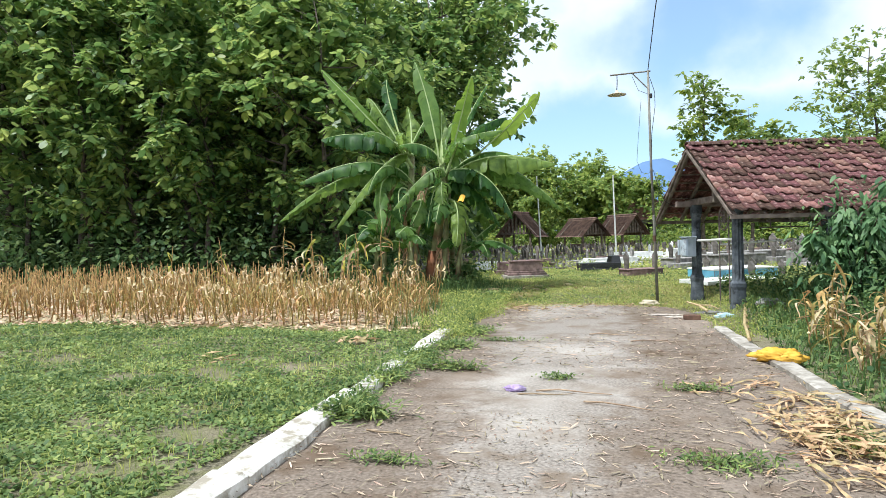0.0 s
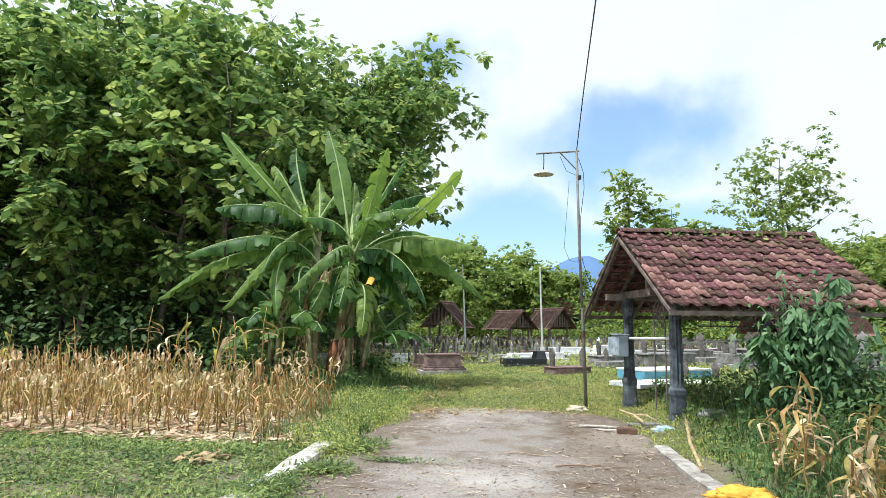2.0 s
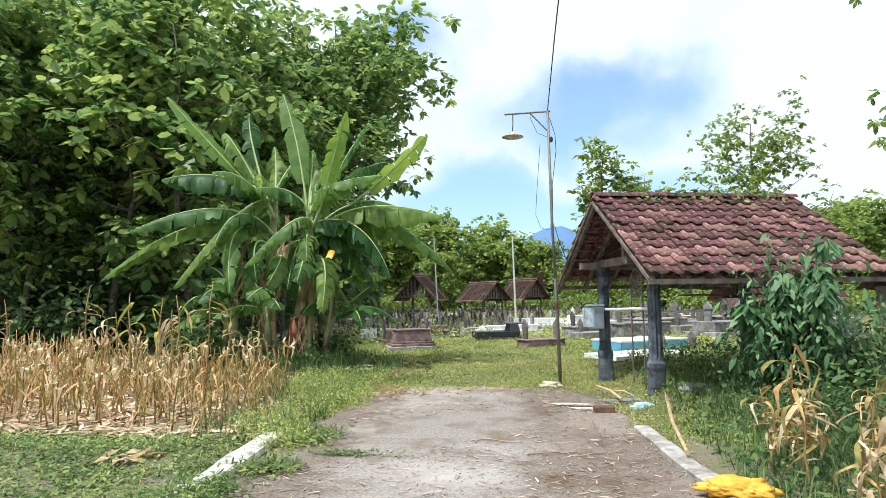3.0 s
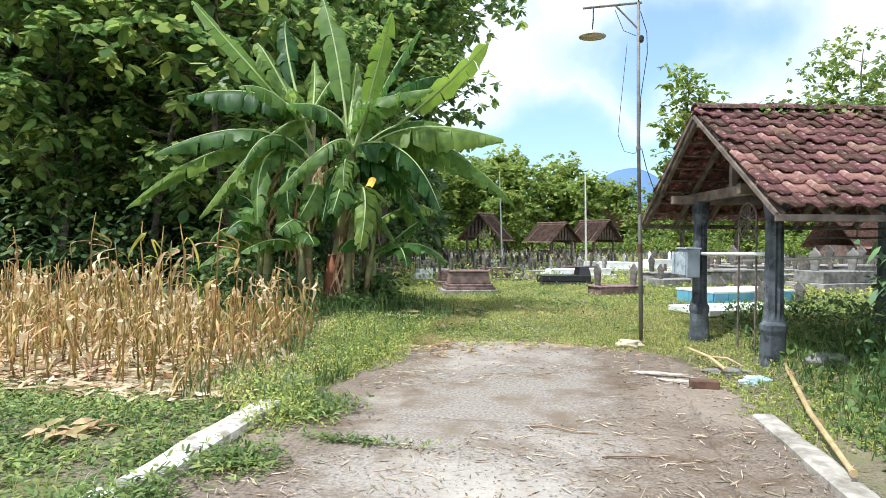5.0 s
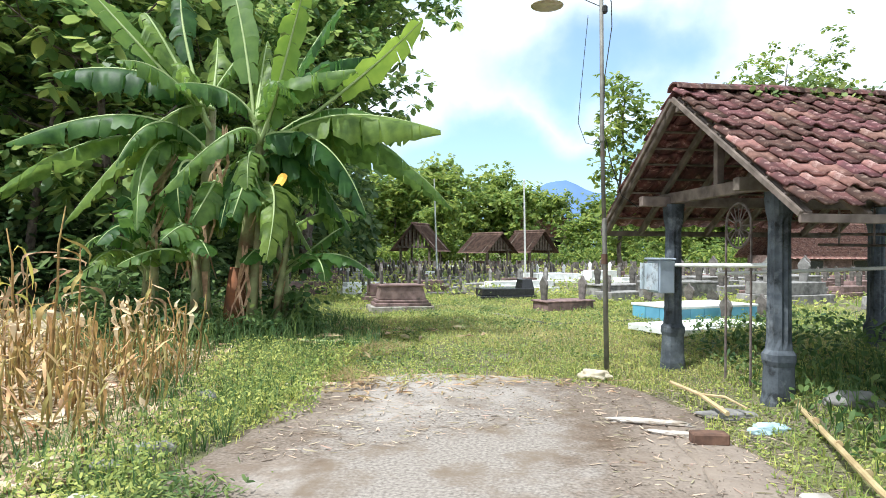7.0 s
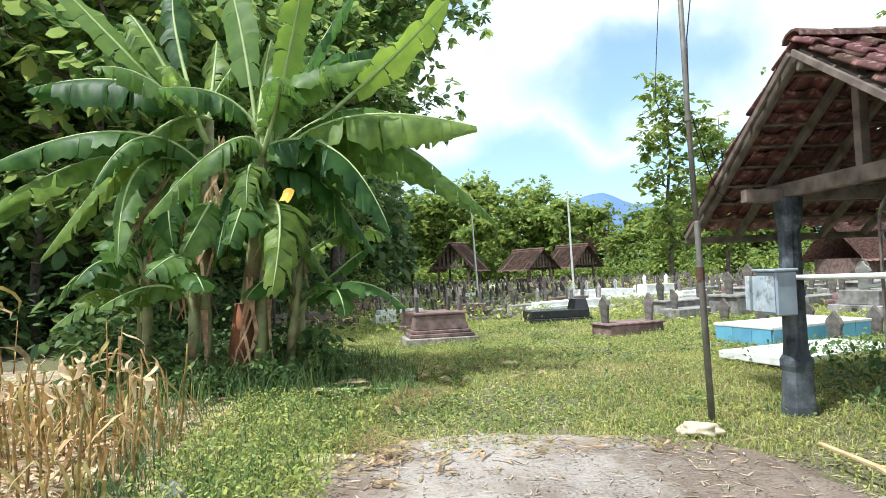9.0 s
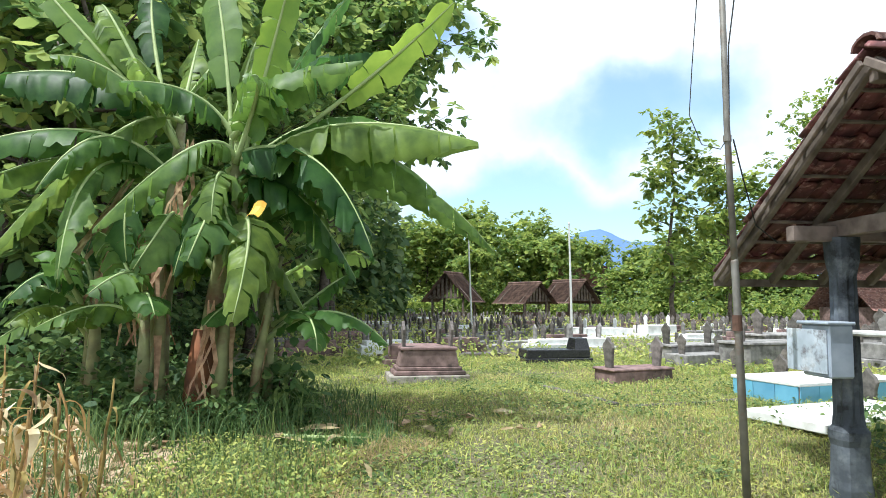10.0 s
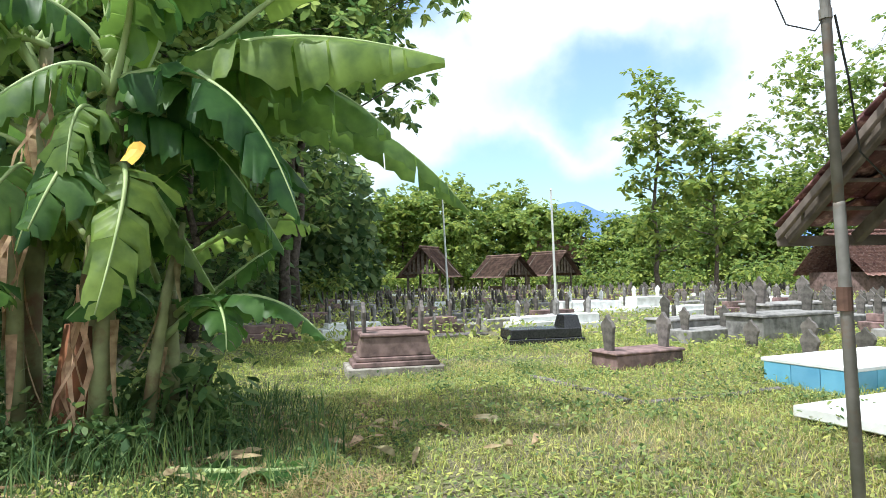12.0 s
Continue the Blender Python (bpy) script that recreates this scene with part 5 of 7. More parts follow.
FRONT, REAR, PW = 0.52, 3.22, 1.05
for sign in (-1, 1):
    for x in np.arange(0.06, LONG, 0.48):
        timber("rafter", (float(x), sign * 0.02, RIDGE - 0.07), (float(x), sign * (HALF - 0.04), EAVE - 0.045), 0.05, 0.08)
    for k in range(1, 9):
        f = k / 9
        timber("batten", (0.0, sign * HALF * f, RIDGE - (RIDGE - EAVE) * f - 0.012), (LONG, sign * HALF * f, RIDGE - (RIDGE - EAVE) * f - 0.012), 0.035, 0.025)
    timber("eave_board", (-0.02, sign * (HALF - 0.03), EAVE - 0.06), (LONG + 0.02, sign * (HALF - 0.03), EAVE - 0.06), 0.025, 0.07)
    timber("wall_plate", (0.1, sign * PW, 2.06), (LONG - 0.2, sign * PW, 2.06), 0.10, 0.12)
    timber("barge_rafter", (-0.01, sign * 0.02, RIDGE - 0.06), (-0.01, sign * (HALF - 0.02), EAVE - 0.03), 0.03, 0.055)
timber("ridge_beam", (0.05, 0, RIDGE - 0.13), (LONG - 0.05, 0, RIDGE - 0.13), 0.08, 0.12)
for x in (FRONT, REAR):
    timber("tie_beam", (x - 0.02, -1.55, 2.10), (x - 0.02, 1.55, 2.10), 0.09, 0.13)
    timber("king_post", (x, 0, 2.15), (x, 0, RIDGE - 0.15), 0.08, 0.08)


def shelter_post(x, y):
    bm = bmesh.new()
    z0, z1 = 0.0, 2.03
    n = 20
    rings = []
    for z, r in ((z0, 0.215), (0.10, 0.215), (0.16, 0.20), (0.42, 0.185), (0.47, 0.205), (0.53, 0.205), (0.57, 0.165), (0.66, 0.150), (1.72, 0.135), (1.78, 0.150), (1.82, 0.165), (1.88, 0.175), (2.00, 0.185), (z1, 0.185)):
        ring = []
        for j in range(n):
            w = 2 * math.pi * j / n
            flute = 0.86 if (0.6 < z < 1.75 and j % 2) else 1.0
            sq = (abs(math.cos(w)) ** 4 + abs(math.sin(w)) ** 4) ** -0.25
            ring.append(bm.verts.new((x + r * sq * flute * math.cos(w) * 0.60, y + r * sq * flute * math.sin(w) * 0.60, z)))
        rings.append(ring)
    for a, b in zip(rings, rings[1:]):
        for j in range(n):
            bm.faces.new((a[j], a[(j + 1) % n], b[(j + 1) % n], b[j]))
    bm.faces.new(rings[0][::-1])
    bm.faces.new(rings[-1])
    return part("post", bm, M_POST, shelter, "grey painted concrete post with moulded base")


for x in (FRONT, REAR):
    for y in (-PW, PW):
        shelter_post(x, y)
# rail pipes and the spoked wheel between the front posts
part("rail_pipe", rod([(FRONT, PW + 0.25, 1.28), (FRONT + 0.02, -PW - 0.05, 1.33)], 0.024, 10), M_WHITEP, shelter, "white plastic pipe")
part("rail_pipe", rod([(FRONT + 0.25, 0.5, 1.20), (FRONT + 1.9, -PW, 1.34)], 0.02, 8), M_WHITEP, shelter, "white plastic pipe")
cy, cz, cr = -0.28, 1.72, 0.23
for y in (cy - cr, cy + cr):
    part("wheel_leg", rod([(FRONT + 0.06, y, 0.12), (FRONT + 0.06, y, cz)], 0.014, 6), M_IRON, shelter)
bm = bmesh.new()
add_tube(bm, [(FRONT + 0.06, cy + cr * math.cos(a), cz + cr * math.sin(a)) for a in np.linspace(0, 2 * math.pi, 21)], [0.013] * 21, 5)
wheel = part("wheel_rim", bm, M_IRON, shelter, "rusty spoked iron wheel on two legs")
bm = bmesh.new()
add_tube(bm, [(FRONT + 0.06, cy + 0.05 * math.cos(a), cz + 0.05 * math.sin(a)) for a in np.linspace(0, 2 * math.pi, 11)], [0.012] * 11, 5)
part("hub", bm, M_IRON, wheel)
for a in np.linspace(0, 2 * math.pi, 17)[:-1]:
    part("spoke", rod([(FRONT + 0.06, cy + 0.045 * math.cos(a), cz + 0.045 * math.sin(a)), (FRONT + 0.06, cy + cr * math.cos(a), cz + cr * math.sin(a))], 0.006, 4), M_IRON, wheel)
for z in (1.52, 1.62):
    part("rack_bar", rod([(0.9, -PW, z), (3.1, -PW + 0.05, z)], 0.014, 6), M_IRON, shelter)
for x in np.arange(1.1, 3.1, 0.35):
    part("rack_bar", rod([(float(x), -PW, 1.52), (float(x), -PW, 1.86)], 0.010, 5), M_IRON, shelter)

box_ = thing("meter_box", "grey electricity meter box with torn poster on a post", "meter box", tuple(SH @ Vector((FRONT - 0.04, PW - 0.04, 0.95))), 17.0)
part("body", box(bmesh.new(), (-0.24, -0.16, 0.0), (-0.04, 0.16, 0.40), 0.012), M_BOX, box_)
part("lid", box(bmesh.new(), (-0.27, -0.18, 0.40), (-0.03, 0.18, 0.425), 0.008), M_BOX, box_)
part("poster", box(bmesh.new(), (-0.252, -0.14, 0.03), (-0.2425, 0.33, 0.36), 0.002), M_PAPER, box_, "torn bluish-white poster")

# creeper on the ridge of the shelter
rng = np.random.default_rng(91)
n = 520
u = rng.uniform(0.8, 3.4, n)
loc = np.stack([u, rng.normal(0.05, 0.16, n), RIDGE + 0.06 + np.abs(rng.normal(0, 0.07, n))], 1)
loc[:, 2] -= np.abs(loc[:, 1]) * 0.6
w_ = np.array([tuple(SH @ Vector(p)) for p in loc])
creeper = thing("creeper", "green creeper growing along the roof ridge", "creeper", tuple(SH @ Vector((2.2, 0, RIDGE + 0.05))))
v, f = leaf_cloud(w_ - np.array(creeper.location), rng.normal(0, 1, (n, 3)) + np.array([0, -0.3, 0.2]), rng.uniform(0.06, 0.13, n), rng.uniform(0.04, 0.08, n), 0.3, 0.1, 3)
part("foliage", fast_mesh("foliage", v, f, M_WEED), M_WEED, creeper)

# ---- street lamp and cables ----
LP = Vector((0.10, 15.35, spot(0.10, 15.35)))
lamp = thing("street_lamp", "slim leaning iron lamp pole with a hanging enamel shade", "street lamp", tuple(LP))
shaft = [(0, 0, -0.05), (-0.03, 0, 1.4), (-0.075, -0.02, 2.9), (-0.10, -0.05, 4.90)]
part("pole", rod([shaft[0], shaft[1], (-0.0415, 0, 1.83), (-0.042, 0, 1.85)], [0.031, 0.030, 0.029, 0.027], 12), M_STEEL, lamp, smooth=True)
part("upper_pole", rod([(-0.042, 0, 1.8), shaft[2], shaft[3]], [0.026, 0.025, 0.024], 12), M_STEEL, lamp, smooth=True)
part("clamp", rod([(-0.035, 0, 1.30), (-0.036, 0, 1.42)], 0.037, 12), M_RUST, lamp, "rusty clamp")
part("band", rod([(-0.074, -0.02, 2.78), (-0.075, -0.02, 2.83)], 0.032, 12), M_STEEL, lamp)
part("arm", rod([(-0.05, -0.05, 4.88), (-0.88, -0.02, 4.87)], 0.018, 8), M_STEEL, lamp)
part("brace", rod([(-0.42, -0.035, 4.87), (-0.09, -0.04, 4.50)], 0.013, 6), M_STEEL, lamp)
part("hook", rod([(-0.73, -0.03, 4.86), (-0.73, -0.03, 4.70), (-0.74, -0.03, 4.54)], 0.009, 6), M_BLACKW, lamp)
bm = bmesh.new()
lathe(bm, [(0.195, -0.022), (0.20, -0.016), (0.12, 0.012), (0.04, 0.03), (0.025, 0.08)], 20, (-0.74, -0.03, 4.46))
part("shade", bm, M_LAMP, lamp, "shallow cream enamel shade", True)
part("insulator", lathe(bmesh.new(), [(0.02, -0.05), (0.035, -0.03), (0.035, 0.03), (0.02, 0.05)], 10, (-0.055, -0.05, 4.36)), M_BLACKW, lamp)
part("wire", rod([(-0.07, -0.05, 4.75), (0.02, -0.05, 4.45), (0.03, -0.05, 4.15), (-0.05, -0.04, 3.55), (-0.06, -0.03, 2.9)], 0.006, 5), M_BLACKW, lamp)
part("wire", rod([(-0.42, -0.03, 4.80), (-0.30, -0.03, 4.50), (-0.06, -0.04, 4.38)], 0.005, 5), M_BLACKW, lamp)
part("wire", rod([(-0.25, -0.04, 4.3), (-0.33, -0.05, 3.4), (-0.36, -0.05, 3.0), (-0.27, -0.04, 2.76), (-0.13, -0.03, 2.72), (-0.07, -0.02, 2.81)], 0.004, 5), M_BLACKW, lamp)
part("wire", rod([(-0.03, -0.02, 2.8), (0.05, 0.05, 2.5), (0.2, 0.3, 2.15), (0.42, 0.5, 2.02)], 0.006, 5), M_BLACKW, lamp)
top = LP + Vector(shaft[3])
cable = thing("overhead_cable", "thin black overhead cable running to the lamp pole", "cable", tuple(top))
part("cable", rod([(0, 0, 0), (0.03, -3.0, 0.14), (0.10, -7.0, 0.35), (0.3, -13.0, 0.9), (0.6, -22.0, 2.0)], 0.009, 5), M_BLACKW, cable)


# ---- graves ----
def headstone_mesh(name, mat, kind):
    """The outline of a grave marker, given a thickness."""
    outlines = {
        "shield": [(-0.10, 0), (-0.13, 0.30), (-0.17, 0.42), (-0.13, 0.50), (-0.06, 0.54), (0, 0.62)],
        "peak": [(-0.09, 0), (-0.10, 0.38), (-0.12, 0.46), (0, 0.60)],
        "post": [(-0.06, 0), (-0.06, 0.34), (-0.045, 0.38), (-0.06, 0.43), (-0.04, 0.52), (0, 0.55)]}
    half = outlines[kind]
    outline = half + [(-x, z) for x, z in half[-2::-1]]
    t = 0.07 if kind != "post" else 0.10
    bm = bmesh.new()
    rings = [[bm.verts.new((y * k, x * k2, z)) for x, z in outline] for y, k, k2 in ((-t / 2, 1, 0.9), (-t / 2 + 0.012, 1, 1), (t / 2 - 0.012, 1, 1), (t / 2, 1, 0.9))]
    m = len(outline)
    for a, b in zip(rings, rings[1:]):
        for j in range(m):
            bm.faces.new((a[j], a[(j + 1) % m], b[(j + 1) % m], b[j]))
    bm.faces.new(rings[0][::-1])
    bm.faces.new(rings[-1])
    bmesh.ops.recalc_face_normals(bm, faces=bm.faces[:])
    me = bpy.data.meshes.new(name)
    bm.to_mesh(me)
    bm.free()
    me.materials.append(mat)
    return me


stones = {(k, m.name): headstone_mesh("headstone", m, k) for k in ("shield", "peak", "post") for m in (M_DARKST, M_CEM, M_WHITE, M_PINK)}


def grave(at, turn, steps, mat, stone, stone_mat, label, gap_=1.0, scale=1.0, group="graves", planted=False):
    """A grave: a stepped plinth of (length, width, height) blocks with a marker at each end."""
    ob = thing("grave", label, "grave", (*at, spot(*at) - 0.04), turn, group)
    z = 0.0
    for i, (l, w, h) in enumerate(steps):
        part("plinth" if i == 0 else "step", box(bmesh.new(), (-l / 2, -w / 2, z), (l / 2, w / 2, z + h + (0.04 if i == 0 else 0)), 0.014, 0.88 if h > 0.24 and len(steps) > 3 else 0.98), mat, ob)
        z += h + (0.04 if i == 0 else 0)
    if stone:
        for s in (-1, 1):
            o = new("headstone", stones[(stone, stone_mat.name)])
            o.parent = ob
            o.matrix_basis = pose(s * gap_ / 2, 0, z - 0.02, 0, 2.0 * s, 0) @ Matrix.Diagonal((scale, scale, scale, 1))
    return ob


A = 33.0
grave((-3.57, 20.75), 22, [(1.36, 0.86, 0.10), (1.20, 0.70, 0.07), (1.10, 0.62, 0.06), (1.00, 0.54, 0.27), (0.96, 0.52, 0.05)], M_PINK, "shield", M_DARKST, "stepped brown-pink plastered grave with dark markers", 0.8, 0.72)
pl0 = [o for o in scene.objects if o.name.startswith("plinth")][-1]
pl0.data.materials[0] = M_KERB2
pl = grave((-4.35, 23.1), 22, [(1.3, 0.75, 0.14), (1.05, 0.55, 0.28)], M_PINK, "shield", M_DARKST, "stepped brown-pink plastered grave with dark markers", 1.0, 0.8)
bg = grave((-1.55, 24.6), 22, [(1.55, 0.75, 0.10), (1.45, 0.65, 0.18)], M_BLACK, None, M_BLACK, "low polished black granite grave with sloped headstone")
o = part("headstone", box(bmesh.new(), (0.38, -0.26, 0.30), (0.74, 0.26, 0.56), 0.01, 0.75), M_BLACK, bg)
grave((-0.15, 21.5), A, [(1.2, 0.58, 0.20), (1.26, 0.62, 0.04)], M_PINK, "shield", M_DARKST, "low faded pink grave with dark stone markers", 0.98, 0.85)
grave((1.45, 25.8), A, [(1.6, 0.75, 0.34), (1.66, 0.8, 0.05)], M_CEM, "shield", M_DARKST, "grey cement grave with dark stone markers", 1.2, 0.8)
grave((2.95, 25.0), A, [(1.95, 0.85, 0.42), (2.02, 0.9, 0.06)], M_CEM, "shield", M_DARKST, "long grey cement grave with dark stone markers", 1.5, 0.85)
grave((4.4, 29.2), A, [(2.0, 0.9, 0.40), (2.05, 0.95, 0.06)], M_CEM, "shield", M_DARKST, "grey cement grave with dark stone markers", 1.5, 1.1)
grave((6.9, 28.2), A, [(2.0, 1.1, 0.20), (1.7, 0.85, 0.30), (1.8, 0.9, 0.06)], M_CEM, "shield", M_DARKST, "stepped grey cement grave with dark markers", 1.3, 1.0)
grave((5.4, 24.4), A, [(2.1, 1.2, 0.22), (1.8, 0.9, 0.30)], M_CEM, "shield", M_CEM, "stepped grey cement grave beside the shelter", 1.3, 1.0)
grave((7.6, 22.9), A, [(2.1, 1.2, 0.25), (1.7, 0.9, 0.35)], M_CEM, "shield", M_CEM, "stepped grey cement grave beside the shelter", 1.3, 1.0)
grave((-0.8, 27.8), A, [(1.5, 0.75, 0.14), (1.2, 0.5, 0.2)], M_WHITE, "peak", M_CEM, "small cream grave with pale markers", 0.9, 0.7)
grave((-0.1, 34.6), A, [(2.7, 2.0, 0.12), (2.0, 1.3, 0.26)], M_WHITE, "shield", M_WHITE, "large white plastered family grave with white markers", 1.3, 0.62)
grave((1.9, 34.6), A, [(1.7, 0.85, 0.16), (1.3, 0.6, 0.32)], M_WHITE, "shield", M_WHITE, "white plastered grave with white markers", 1.0, 0.62)
blue_grave = thing("grave", "flat grave edged in sky-blue tiles with a white top", "grave", (2.2, 20.0, spot(2.2, 20.0) - 0.04), A, "graves")
for k in range(6):
    part("tile", box(bmesh.new(), (-1.0 + k * 0.335, -0.55, 0.0), (-1.0 + k * 0.335 + 0.329, -0.53, 0.27), 0.003), M_BLUE, blue_grave)
for k in range(3):
    part("tile", box(bmesh.new(), (-1.022, -0.52 + k * 0.35, 0.0), (-1.003, -0.52 + k * 0.35 + 0.344, 0.27), 0.003), M_BLUE, blue_grave)
part("core", box(bmesh.new(), (-1.0, -0.528, 0.0), (1.0, 0.53, 0.265), 0.01), M_CEM, blue_grave)
part("top", box(bmesh.new(), (-1.03, -0.56, 0.27), (1.03, 0.56, 0.315), 0.008), M_WHITE, blue_grave)
slab = thing("grave_slab", "low white tiled slab before the blue grave", "grave", (1.85, 18.1, spot(1.85, 18.1) - 0.04), A)
part("slab", box(bmesh.new(), (-1.0, -0.5, 0.0), (1.1, 0.55, 0.10), 0.01), M_WHITE, slab)
for (x, y) in ((2.2, 21.6), (3.0, 21.8), (2.6, 19.4), (3.5, 20.3), (1.9, 23.2), (2.9, 23.5)):
    o = tagged(new("headstone", stones[("shield", M_DARKST.name)]), "dark weathered stone grave marker in the grass", "headstone", "loose headstones")
    o.matrix_basis = pose(x, y, spot(x, y) - 0.05, 2, -3, A + 9 * math.sin(x * 7)) @ Matrix.Diagonal((0.85, 0.85, 0.85, 1))

# the rows of smaller graves behind
styles = [
    grave((-60, -60), 0, [(1.5, 0.62, 0.26)], M_CEM, "shield", M_DARKST, "grey cement grave with dark markers in a row", 1.1, 0.72, "rows of graves"),
    grave((-60, -60), 0, [(1.4, 0.55, 0.12)], M_CEM, "post", M_DARKST, "low weathered grave with post markers in a row", 1.0, 0.72, "rows of graves"),
    grave((-60, -60), 0, [(1.5, 0.6, 0.20), (1.2, 0.42, 0.16)], M_PINK, "peak", M_DARKST, "brown plastered grave with pointed markers in a row", 1.0, 0.70, "rows of graves"),
    grave((-60, -60), 0, [(1.5, 0.6, 0.22), (1.2, 0.45, 0.12)], M_WHITE, "peak", M_CEM, "pale plastered grave with grey markers in a row", 1.0, 0.66, "rows of graves"),
    grave((-60, -60), 0, [(1.3, 0.5, 0.10)], M_DARKST, "peak", M_DARKST, "dark mossy grave with pointed markers in a row", 1.0, 0.72, "rows of graves")]
free = [True] * 5
rng = np.random.default_rng(14)
ca, sa = math.cos(radians(A)), math.sin(radians(A))
taken = [(13.4, 43, 4.0), (-3.35, 21.35, 2.0), (-4.6, 22.4, 1.6), (-1.55, 24.6, 1.7), (-0.15, 21.9, 1.6), (1.75, 26.4, 1.3), (3.15, 25.7, 1.5), (4.4, 29.2, 1.4), (6.9, 28.2, 1.5), (5.4, 24.4, 1.5), (7.6, 22.9, 1.5), (-0.3, 27.6, 1.2), (0.25, 33.0, 2.3), (1.9, 33.6, 1.4), (2.05, 20.35, 2.6), (-9.4, 56, 2.6), (-4.4, 57.5, 2.4), (-1.2, 62, 2.5), (-1.1, 33.2, 0.7), (4.6, 45, 0.8)]
for i in range(-14, 30):
    for j in range(-20, 50):
        u, w = i * 1.95 + float(rng.normal(0, 0.12)), j * 1.12 + float(rng.normal(0, 0.1))
        x, y = u * ca - w * sa, 24 + u * sa + w * ca
        if not (22.5 < y < 60 and -19 < x < 20):
            continue
        if x < -9.4 - (y - 22) * 0.12 and y < 46:
            continue
        if y < 24.5 and x < 3.4 or x > 7 + (y - 22) * 0.42 or (x > -3.2 and x < 0.4 and y < 26):
            continue
        if any(math.hypot(x - a, y - b) < r for a, b, r in taken) or rng.random() < 0.22:
            continue
        k = int(rng.choice(5, p=[0.25, 0.26, 0.20, 0.05, 0.24]))
        m = pose(x, y, spot(x, y) - 0.04, 0, 0, A + float(rng.normal(0, 3)))
        if free[k]:
            free[k] = False
            styles[k].matrix_basis = m
        else:
            copy_thing(styles[k], m)


# ---- huts over the graves, flag poles, houses ----
def hut(at, turn, w, d, eave, ridge, label):
    ob = thing("grave_hut", label, "hut", (*at, spot(*at) - 0.04), turn, "huts over the graves")
    for x in (-w * 0.36, w * 0.36):
        for y in (-d * 0.4, d * 0.4):
            part("post", box(bmesh.new(), (x - 0.07, y - 0.07, 0), (x + 0.07, y + 0.07, eave + 0.15), 0.01), M_BEAM, ob)
    for s in (-1, 1):
        verts, faces = [], []
        rows_, cols = 10, 56
        for r in range(rows_):
            a0, a1 = r / rows_, (r + 1) / rows_ + 0.02
            k0 = len(verts)
            for a, lift in ((a0, 0.0), (a1, 0.045)):
                for c in range(cols + 1):
                    y = -d * 0.62 + d * 1.24 * c / cols
                    z = ridge - (ridge - eave) * 1.12 * a + lift + 0.025 * math.sin(c * 2 * math.pi / 4) + 0.02 * noise.noise((c * 0.6, r * 0.9, s))
                    verts.append((s * w * 0.56 * a, y, z))
            for c in range(cols):
                faces.append((k0 + c, k0 + c + 1, k0 + cols + 2 + c, k0 + cols + 1 + c))
                if r:
                    faces.append((k0 + c - cols - 1, k0 + c - cols, k0 + c + 1, k0 + c))
        me = fast_mesh("roof_slope", verts, faces, M_TILED)
        part("roof_slope", me, M_TILED, ob)
    part("ridge_cap", rod([(0, -d * 0.63, ridge + 0.03), (0, d * 0.63, ridge + 0.03)], 0.09, 6), M_TILED, ob)
    for y in (-d * 0.42, d * 0.42):
        part("tie_beam", box(bmesh.new(), (-w * 0.46, y - 0.05, eave + 0.05), (w * 0.46, y + 0.05, eave + 0.17), 0.008), M_BEAM, ob)
        part("king_post", box(bmesh.new(), (-0.05, y - 0.05, eave + 0.17), (0.05, y + 0.05, ridge - 0.05), 0.008), M_BEAM, ob)
        for s in (-1, 1):
            part("rafter", rod([(0, y, ridge - 0.05), (s * w * 0.54, y, eave - 0.08)], 0.045, 4), M_BEAM, ob)
    for x in np.linspace(-w * 0.40, w * 0.40, 9):
        top_ = ridge - 0.08 - (ridge - eave) * abs(float(x)) / (w * 0.5)
        part("gable_slat", box(bmesh.new(), (float(x) - 0.09, -d * 0.46, eave + 0.02), (float(x) + 0.09, -d * 0.44, max(top_, eave + 0.06)), 0.004), M_BEAM, ob)
    for x in np.linspace(-w * 0.36, w * 0.36, 7):
        part("fence_slat", box(bmesh.new(), (float(x) - 0.03, -d * 0.42, 0), (float(x) + 0.03, -d * 0.40, 0.85), 0.004), M_BEAM, ob)
    part("tomb", box(bmesh.new(), (-w * 0.22, -d * 0.3, 0), (w * 0.22, d * 0.3, 0.65), 0.02), M_PINK, ob)
    return ob


hut((-9.4, 56.0), -14, 3.3, 2.5, 1.6, 3.45, "small tiled hut over a grave with slatted sides")
hut((-4.4, 57.5), 40, 2.7, 3.2, 1.4, 2.75, "low open tiled hut over a grave")
hut((-1.2, 62.0), 40, 2.8, 3.2, 1.5, 3.1, "low open tiled hut over a grave")
for x, y, h, lean in ((-1.12, 33.2, 4.05, -0.02), (-5.15, 36.5, 4.5, -0.04)):
    fp = thing("flag_pole", "plain white flag pole among the graves", "pole", (x, y, spot(x, y)), 0, "flag poles")
    part("pole", rod([(0, 0, -0.05), (lean * h * 0.5, 0, h * 0.5), (lean * h, 0, h)], [0.045, 0.04, 0.03], 8), M_WHITEP, fp)
    part("cap", lathe(bmesh.new(), [(0.03, 0.0), (0.045, 0.03), (0.01, 0.08)], 8, (lean * h, 0, h)), M_WHITEP, fp)


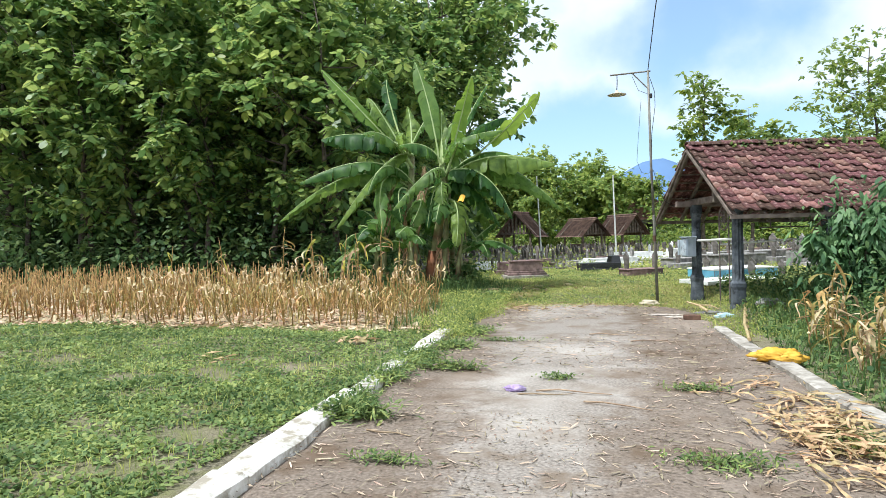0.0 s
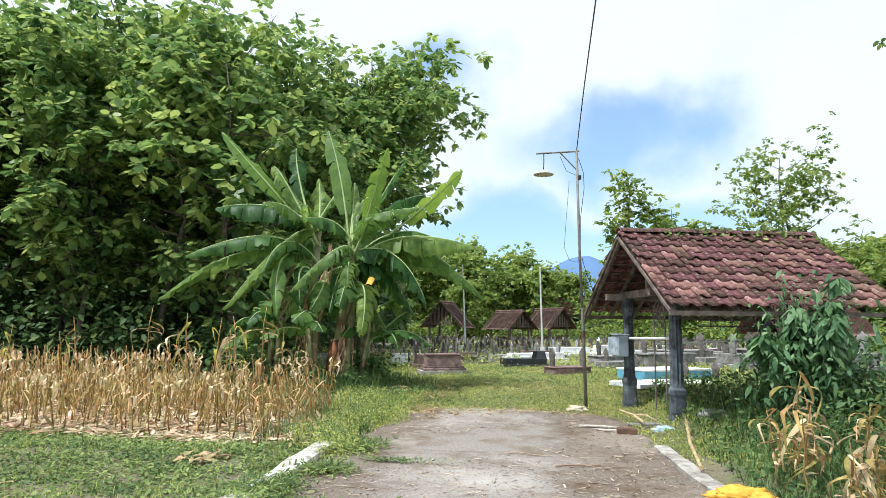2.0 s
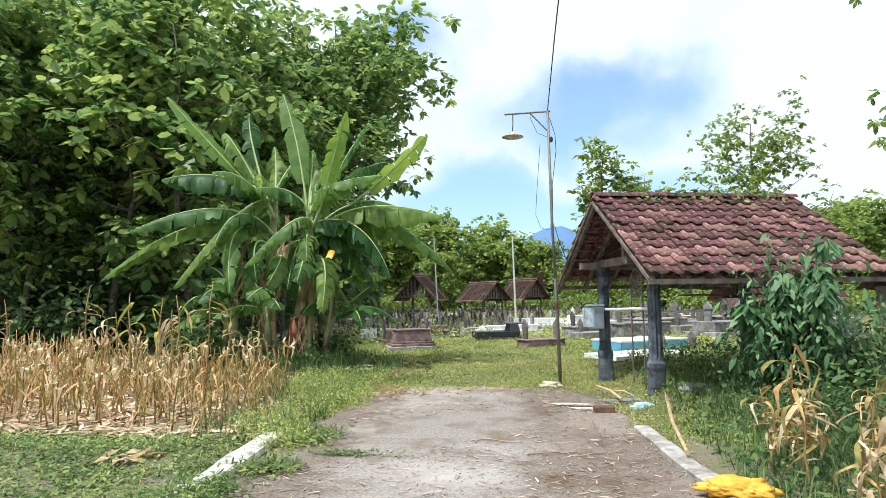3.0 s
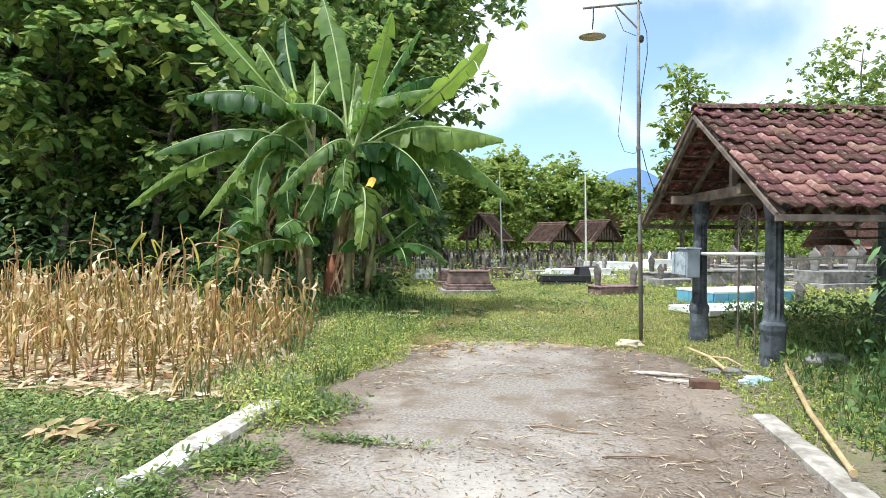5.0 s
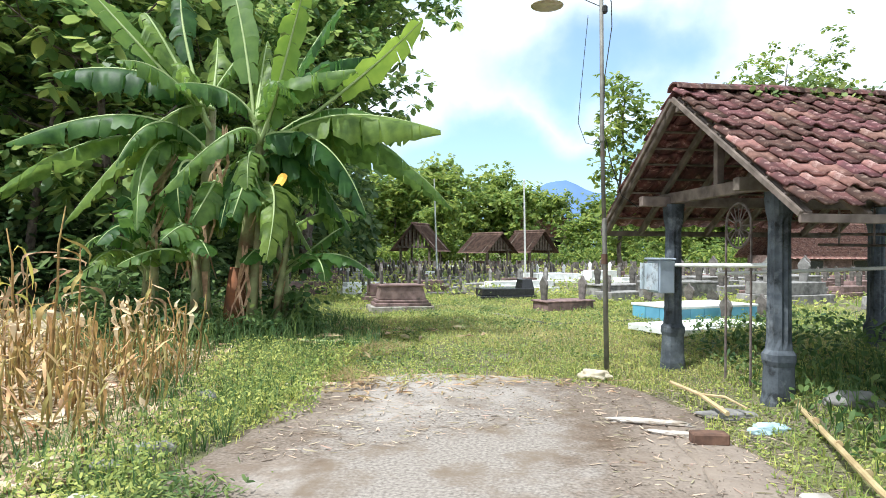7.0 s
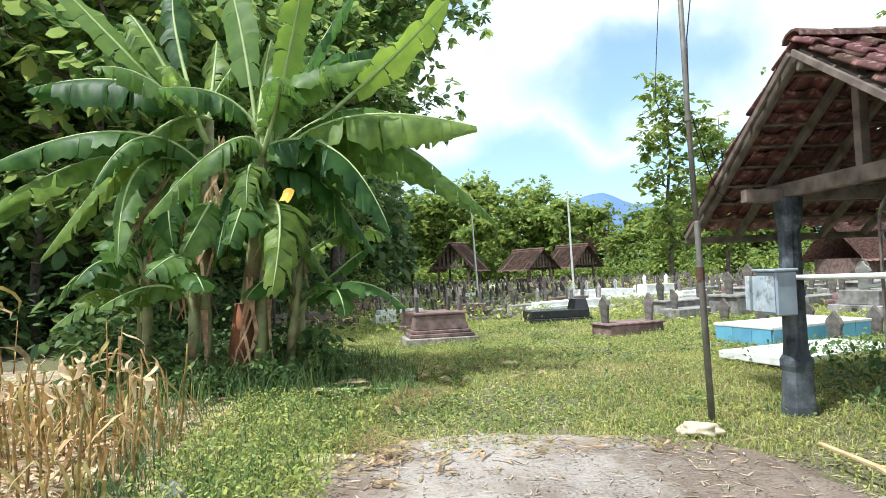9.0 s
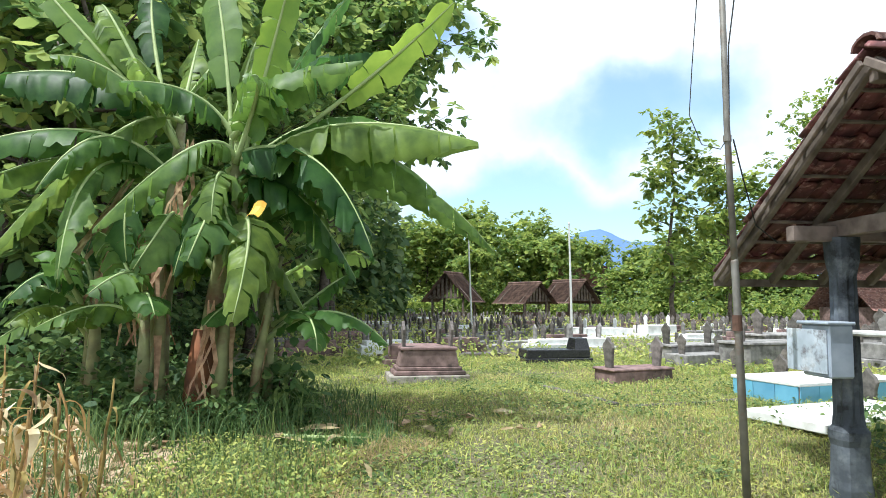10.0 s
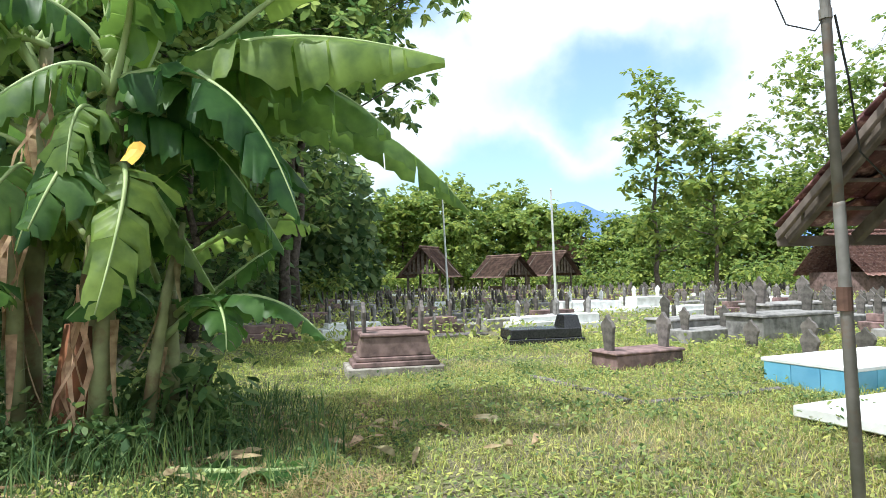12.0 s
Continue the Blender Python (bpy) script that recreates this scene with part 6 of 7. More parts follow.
def house(at, turn, w, d, eave, ridge, wall_mat, label, tile=None, overhang=0.5):
    ob = thing("house", label, "house", (*at, spot(*at) - 0.04), turn)
    part("wall", box(bmesh.new(), (-w / 2, -d / 2, 0), (w / 2, d / 2, eave)), wall_mat, ob)
    for s in (-1, 1):
        verts, faces = [], []
        rows_, cols = 12, int(w / 0.06)
        for r in range(rows_):
            k0 = len(verts)
            for a, lift in ((r / rows_, 0.0), ((r + 1) / rows_ + 0.015, 0.04)):
                for c in range(cols + 1):
                    x = -(w / 2 + overhang) + (w + 2 * overhang) * c / cols
                    verts.append((x, s * (d / 2 + overhang) * a, ridge - (ridge - eave + 0.15) * a + lift + 0.02 * math.sin(c * 2 * math.pi / 4)))
            for c in range(cols):
                faces.append((k0 + c, k0 + c + 1, k0 + cols + 2 + c, k0 + cols + 1 + c))
                if r:
                    faces.append((k0 + c - cols - 1, k0 + c - cols, k0 + c + 1, k0 + c))
        part("roof_slope", fast_mesh("roof_slope", verts, faces, tile or M_TILE), M_TILE, ob)
    part("ridge_cap", rod([(-w / 2 - overhang, 0, ridge + 0.03), (w / 2 + overhang, 0, ridge + 0.03)], 0.10, 6), M_TILE, ob)
    for x in (-w * 0.25, w * 0.25):
        win = part("window", box(bmesh.new(), (x - 0.45, -d / 2 - 0.04, eave * 0.4), (x + 0.45, -d / 2 + 0.01, eave * 0.85), 0.01), M_BEAM, ob)
        part("pane", box(bmesh.new(), (x - 0.38, -d / 2 - 0.05, eave * 0.44), (x + 0.38, -d / 2 - 0.035, eave * 0.81)), M_BLACK, win)
    return ob


house((15.2, 29.5), 14, 4.6, 3.0, 1.6, 2.7, M_BEAM, "low shed with a dark weathered tile roof", M_TILED)
house((13.4, 43.0), 18, 5.0, 3.4, 1.25, 3.0, M_PINK, "low hut with a red tiled roof beyond the shelter", M_TILEN)
house((-0.2, 84.0), 10, 6, 5, 3.2, 5.3, M_CEM, "distant house with an orange tiled roof", M_TILEN)
sheet = thing("tarpaulin", "crumpled blue plastic sheet over a heap", "tarpaulin", (8.6, 19.2, spot(8.6, 19.2)))
bm = bmesh.new()
vs = [[bm.verts.new((x, y, max(0.0, 0.55 * math.exp(-(x * x + y * y * 2) / 0.9) + 0.08 * noise.noise((x * 3, y * 3, 1))))) for x in np.linspace(-1.3, 1.3, 16)] for y in np.linspace(-0.8, 0.8, 12)]
for a, b in zip(vs, vs[1:]):
    for i in range(15):
        bm.faces.new((a[i], a[i + 1], b[i + 1], b[i]))
part("sheet", bm, M_PLAST, sheet, smooth=True)

# ---- sapling in front of the shelter and the weeds round it ----
sap = thing("sapling", "young tree with drooping grey-green leaf whorls", "sapling", (2.98, 12.7, spot(2.98, 12.7) - 0.03))
rng = np.random.default_rng(33)
bm = bmesh.new()
ends = []
for i in range(9):
    w = 0.7 * i + float(rng.normal(0, 0.2))
    r = float(rng.uniform(0.15, 0.75))
    h = float(rng.uniform(1.2, 2.15))
    e = Vector((math.cos(w) * r, math.sin(w) * r * 0.7, h))
    part("stem", rod([(0.03 * math.cos(w), 0.03 * math.sin(w), 0), e * 0.55 + Vector((0, 0, 0.15)), e], [0.025, 0.016, 0.008], 5), M_BARK, sap)
    ends += [e, e * 0.8 + Vector((0, 0, 0.05))]
base, axis, L = [], [], []
for e in ends:
    for k in range(40):
        w = k * 2.4
        base.append(e + Vector((0.05 * math.cos(w), 0.05 * math.sin(w), float(rng.uniform(-0.12, 0.08)))))
        axis.append((math.cos(w), math.sin(w), float(rng.uniform(-1.1, 0.1))))
        L.append(float(rng.uniform(0.12, 0.23)))
n = 2800
mound = rng.normal(0, 1, (n, 3)) * np.array([0.36, 0.32, 0.45]) + np.array([0, 0, 0.85])
mound[:, 2] = np.abs(mound[:, 2])
base = np.concatenate([np.array(base), mound])
axis = np.concatenate([np.array(axis), rng.normal(0, 1, (n, 3)) - np.array([0, 0, 0.5])])
L = np.concatenate([np.array(L), rng.uniform(0.06, 0.15, n)])
v, f = leaf_cloud(base, axis, L, L * 0.42, 0.55, 0.12, 4)
part("foliage", fast_mesh("foliage", v, f, M_SAP), M_SAP, sap)

w1 = shrub(61, 1400, 0.9, 0.95, 0.10, M_RANK, (3.6, 10.6), "dense green weeds beside the path", "weeds beside the path", "weed_bush")
for k, (x, y, s) in enumerate([(4.9, 11.4, 1.2), (5.8, 12.6, 1.2), (4.4, 9.4, 0.9), (5.6, 10.0, 1.0), (6.8, 11.3, 1.1), (4.2, 12.9, 1.1), (7.6, 12.8, 1.2), (6.4, 9.0, 0.9), (8.2, 10.4, 1.0), (5.3, 14.0, 1.0), (7.0, 14.6, 1.2), (8.8, 14.6, 1.2), (9.5, 12.4, 1.1), (3.9, 8.0, 0.75), (5.2, 7.8, 0.8), (6.7, 16.8, 1.0), (8.8, 17.0, 1.1),
                               (10.5, 16.0, 1.3), (11.8, 13.8, 1.4), (3.4, 13.6, 0.8), (10.5, 10.5, 1.2), (2.9, 11.6, 0.6), (4.6, 6.6, 0.6), (9.5, 19.5, 1.3), (11.5, 18.5, 1.4), (2.35, 11.2, 0.45)]):
    c = copy_thing(w1, pose(x, y, spot(x, y) - 0.03, 0, 0, 63.0 * k))
    c.scale = (s, s, s)


def scatter(n, x0, x1, y0, y1, keep, seed):
    r = np.random.default_rng(seed)
    x, y = r.uniform(x0, x1, n), r.uniform(y0, y1, n)
    k = keep(x, y)
    x, y = x[k], y[k]
    return np.stack([x, y, lie(x, y)], 1), r


def patchy(x, y, s=1.0, o=0.0):
    return np.sin(x * 1.3 * s + 1.7 * np.sin(y * 0.8 * s + o)) + np.sin(y * 1.7 * s - 1.1 * np.sin(x * 0.9 * s + o))


def speck(x, y):
    """An even scatter between 0 and 1, with no pattern."""
    return np.modf(np.abs(np.sin(x * 127.1 + y * 311.7) * 43758.5))[0]


def road_side(x, y):
    return (x < -3.22) | (x > 1.42 - 0.115 * (y - 6.7)) | ((y > 10.7) & (x < -2.97 + 0.18 * np.sin(3.7 * y) + 0.10 * np.sin(9.1 * y))) | ((y > 11.4) & (x > 0.72 + 0.12 * np.sin(4.3 * y))) | (y > 14.62 - 0.24 * np.abs(x + 1.15) ** 1.6 + 0.20 * np.sin(4.1 * x) + 0.16 * np.sin(9.7 * x + 1.0) + 0.3 * (speck(x, y) - 0.5))


# the lawn: low broad-leaved weeds, thin in places
for zone, (n, x0, x1, y0, y1, lo, hi) in enumerate([(74000, -8.6, -3.2, 2.6, 7.2, 0.034, 0.085), (46000, -13, -3.2, 7.2, 10.8, 0.035, 0.085), (12000, -13, -8.6, 3.5, 7.2, 0.03, 0.075)]):
    b, r = scatter(n, x0, x1, y0, y1, lambda x, y: (0.7 * patchy(x, y, 1.4) + 0.9 * patchy(x, y, 4.1, 1.3) > -2.2 + 3.2 * speck(x, y)) | (y > 9.7), 1 + 60 * zone)
    b[:, 2] += 0.008 + 0.028 * r.random(len(b))
    v, f = leaf_cloud(b, r.normal(0, 1, b.shape) * np.array([1, 1, 0.45]) + np.array([0, 0, 0.35]), r.uniform(lo, hi, len(b)), r.uniform(lo, hi, len(b)) * 0.42, 0.3, 0.1, 11 + zone)
    stuff("lawn", fast_mesh("lawn", v, f, M_WEED), "low green weeds of a trampled lawn", "grass")
for seed, (n, x0, x1, y0, y1) in enumerate([(46000, -24, -3.2, -7, 10.8), (34000, 1.9, 16, -7, 5)]):
    b, r = scatter(n, x0, x1, y0, y1, lambda x, y: ((x < -8) | (y < 3.2) | (x > 0)) & (patchy(x, y, 1.2) > -2.2 + 2.4 * speck(x, y)), 400 + seed)
    b[:, 2] += 0.01 + 0.05 * r.random(len(b))
    v, f = leaf_cloud(b, r.normal(0, 1, b.shape) * np.array([1, 1, 0.45]) + np.array([0, 0, 0.35]), r.uniform(0.06, 0.14, len(b)), r.uniform(0.03, 0.06, len(b)), 0.3, 0.1, 402 + seed)
    stuff("rough_lawn", fast_mesh("rough_lawn", v, f, M_WEED), "rough green weeds on the open ground", "grass")
b, r = scatter(26000, -16, -3.2, 0.5, 10.9, lambda x, y: patchy(x, y, 1.1, 2.0) > -1.6 + 2.4 * speck(x, y), 2)
v, f = blades(b, r.normal(0, 0.45, b.shape) * np.array([1, 1, 0]), r.uniform(0.04, 0.12, len(b)), r.uniform(0.004, 0.009, len(b)))
stuff("lawn_grass", fast_mesh("lawn_grass", v, f, M_GRASS), "short green grass among the weeds", "grass")
# the clearing before the graves
clear = lambda x, y: road_side(x, y) & (patchy(x, y, 0.8, 1.0) > -2.3 + 2.2 * speck(x, y))
b, r = scatter(125000, -7.5, 5.0, 10.7, 25.5, lambda x, y: clear(x, y) & (np.hypot(x + 5.3, y - 16.4) > 2.0 + 0.5 * speck(x, y)) & ~((x < -3.6 - np.maximum(0, y - 12.2) * 0.33) & (y < 16)), 3)
b[:, 2] += 0.01 + 0.04 * r.random(len(b))
v, f = leaf_cloud(b, r.normal(0, 1, b.shape) * np.array([1, 1, 0.5]) + np.array([0, 0, 0.4]), r.uniform(0.025, 0.068, len(b)), r.uniform(0.011, 0.026, len(b)), 0.35, 0.1, 12)
stuff("clearing_weeds", fast_mesh("clearing_weeds", v, f, M_GRASS), "bright low green weeds before the graves", "grass")
b, r = scatter(52000, -7.5, 6.0, 10.7, 26, lambda x, y: clear(x, y) & ~((x < -3.6 - np.maximum(0, y - 12.2) * 0.33) & (y < 16)), 4)
v, f = blades(b, r.normal(0, 0.5, b.shape) * np.array([1, 1, 0]), r.uniform(0.04, 0.13, len(b)), r.uniform(0.005, 0.011, len(b)))
stuff("clearing_grass", fast_mesh("clearing_grass", v, f, M_GRASS), "uneven green grass before the graves", "grass")
r = np.random.default_rng(301)
pc = np.stack([r.uniform(-4.2, 4.6, 95), r.uniform(14.9, 23.5, 95)], 1)
pc = pc[road_side(pc[:, 0], pc[:, 1])]
pick = r.integers(0, len(pc), 14000)
at_ = pc[pick] + r.normal(0, 1, (14000, 2)) * (0.12 + 0.28 * speck(pc[pick, 0], pc[pick, 1]))[:, None]
at_ = at_[road_side(at_[:, 0], at_[:, 1])]
b = np.stack([at_[:, 0], at_[:, 1], lie(at_[:, 0], at_[:, 1]) + 0.01 + 0.13 * r.random(len(at_)) ** 1.5], 1)
v, f = leaf_cloud(b, r.normal(0, 1, b.shape) * np.array([1, 1, 0.5]) + np.array([0, 0, 0.35]), r.uniform(0.03, 0.08, len(b)), r.uniform(0.014, 0.035, len(b)), 0.35, 0.1, 302)
stuff("weed_patches", fast_mesh("weed_patches", v, f, M_WEED), "darker broad-leaved weeds in patches over the clearing", "weeds")
b, r = scatter(16000, -5, 5.0, 14.5, 26, lambda x, y: road_side(x, y) & (patchy(x, y, 0.7, 3.0) > -0.2), 5)
v, f = blades(b, r.normal(0, 0.8, b.shape) * np.array([1, 1, 0]), r.uniform(0.04, 0.12, len(b)), r.uniform(0.004, 0.009, len(b)))
stuff("dry_grass", fast_mesh("dry_grass", v, f, M_DRYG), "dry straw-coloured grass in patches", "grass")
b, r = scatter(70000, -3.8, 4.0, 14.4, 21.5, lambda x, y: road_side(x, y) & (patchy(x, y, 0.9, 2.0) > -0.9), 81)
v, f = blades(b, r.normal(0, 0.9, b.shape) * np.array([1, 1, 0]), r.uniform(0.025, 0.075, len(b)), r.uniform(0.004, 0.009, len(b)))
stuff("short_grass", fast_mesh("short_grass", v, f, M_TURF), "short worn yellow-green grass of the clearing", "grass")
b, r = scatter(9000, -5.6, -2.5, 13.3, 16.4, lambda x, y: (x < -2.8 - 0.3 * np.sin(3 * y)) & (x > -3.7 - np.maximum(0, y - 12.2) * 0.5) & (patchy(x, y, 1.6) > -0.7), 82)
b[:, 2] += 0.05 * r.random(len(b))
v, f = blades(b, r.normal(0, 3.0, b.shape) * np.array([1, 1, 0]), r.uniform(0.03, 0.08, len(b)), r.uniform(0.005, 0.010, len(b)))
stuff("cut_grass", fast_mesh("cut_grass", v, f, M_DRYG), "cut dry grass lying before the bananas", "grass")
b, r = scatter(70000, -14, 14, 21.8, 58, lambda x, y: patchy(x, y, 0.6, 1.0) > -1.6 + 2.2 * speck(x, y), 6)
b[:, 2] += 0.02 + (0.40 - 0.24 * step((b[:, 0] + 2.5) / 2.0) * (b[:, 1] < 38)) * r.random(len(b)) ** 1.5
v, f = leaf_cloud(b, r.normal(0, 1, b.shape) + np.array([0, 0, 0.3]), r.uniform(0.06, 0.18, len(b)), r.uniform(0.03, 0.075, len(b)), 0.35, 0.1, 13)
stuff("grave_weeds", fast_mesh("grave_weeds", v, f, M_GRASS), "yellow-green weeds between the graves", "weeds")
# long grass round the bananas and along the field's edge, and the rank weeds beside the path
b, r = scatter(15000, -8.0, -2.9, 10.6, 18.8, lambda x, y: ((np.hypot(x + 5.3, (y - 16.6)) < 2.3)) | ((x > -4.3 - np.maximum(0, y - 12.2) * 0.33) & (x < -3.05 - np.maximum(0, y - 14) * 0.1) & (y < 16)), 7)
v, f = blades(b, r.normal(0, 0.55, b.shape) * np.array([1, 1, 0]), r.uniform(0.08, 0.34, len(b)) * (1 + 0.8 * (np.hypot(b[:, 0] + 5.2, b[:, 1] - 16.5) < 1.3)), r.uniform(0.006, 0.013, len(b)))
stuff("long_grass", fast_mesh("long_grass", v, f, M_RANK), "long green grass round the banana clump", "grass")
b, r = scatter(26000, 1.35, 12, 3.5, 14.5, lambda x, y: x > 1.5 - 0.115 * (y - 6.7), 8)
v, f = blades(b, r.normal(0, 0.5, b.shape) * np.array([1, 1, 0]), r.uniform(0.12, 0.55, len(b)) * np.minimum(1, 0.35 + (b[:, 0] - 1.2) * 0.5), r.uniform(0.006, 0.014, len(b)))
stuff("rank_grass", fast_mesh("rank_grass", v, f, M_RANK), "rank green grass beside the path", "grass")
b, r = scatter(30000, 1.35, 12, 3.5, 18, lambda x, y: x > 1.45 - 0.115 * (y - 6.7), 9)
b[:, 2] += r.random(len(b)) * 0.4 * np.minimum(1, 0.2 + (b[:, 0] - 1.2) * 0.5)
v, f = leaf_cloud(b, r.normal(0, 1, b.shape) + np.array([0, 0, 0.3]), r.uniform(0.05, 0.13, len(b)), r.uniform(0.025, 0.06, len(b)), 0.35, 0.1, 14)
stuff("rank_weeds", fast_mesh("rank_weeds", v, f, M_RANK), "tangled green weeds beside the path", "weeds")

b, r = scatter(24000, -4.6, -2.6, 9.5, 15.6, lambda x, y: (x < -2.95 - 0.25 * np.sin(y * 2.3) * (y < 13.5)) & (x > -3.75 - np.maximum(0, y - 12.2) * 0.33) & (y > 10.4 - (x + 3.6) * 0.8), 21)
b[:, 2] += r.random(len(b)) ** 1.4 * 0.26
v, f = leaf_cloud(b, r.normal(0, 1, b.shape) + np.array([0, 0, 0.5]), r.uniform(0.022, 0.058, len(b)), r.uniform(0.010, 0.025, len(b)), 0.35, 0.1, 22)
stuff("bank_weeds", fast_mesh("bank_weeds", v, f, M_GRASS), "lush green weeds between the corn and the path", "weeds")

for k, (x, y, h, n) in enumerate([(4.5, 12.4, 1.15, 420), (3.9, 11.5, 0.95, 300), (5.3, 11.6, 1.05, 340), (3.3, 9.9, 0.8, 240), (4.9, 10.2, 0.9, 260), (5.9, 12.9, 1.1, 300)]):
    r = np.random.default_rng(320 + k)
    b = np.stack([r.normal(0, 0.16, n), r.normal(0, 0.16, n), np.zeros(n)], 1)
    clump = thing("grass_clump", "clump of long arching green grass among the weeds", "grass", (x, y, spot(x, y)), 0, "long grass beside the path")
    v, f = blades(b, r.normal(0, 0.42, b.shape) * np.array([1, 1, 0]), r.uniform(0.5, 1.0, n) * h, r.uniform(0.012, 0.026, n))
    part("tuft", fast_mesh("tuft", v, f, M_RANK), M_RANK, clump)

# tufts in the cracks of the path
tuft_label = "small green tuft growing on the concrete path"
rng = np.random.default_rng(44)
for k, (x, y, w, d) in enumerate([(-2.45, 7.9, 0.42, 0.14), (-2.66, 5.87, 0.36, 0.16), (0.15, 5.3, 0.36, 0.16), (0.15, 7.3, 0.30, 0.08), (-2.75, 9.3, 0.3, 0.3), (-2.2, 9.9, 0.45, 0.07), (-1.15, 7.6, 0.18, 0.08), (-2.9, 8.5, 0.2, 0.35), (1.05, 5.9, 0.2, 0.35), (-2.8, 10.6, 0.35, 0.5), (-2.0, 4.9, 0.3, 0.05), (-2.95, 7.3, 0.30, 0.45), (-3.02, 8.3, 0.34, 0.5), (-2.85, 6.3, 0.2, 0.3)]):
    big = (1.9 if y < 6 else 1.55) if x < -2.4 else 1.15
    n = int(420 * big * (w * d / 0.06) ** 0.5)
    base = np.stack([rng.normal(0, w * 0.5, n), rng.normal(0, d * 0.5, n), 0.015 + 0.03 * big ** 2 * rng.random(n)], 1)
    tf = thing("grass_tuft", tuft_label, "grass", (x, y, 0.0), 0, "tufts on the path")
    v, f = leaf_cloud(base, rng.normal(0, 1, (n, 3)) * np.array([1, 1, 0.5]) + np.array([0, 0, 0.5]), rng.uniform(0.025, 0.07, n) * big, rng.uniform(0.006, 0.016, n) * big, 0.3, 0.1, k)
    part("leaves", fast_mesh("leaves", v, f, M_WEED), M_WEED, tf)

# ---- litter on and beside the path ----
br = thing("brick", "single dark red brick on the edge of the path", "brick", (0.54, 12.45, 0.0), 4)
part("body", box(bmesh.new(), (-0.135, -0.065, 0.0), (0.135, 0.065, 0.09), 0.012), M_BRICK, br)
bs = thing("bamboo_pole", "long dry bamboo pole lying along the kerb", "bamboo", (1.35, 12.1, 0.07))
part("pole", rod([(0.28, 2.3, 0.16), (0.12, 1.1, 0.06), (-0.18, -0.8, 0.03), (-0.34, -2.2, 0.02)], [0.020, 0.023, 0.022, 0.017], 8), M_BAMBOO, bs)
for k in range(9):
    t = k / 8
    p = Vector((0.28, 2.3, 0.16)).lerp(Vector((-0.34, -2.2, 0.02)), t) + Vector((0.0, 0, -0.035 * math.sin(math.pi * t)))
    part("node_ring", rod([p - Vector((-0.001, -0.008, 0)), p + Vector((-0.001, -0.008, 0))], 0.0255, 8), M_BAMBOO, bs)


def lump(name, label, category, at, size, mat, seed, flat=0.0, turn=0):
    """A small uneven body, folded or broken."""
    ob = thing(name, label, category, at, turn)
    bm = bmesh.new()
    bmesh.ops.create_icosphere(bm, subdivisions=4, radius=1.0)
    for v in bm.verts:
        c = v.co.normalized()
        k = 1 + 0.35 * noise.noise(c * 1.7 + Vector((seed, 0, 0))) + (0.16 + flat) * abs(noise.noise(c * 5 + Vector((seed, 3, 0)))) - flat * 0.45 * abs(noise.noise(c * 9 + Vector((seed, 1, 0))))
        v.co = Vector((c.x * size[0] * k, c.y * size[1] * k, max(-0.02, c.z * size[2] * k + size[2] * 0.6)))
    part("body", bm, mat, ob, smooth=True)
    return ob


lump("rock", "pale broken rock at the foot of the lamp pole", "rock", (-0.08, 14.95, spot(-0.08, 14.95)), (0.17, 0.12, 0.07), M_ROCK, 2)
sack = lump("sack", "empty yellow plastic sack crumpled on the kerb", "sack", (1.14, 8.82, 0.03), (0.23, 0.12, 0.075), M_SACK, 5, 0.45, turn=-14)
for x, y, sx, sy, turn, seed in ((0.18, 12.97, 0.30, 0.075, -6, 21), (0.34, 12.62, 0.20, 0.045, -14, 22)):
    lump("rag", "dirty white cloth rag trodden flat on the path", "litter", (x, y, 0.008), (sx, sy, 0.018), M_RAG, seed, 0.3, turn)
lump("plastic_bag", "torn pale blue plastic bag in the weeds", "litter", (1.10, 12.85, spot(1.10, 12.85)), (0.15, 0.06, 0.05), M_BAG, 23, 0.3, 10)
lump("flat_stone", "flat pale stone at the edge of the path", "rock", (-3.15, 14.0, spot(-3.15, 14.0)), (0.26, 0.12, 0.035), M_ROCK, 24, turn=12)
lump("rubble", "broken grey cement slab beside the corn", "rock", (-3.45, 11.55, spot(-3.45, 11.55)), (0.16, 0.07, 0.07), M_CEM, 25, turn=35)
lump("rubble", "broken grey cement slab beside the corn", "rock", (-3.55, 11.2, spot(-3.55, 11.2)), (0.13, 0.06, 0.05), M_CEM, 26, turn=20)
forked = thing("bamboo_stick", "pale forked bamboo stick lying in the weeds", "bamboo", (0.74, 13.6, 0.07))
part("pole", rod([(-0.14, 0.55, 0.06), (0.02, 0.05, 0.05), (0.10, -0.55, 0.02)], [0.016, 0.019, 0.021], 7), M_BAMBOO, forked)
part("fork", rod([(0.02, 0.05, 0.05), (0.20, -0.12, 0.07), (0.30, -0.42, 0.04)], [0.014, 0.011, 0.008], 6), M_BAMBOO, forked)
border = thing("stone_border", "low mossy stone border sunk in the grass", "stone border")
for a, c in (((-1.62, 20.2), (-1.1, 19.4)), ((-1.05, 19.3), (-0.6, 18.72)), ((-0.5, 18.7), (0.3, 19.05)), ((0.38, 19.1), (1.1, 19.42))):
    pts = [(a[0] + (c[0] - a[0]) * q / 7, a[1] + (c[1] - a[1]) * q / 7) for q in range(8)]
    bm = kerb_run(bmesh.new(), pts, 0.10, 0.055, a[0] * 3)
    for vert in bm.verts:
        vert.co.z += spot(vert.co.x, vert.co.y)
    bmesh.ops.recalc_face_normals(bm, faces=bm.faces[:])
    part("edging_stone", bm, M_DARKST, border)
z = spot(-3.6, 16.5)
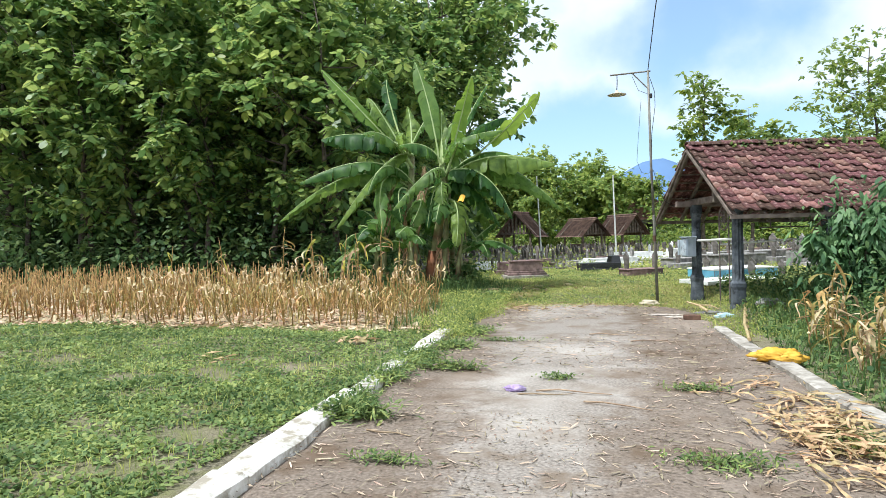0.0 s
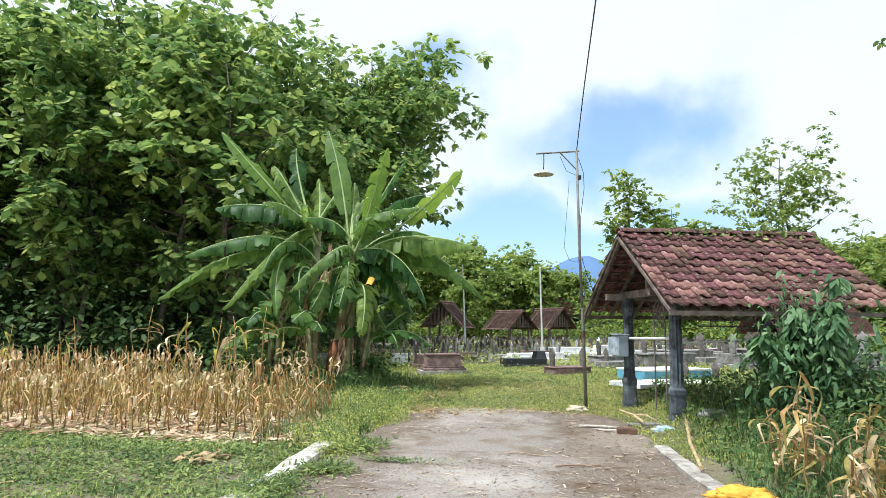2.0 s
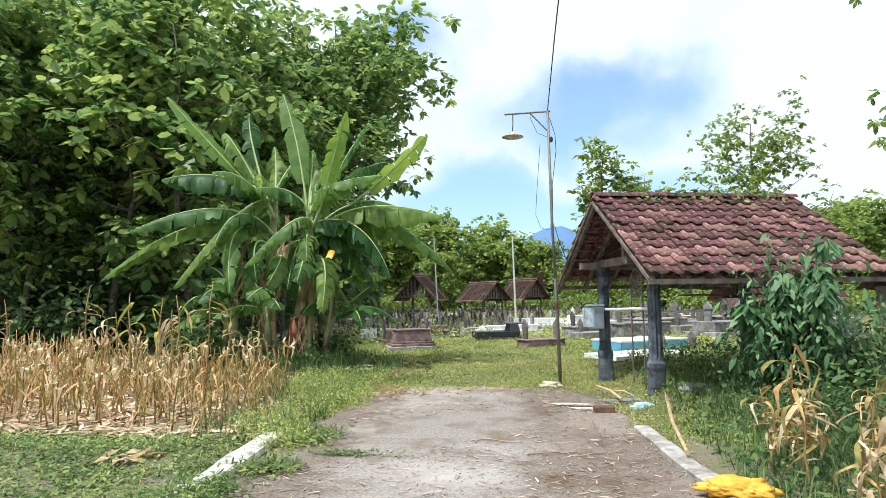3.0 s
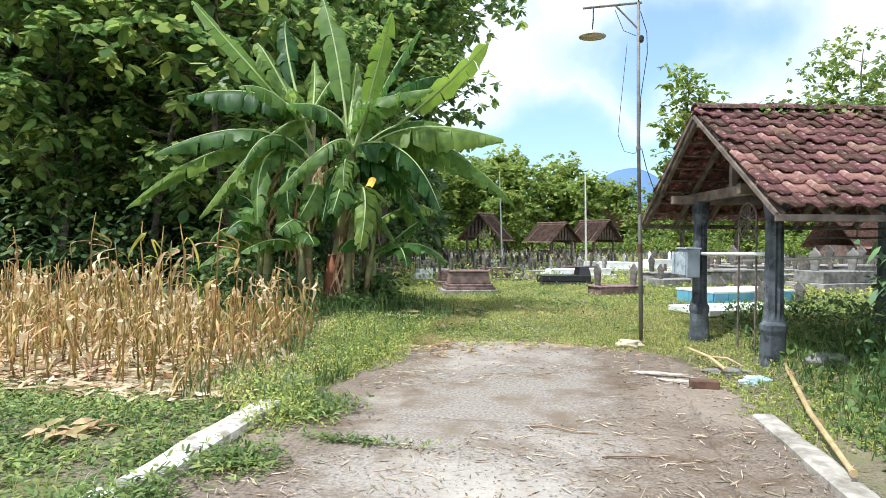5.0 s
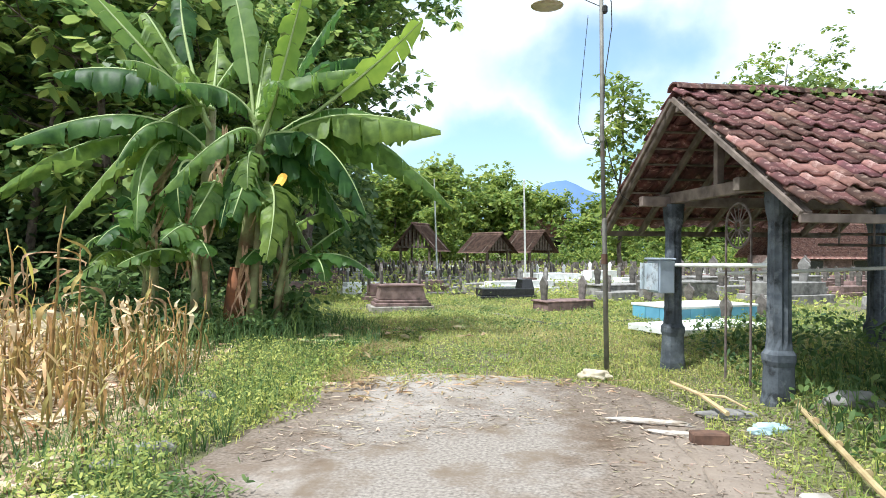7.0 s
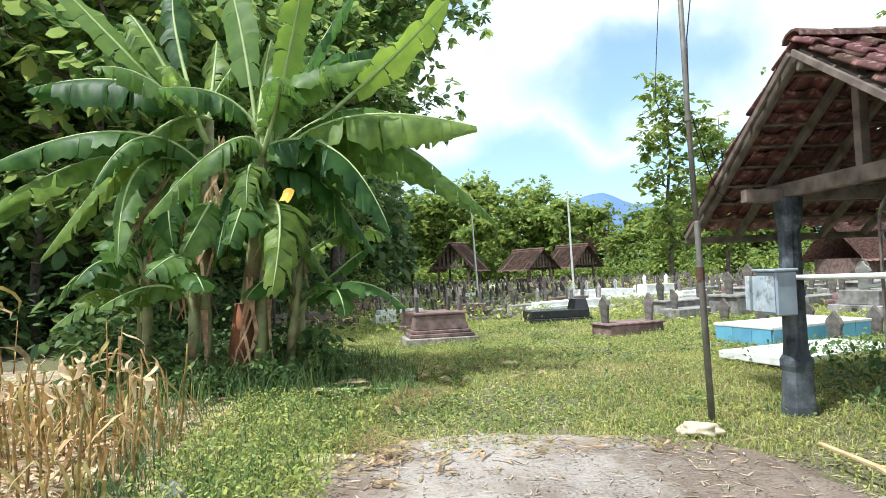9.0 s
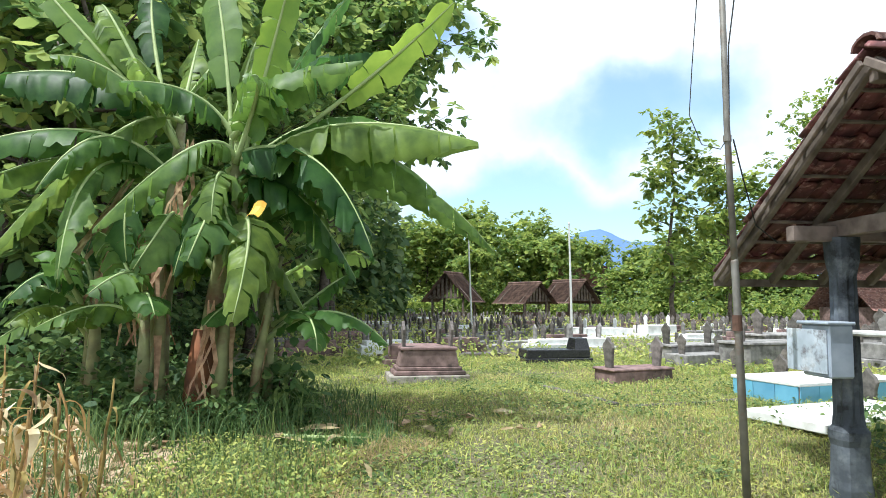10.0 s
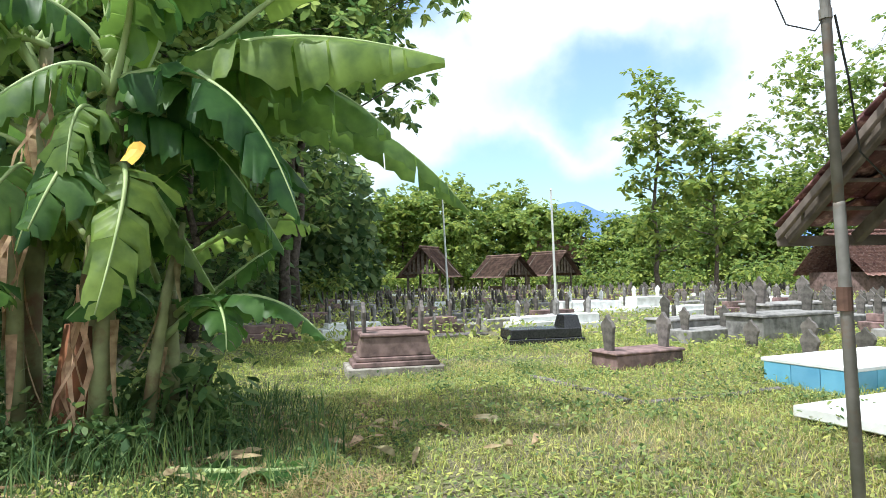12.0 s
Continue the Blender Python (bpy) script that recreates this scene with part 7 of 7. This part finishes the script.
fallen = thing("fallen_leaf", "large green banana leaf fallen on the grass", "banana leaf")
banana_leaf(fallen, (-4.10, 16.20, z + 0.07), (-3.15, 16.50, z + 0.04), 0.05, 0.50, M_BAN, 4, 0.7, 0.10, 0.0, bare=0.1)
lump("wrapper", "crumpled purple plastic wrapper on the path", "litter", (-1.50, 7.02, 0.01), (0.09, 0.06, 0.028), M_PURPLE, 8, 0.5)
lump("paper", "scrap of pale paper lying in the grass", "litter", (-1.98, 17.8, spot(-1.98, 17.8) + 0.02), (0.11, 0.08, 0.03), M_HUSK, 9)
lump("rubble", "lump of cement rubble beside a post", "rock", (1.85, 13.1, spot(1.85, 13.1)), (0.22, 0.14, 0.08), M_CEM, 12)
lump("rubble", "pale lump of cement rubble beside the path", "rock", (0.95, 13.35, spot(0.95, 13.35)), (0.26, 0.12, 0.05), M_CEM, 13)
lump("rubble", "grey stone at the corner of the corn field", "rock", (-3.75, 12.9, spot(-3.75, 12.9)), (0.10, 0.08, 0.08), M_CEM, 15)


def straw(name, label, at, n, rx, ry, lo, hi, mat, seed, wide=0.022, group="", deep=0.02):
    """A heap of dry corn leaves: long curled strips thrown over one another."""
    r = np.random.default_rng(seed)
    ob = thing(name, label, "straw", at, 0, group)
    shapes = []
    for k in range(6):
        verts, faces = [], []
        bend = float(r.normal(0, 1.5))
        p = Vector((0, 0, 0))
        lift = float(r.uniform(0.2, 1.8))
        for q in range(7):
            t = q / 6
            d = Vector((math.cos(bend * t), math.sin(bend * t), 0))
            side = Vector((-d.y, d.x, 0.5 * math.sin(5 * t + k))) * wide * math.sin(math.pi * (0.1 + 0.85 * t))
            z = Vector((0, 0, 0.018 * math.sin(math.pi * t) * lift))
            verts += [tuple(p - side + z), tuple(p + side + z)]
            p = p + d * (0.4 / 6)
        faces = [(2 * q, 2 * q + 1, 2 * q + 3, 2 * q + 2) for q in range(6)]
        shapes.append(fast_mesh("dry_leaf", verts, faces, mat, True))
    for _ in range(n):
        o = new("dry_leaf", shapes[int(r.integers(0, 6))])
        o.parent = ob
        k = float(r.uniform(lo, hi)) / 0.4
        o.matrix_basis = pose(float(r.normal(0, rx)), float(r.normal(0, ry)), float(r.uniform(0.003, deep)), float(r.normal(0, 7)), float(r.normal(0, 2)), float(r.uniform(-110, 110))) @ Matrix.Diagonal((k, float(r.uniform(0.6, 1.3)), 1, 1))
    return ob


straw("straw_heap", "heap of dry yellow corn leaves on the path", (0.86, 6.0, 0.004), 300, 0.20, 0.50, 0.12, 0.40, M_STRAW, 1, 0.013, deep=0.07)
straw("straw_heap", "heap of dry yellow corn leaves on the path", (0.72, 7.4, 0.004), 46, 0.34, 0.3, 0.15, 0.42, M_STRAW, 2, 0.012)
straw("straw_heap", "pale corn husks thrown on the grass", (-4.25, 9.6, spot(-4.25, 9.6) + 0.03), 15, 0.14, 0.09, 0.15, 0.35, M_STRAW, 3, 0.03)
straw("straw_heap", "pale corn husks thrown on the grass", (-5.4, 7.8, spot(-5.4, 7.8) + 0.03), 8, 0.25, 0.12, 0.1, 0.3, M_STRAW, 4, 0.016)
straw("straw_heap", "dry leaves at the end of the path", (-2.5, 13.9, 0.012), 75, 0.5, 0.22, 0.05, 0.24, M_DEAD, 5, 0.016)
straw("straw_heap", "dry leaves at the end of the path", (-1.1, 14.45, 0.02), 80, 0.8, 0.16, 0.05, 0.20, M_DEAD, 6, 0.011)
straw("straw_heap", "fallen dry banana leaves in the grass", (-3.2, 17.6, spot(-3.2, 17.6) + 0.03), 60, 0.85, 0.9, 0.14, 0.5, M_DEAD, 7, 0.034)
for zone, (n, lo, hi, thin, mat, label) in enumerate([(7000, 0.03, 0.13, 0.09, M_CHAFF, "thin scattered straw on the concrete"), (14000, 0.008, 0.028, 0.4, M_CRUMB, "dark crumbs of soil and leaf on the concrete")]):
    r = np.random.default_rng(71 + zone)
    px, py = r.uniform(-2.8, 1.1, n), r.uniform(2.2, 14.4, n)
    k = (patchy(px, py, 0.9, 1.0) > -0.6) | (px > -0.3)
    px, py = px[k], py[k]
    base = np.stack([px, py, 0.012 + 0.008 * r.random(len(px))], 1)
    ax = r.normal(0, 1, base.shape) * np.array([1.0, 0.8, 0.05])
    L = r.uniform(lo, hi, len(px))
    v, f = leaf_cloud(base, ax, L, L * thin * r.uniform(0.6, 1.4, len(px)), 0.0, 0.12, 15 + zone)
    stuff(("chaff", "crumbs")[zone], fast_mesh("chaff", v, f, mat), label, ("straw", "soil")[zone])
for k, (x, y, l, turn) in enumerate([(-0.75, 10.6, 0.55, -4), (-0.95, 7.0, 0.7, -3), (-0.55, 6.6, 0.6, -18), (-1.2, 6.9, 0.5, 8), (-2.2, 5.5, 0.4, -10), (-0.2, 10.1, 0.5, 12)]):
    tw = thing("twig", "thin dry stick lying on the path", "stick", (x, y, 0.014), turn, "sticks")
    part("stick", rod([(-l / 2, 0, 0), (-l / 5, 0.05 * math.sin(k + 1), 0.012), (l / 6, -0.03 * math.cos(2 * k), 0.004), (l / 2, 0.04 * math.sin(3 * k), 0.0)], [0.008, 0.008, 0.006, 0.004], 5), M_TWIG, tw)
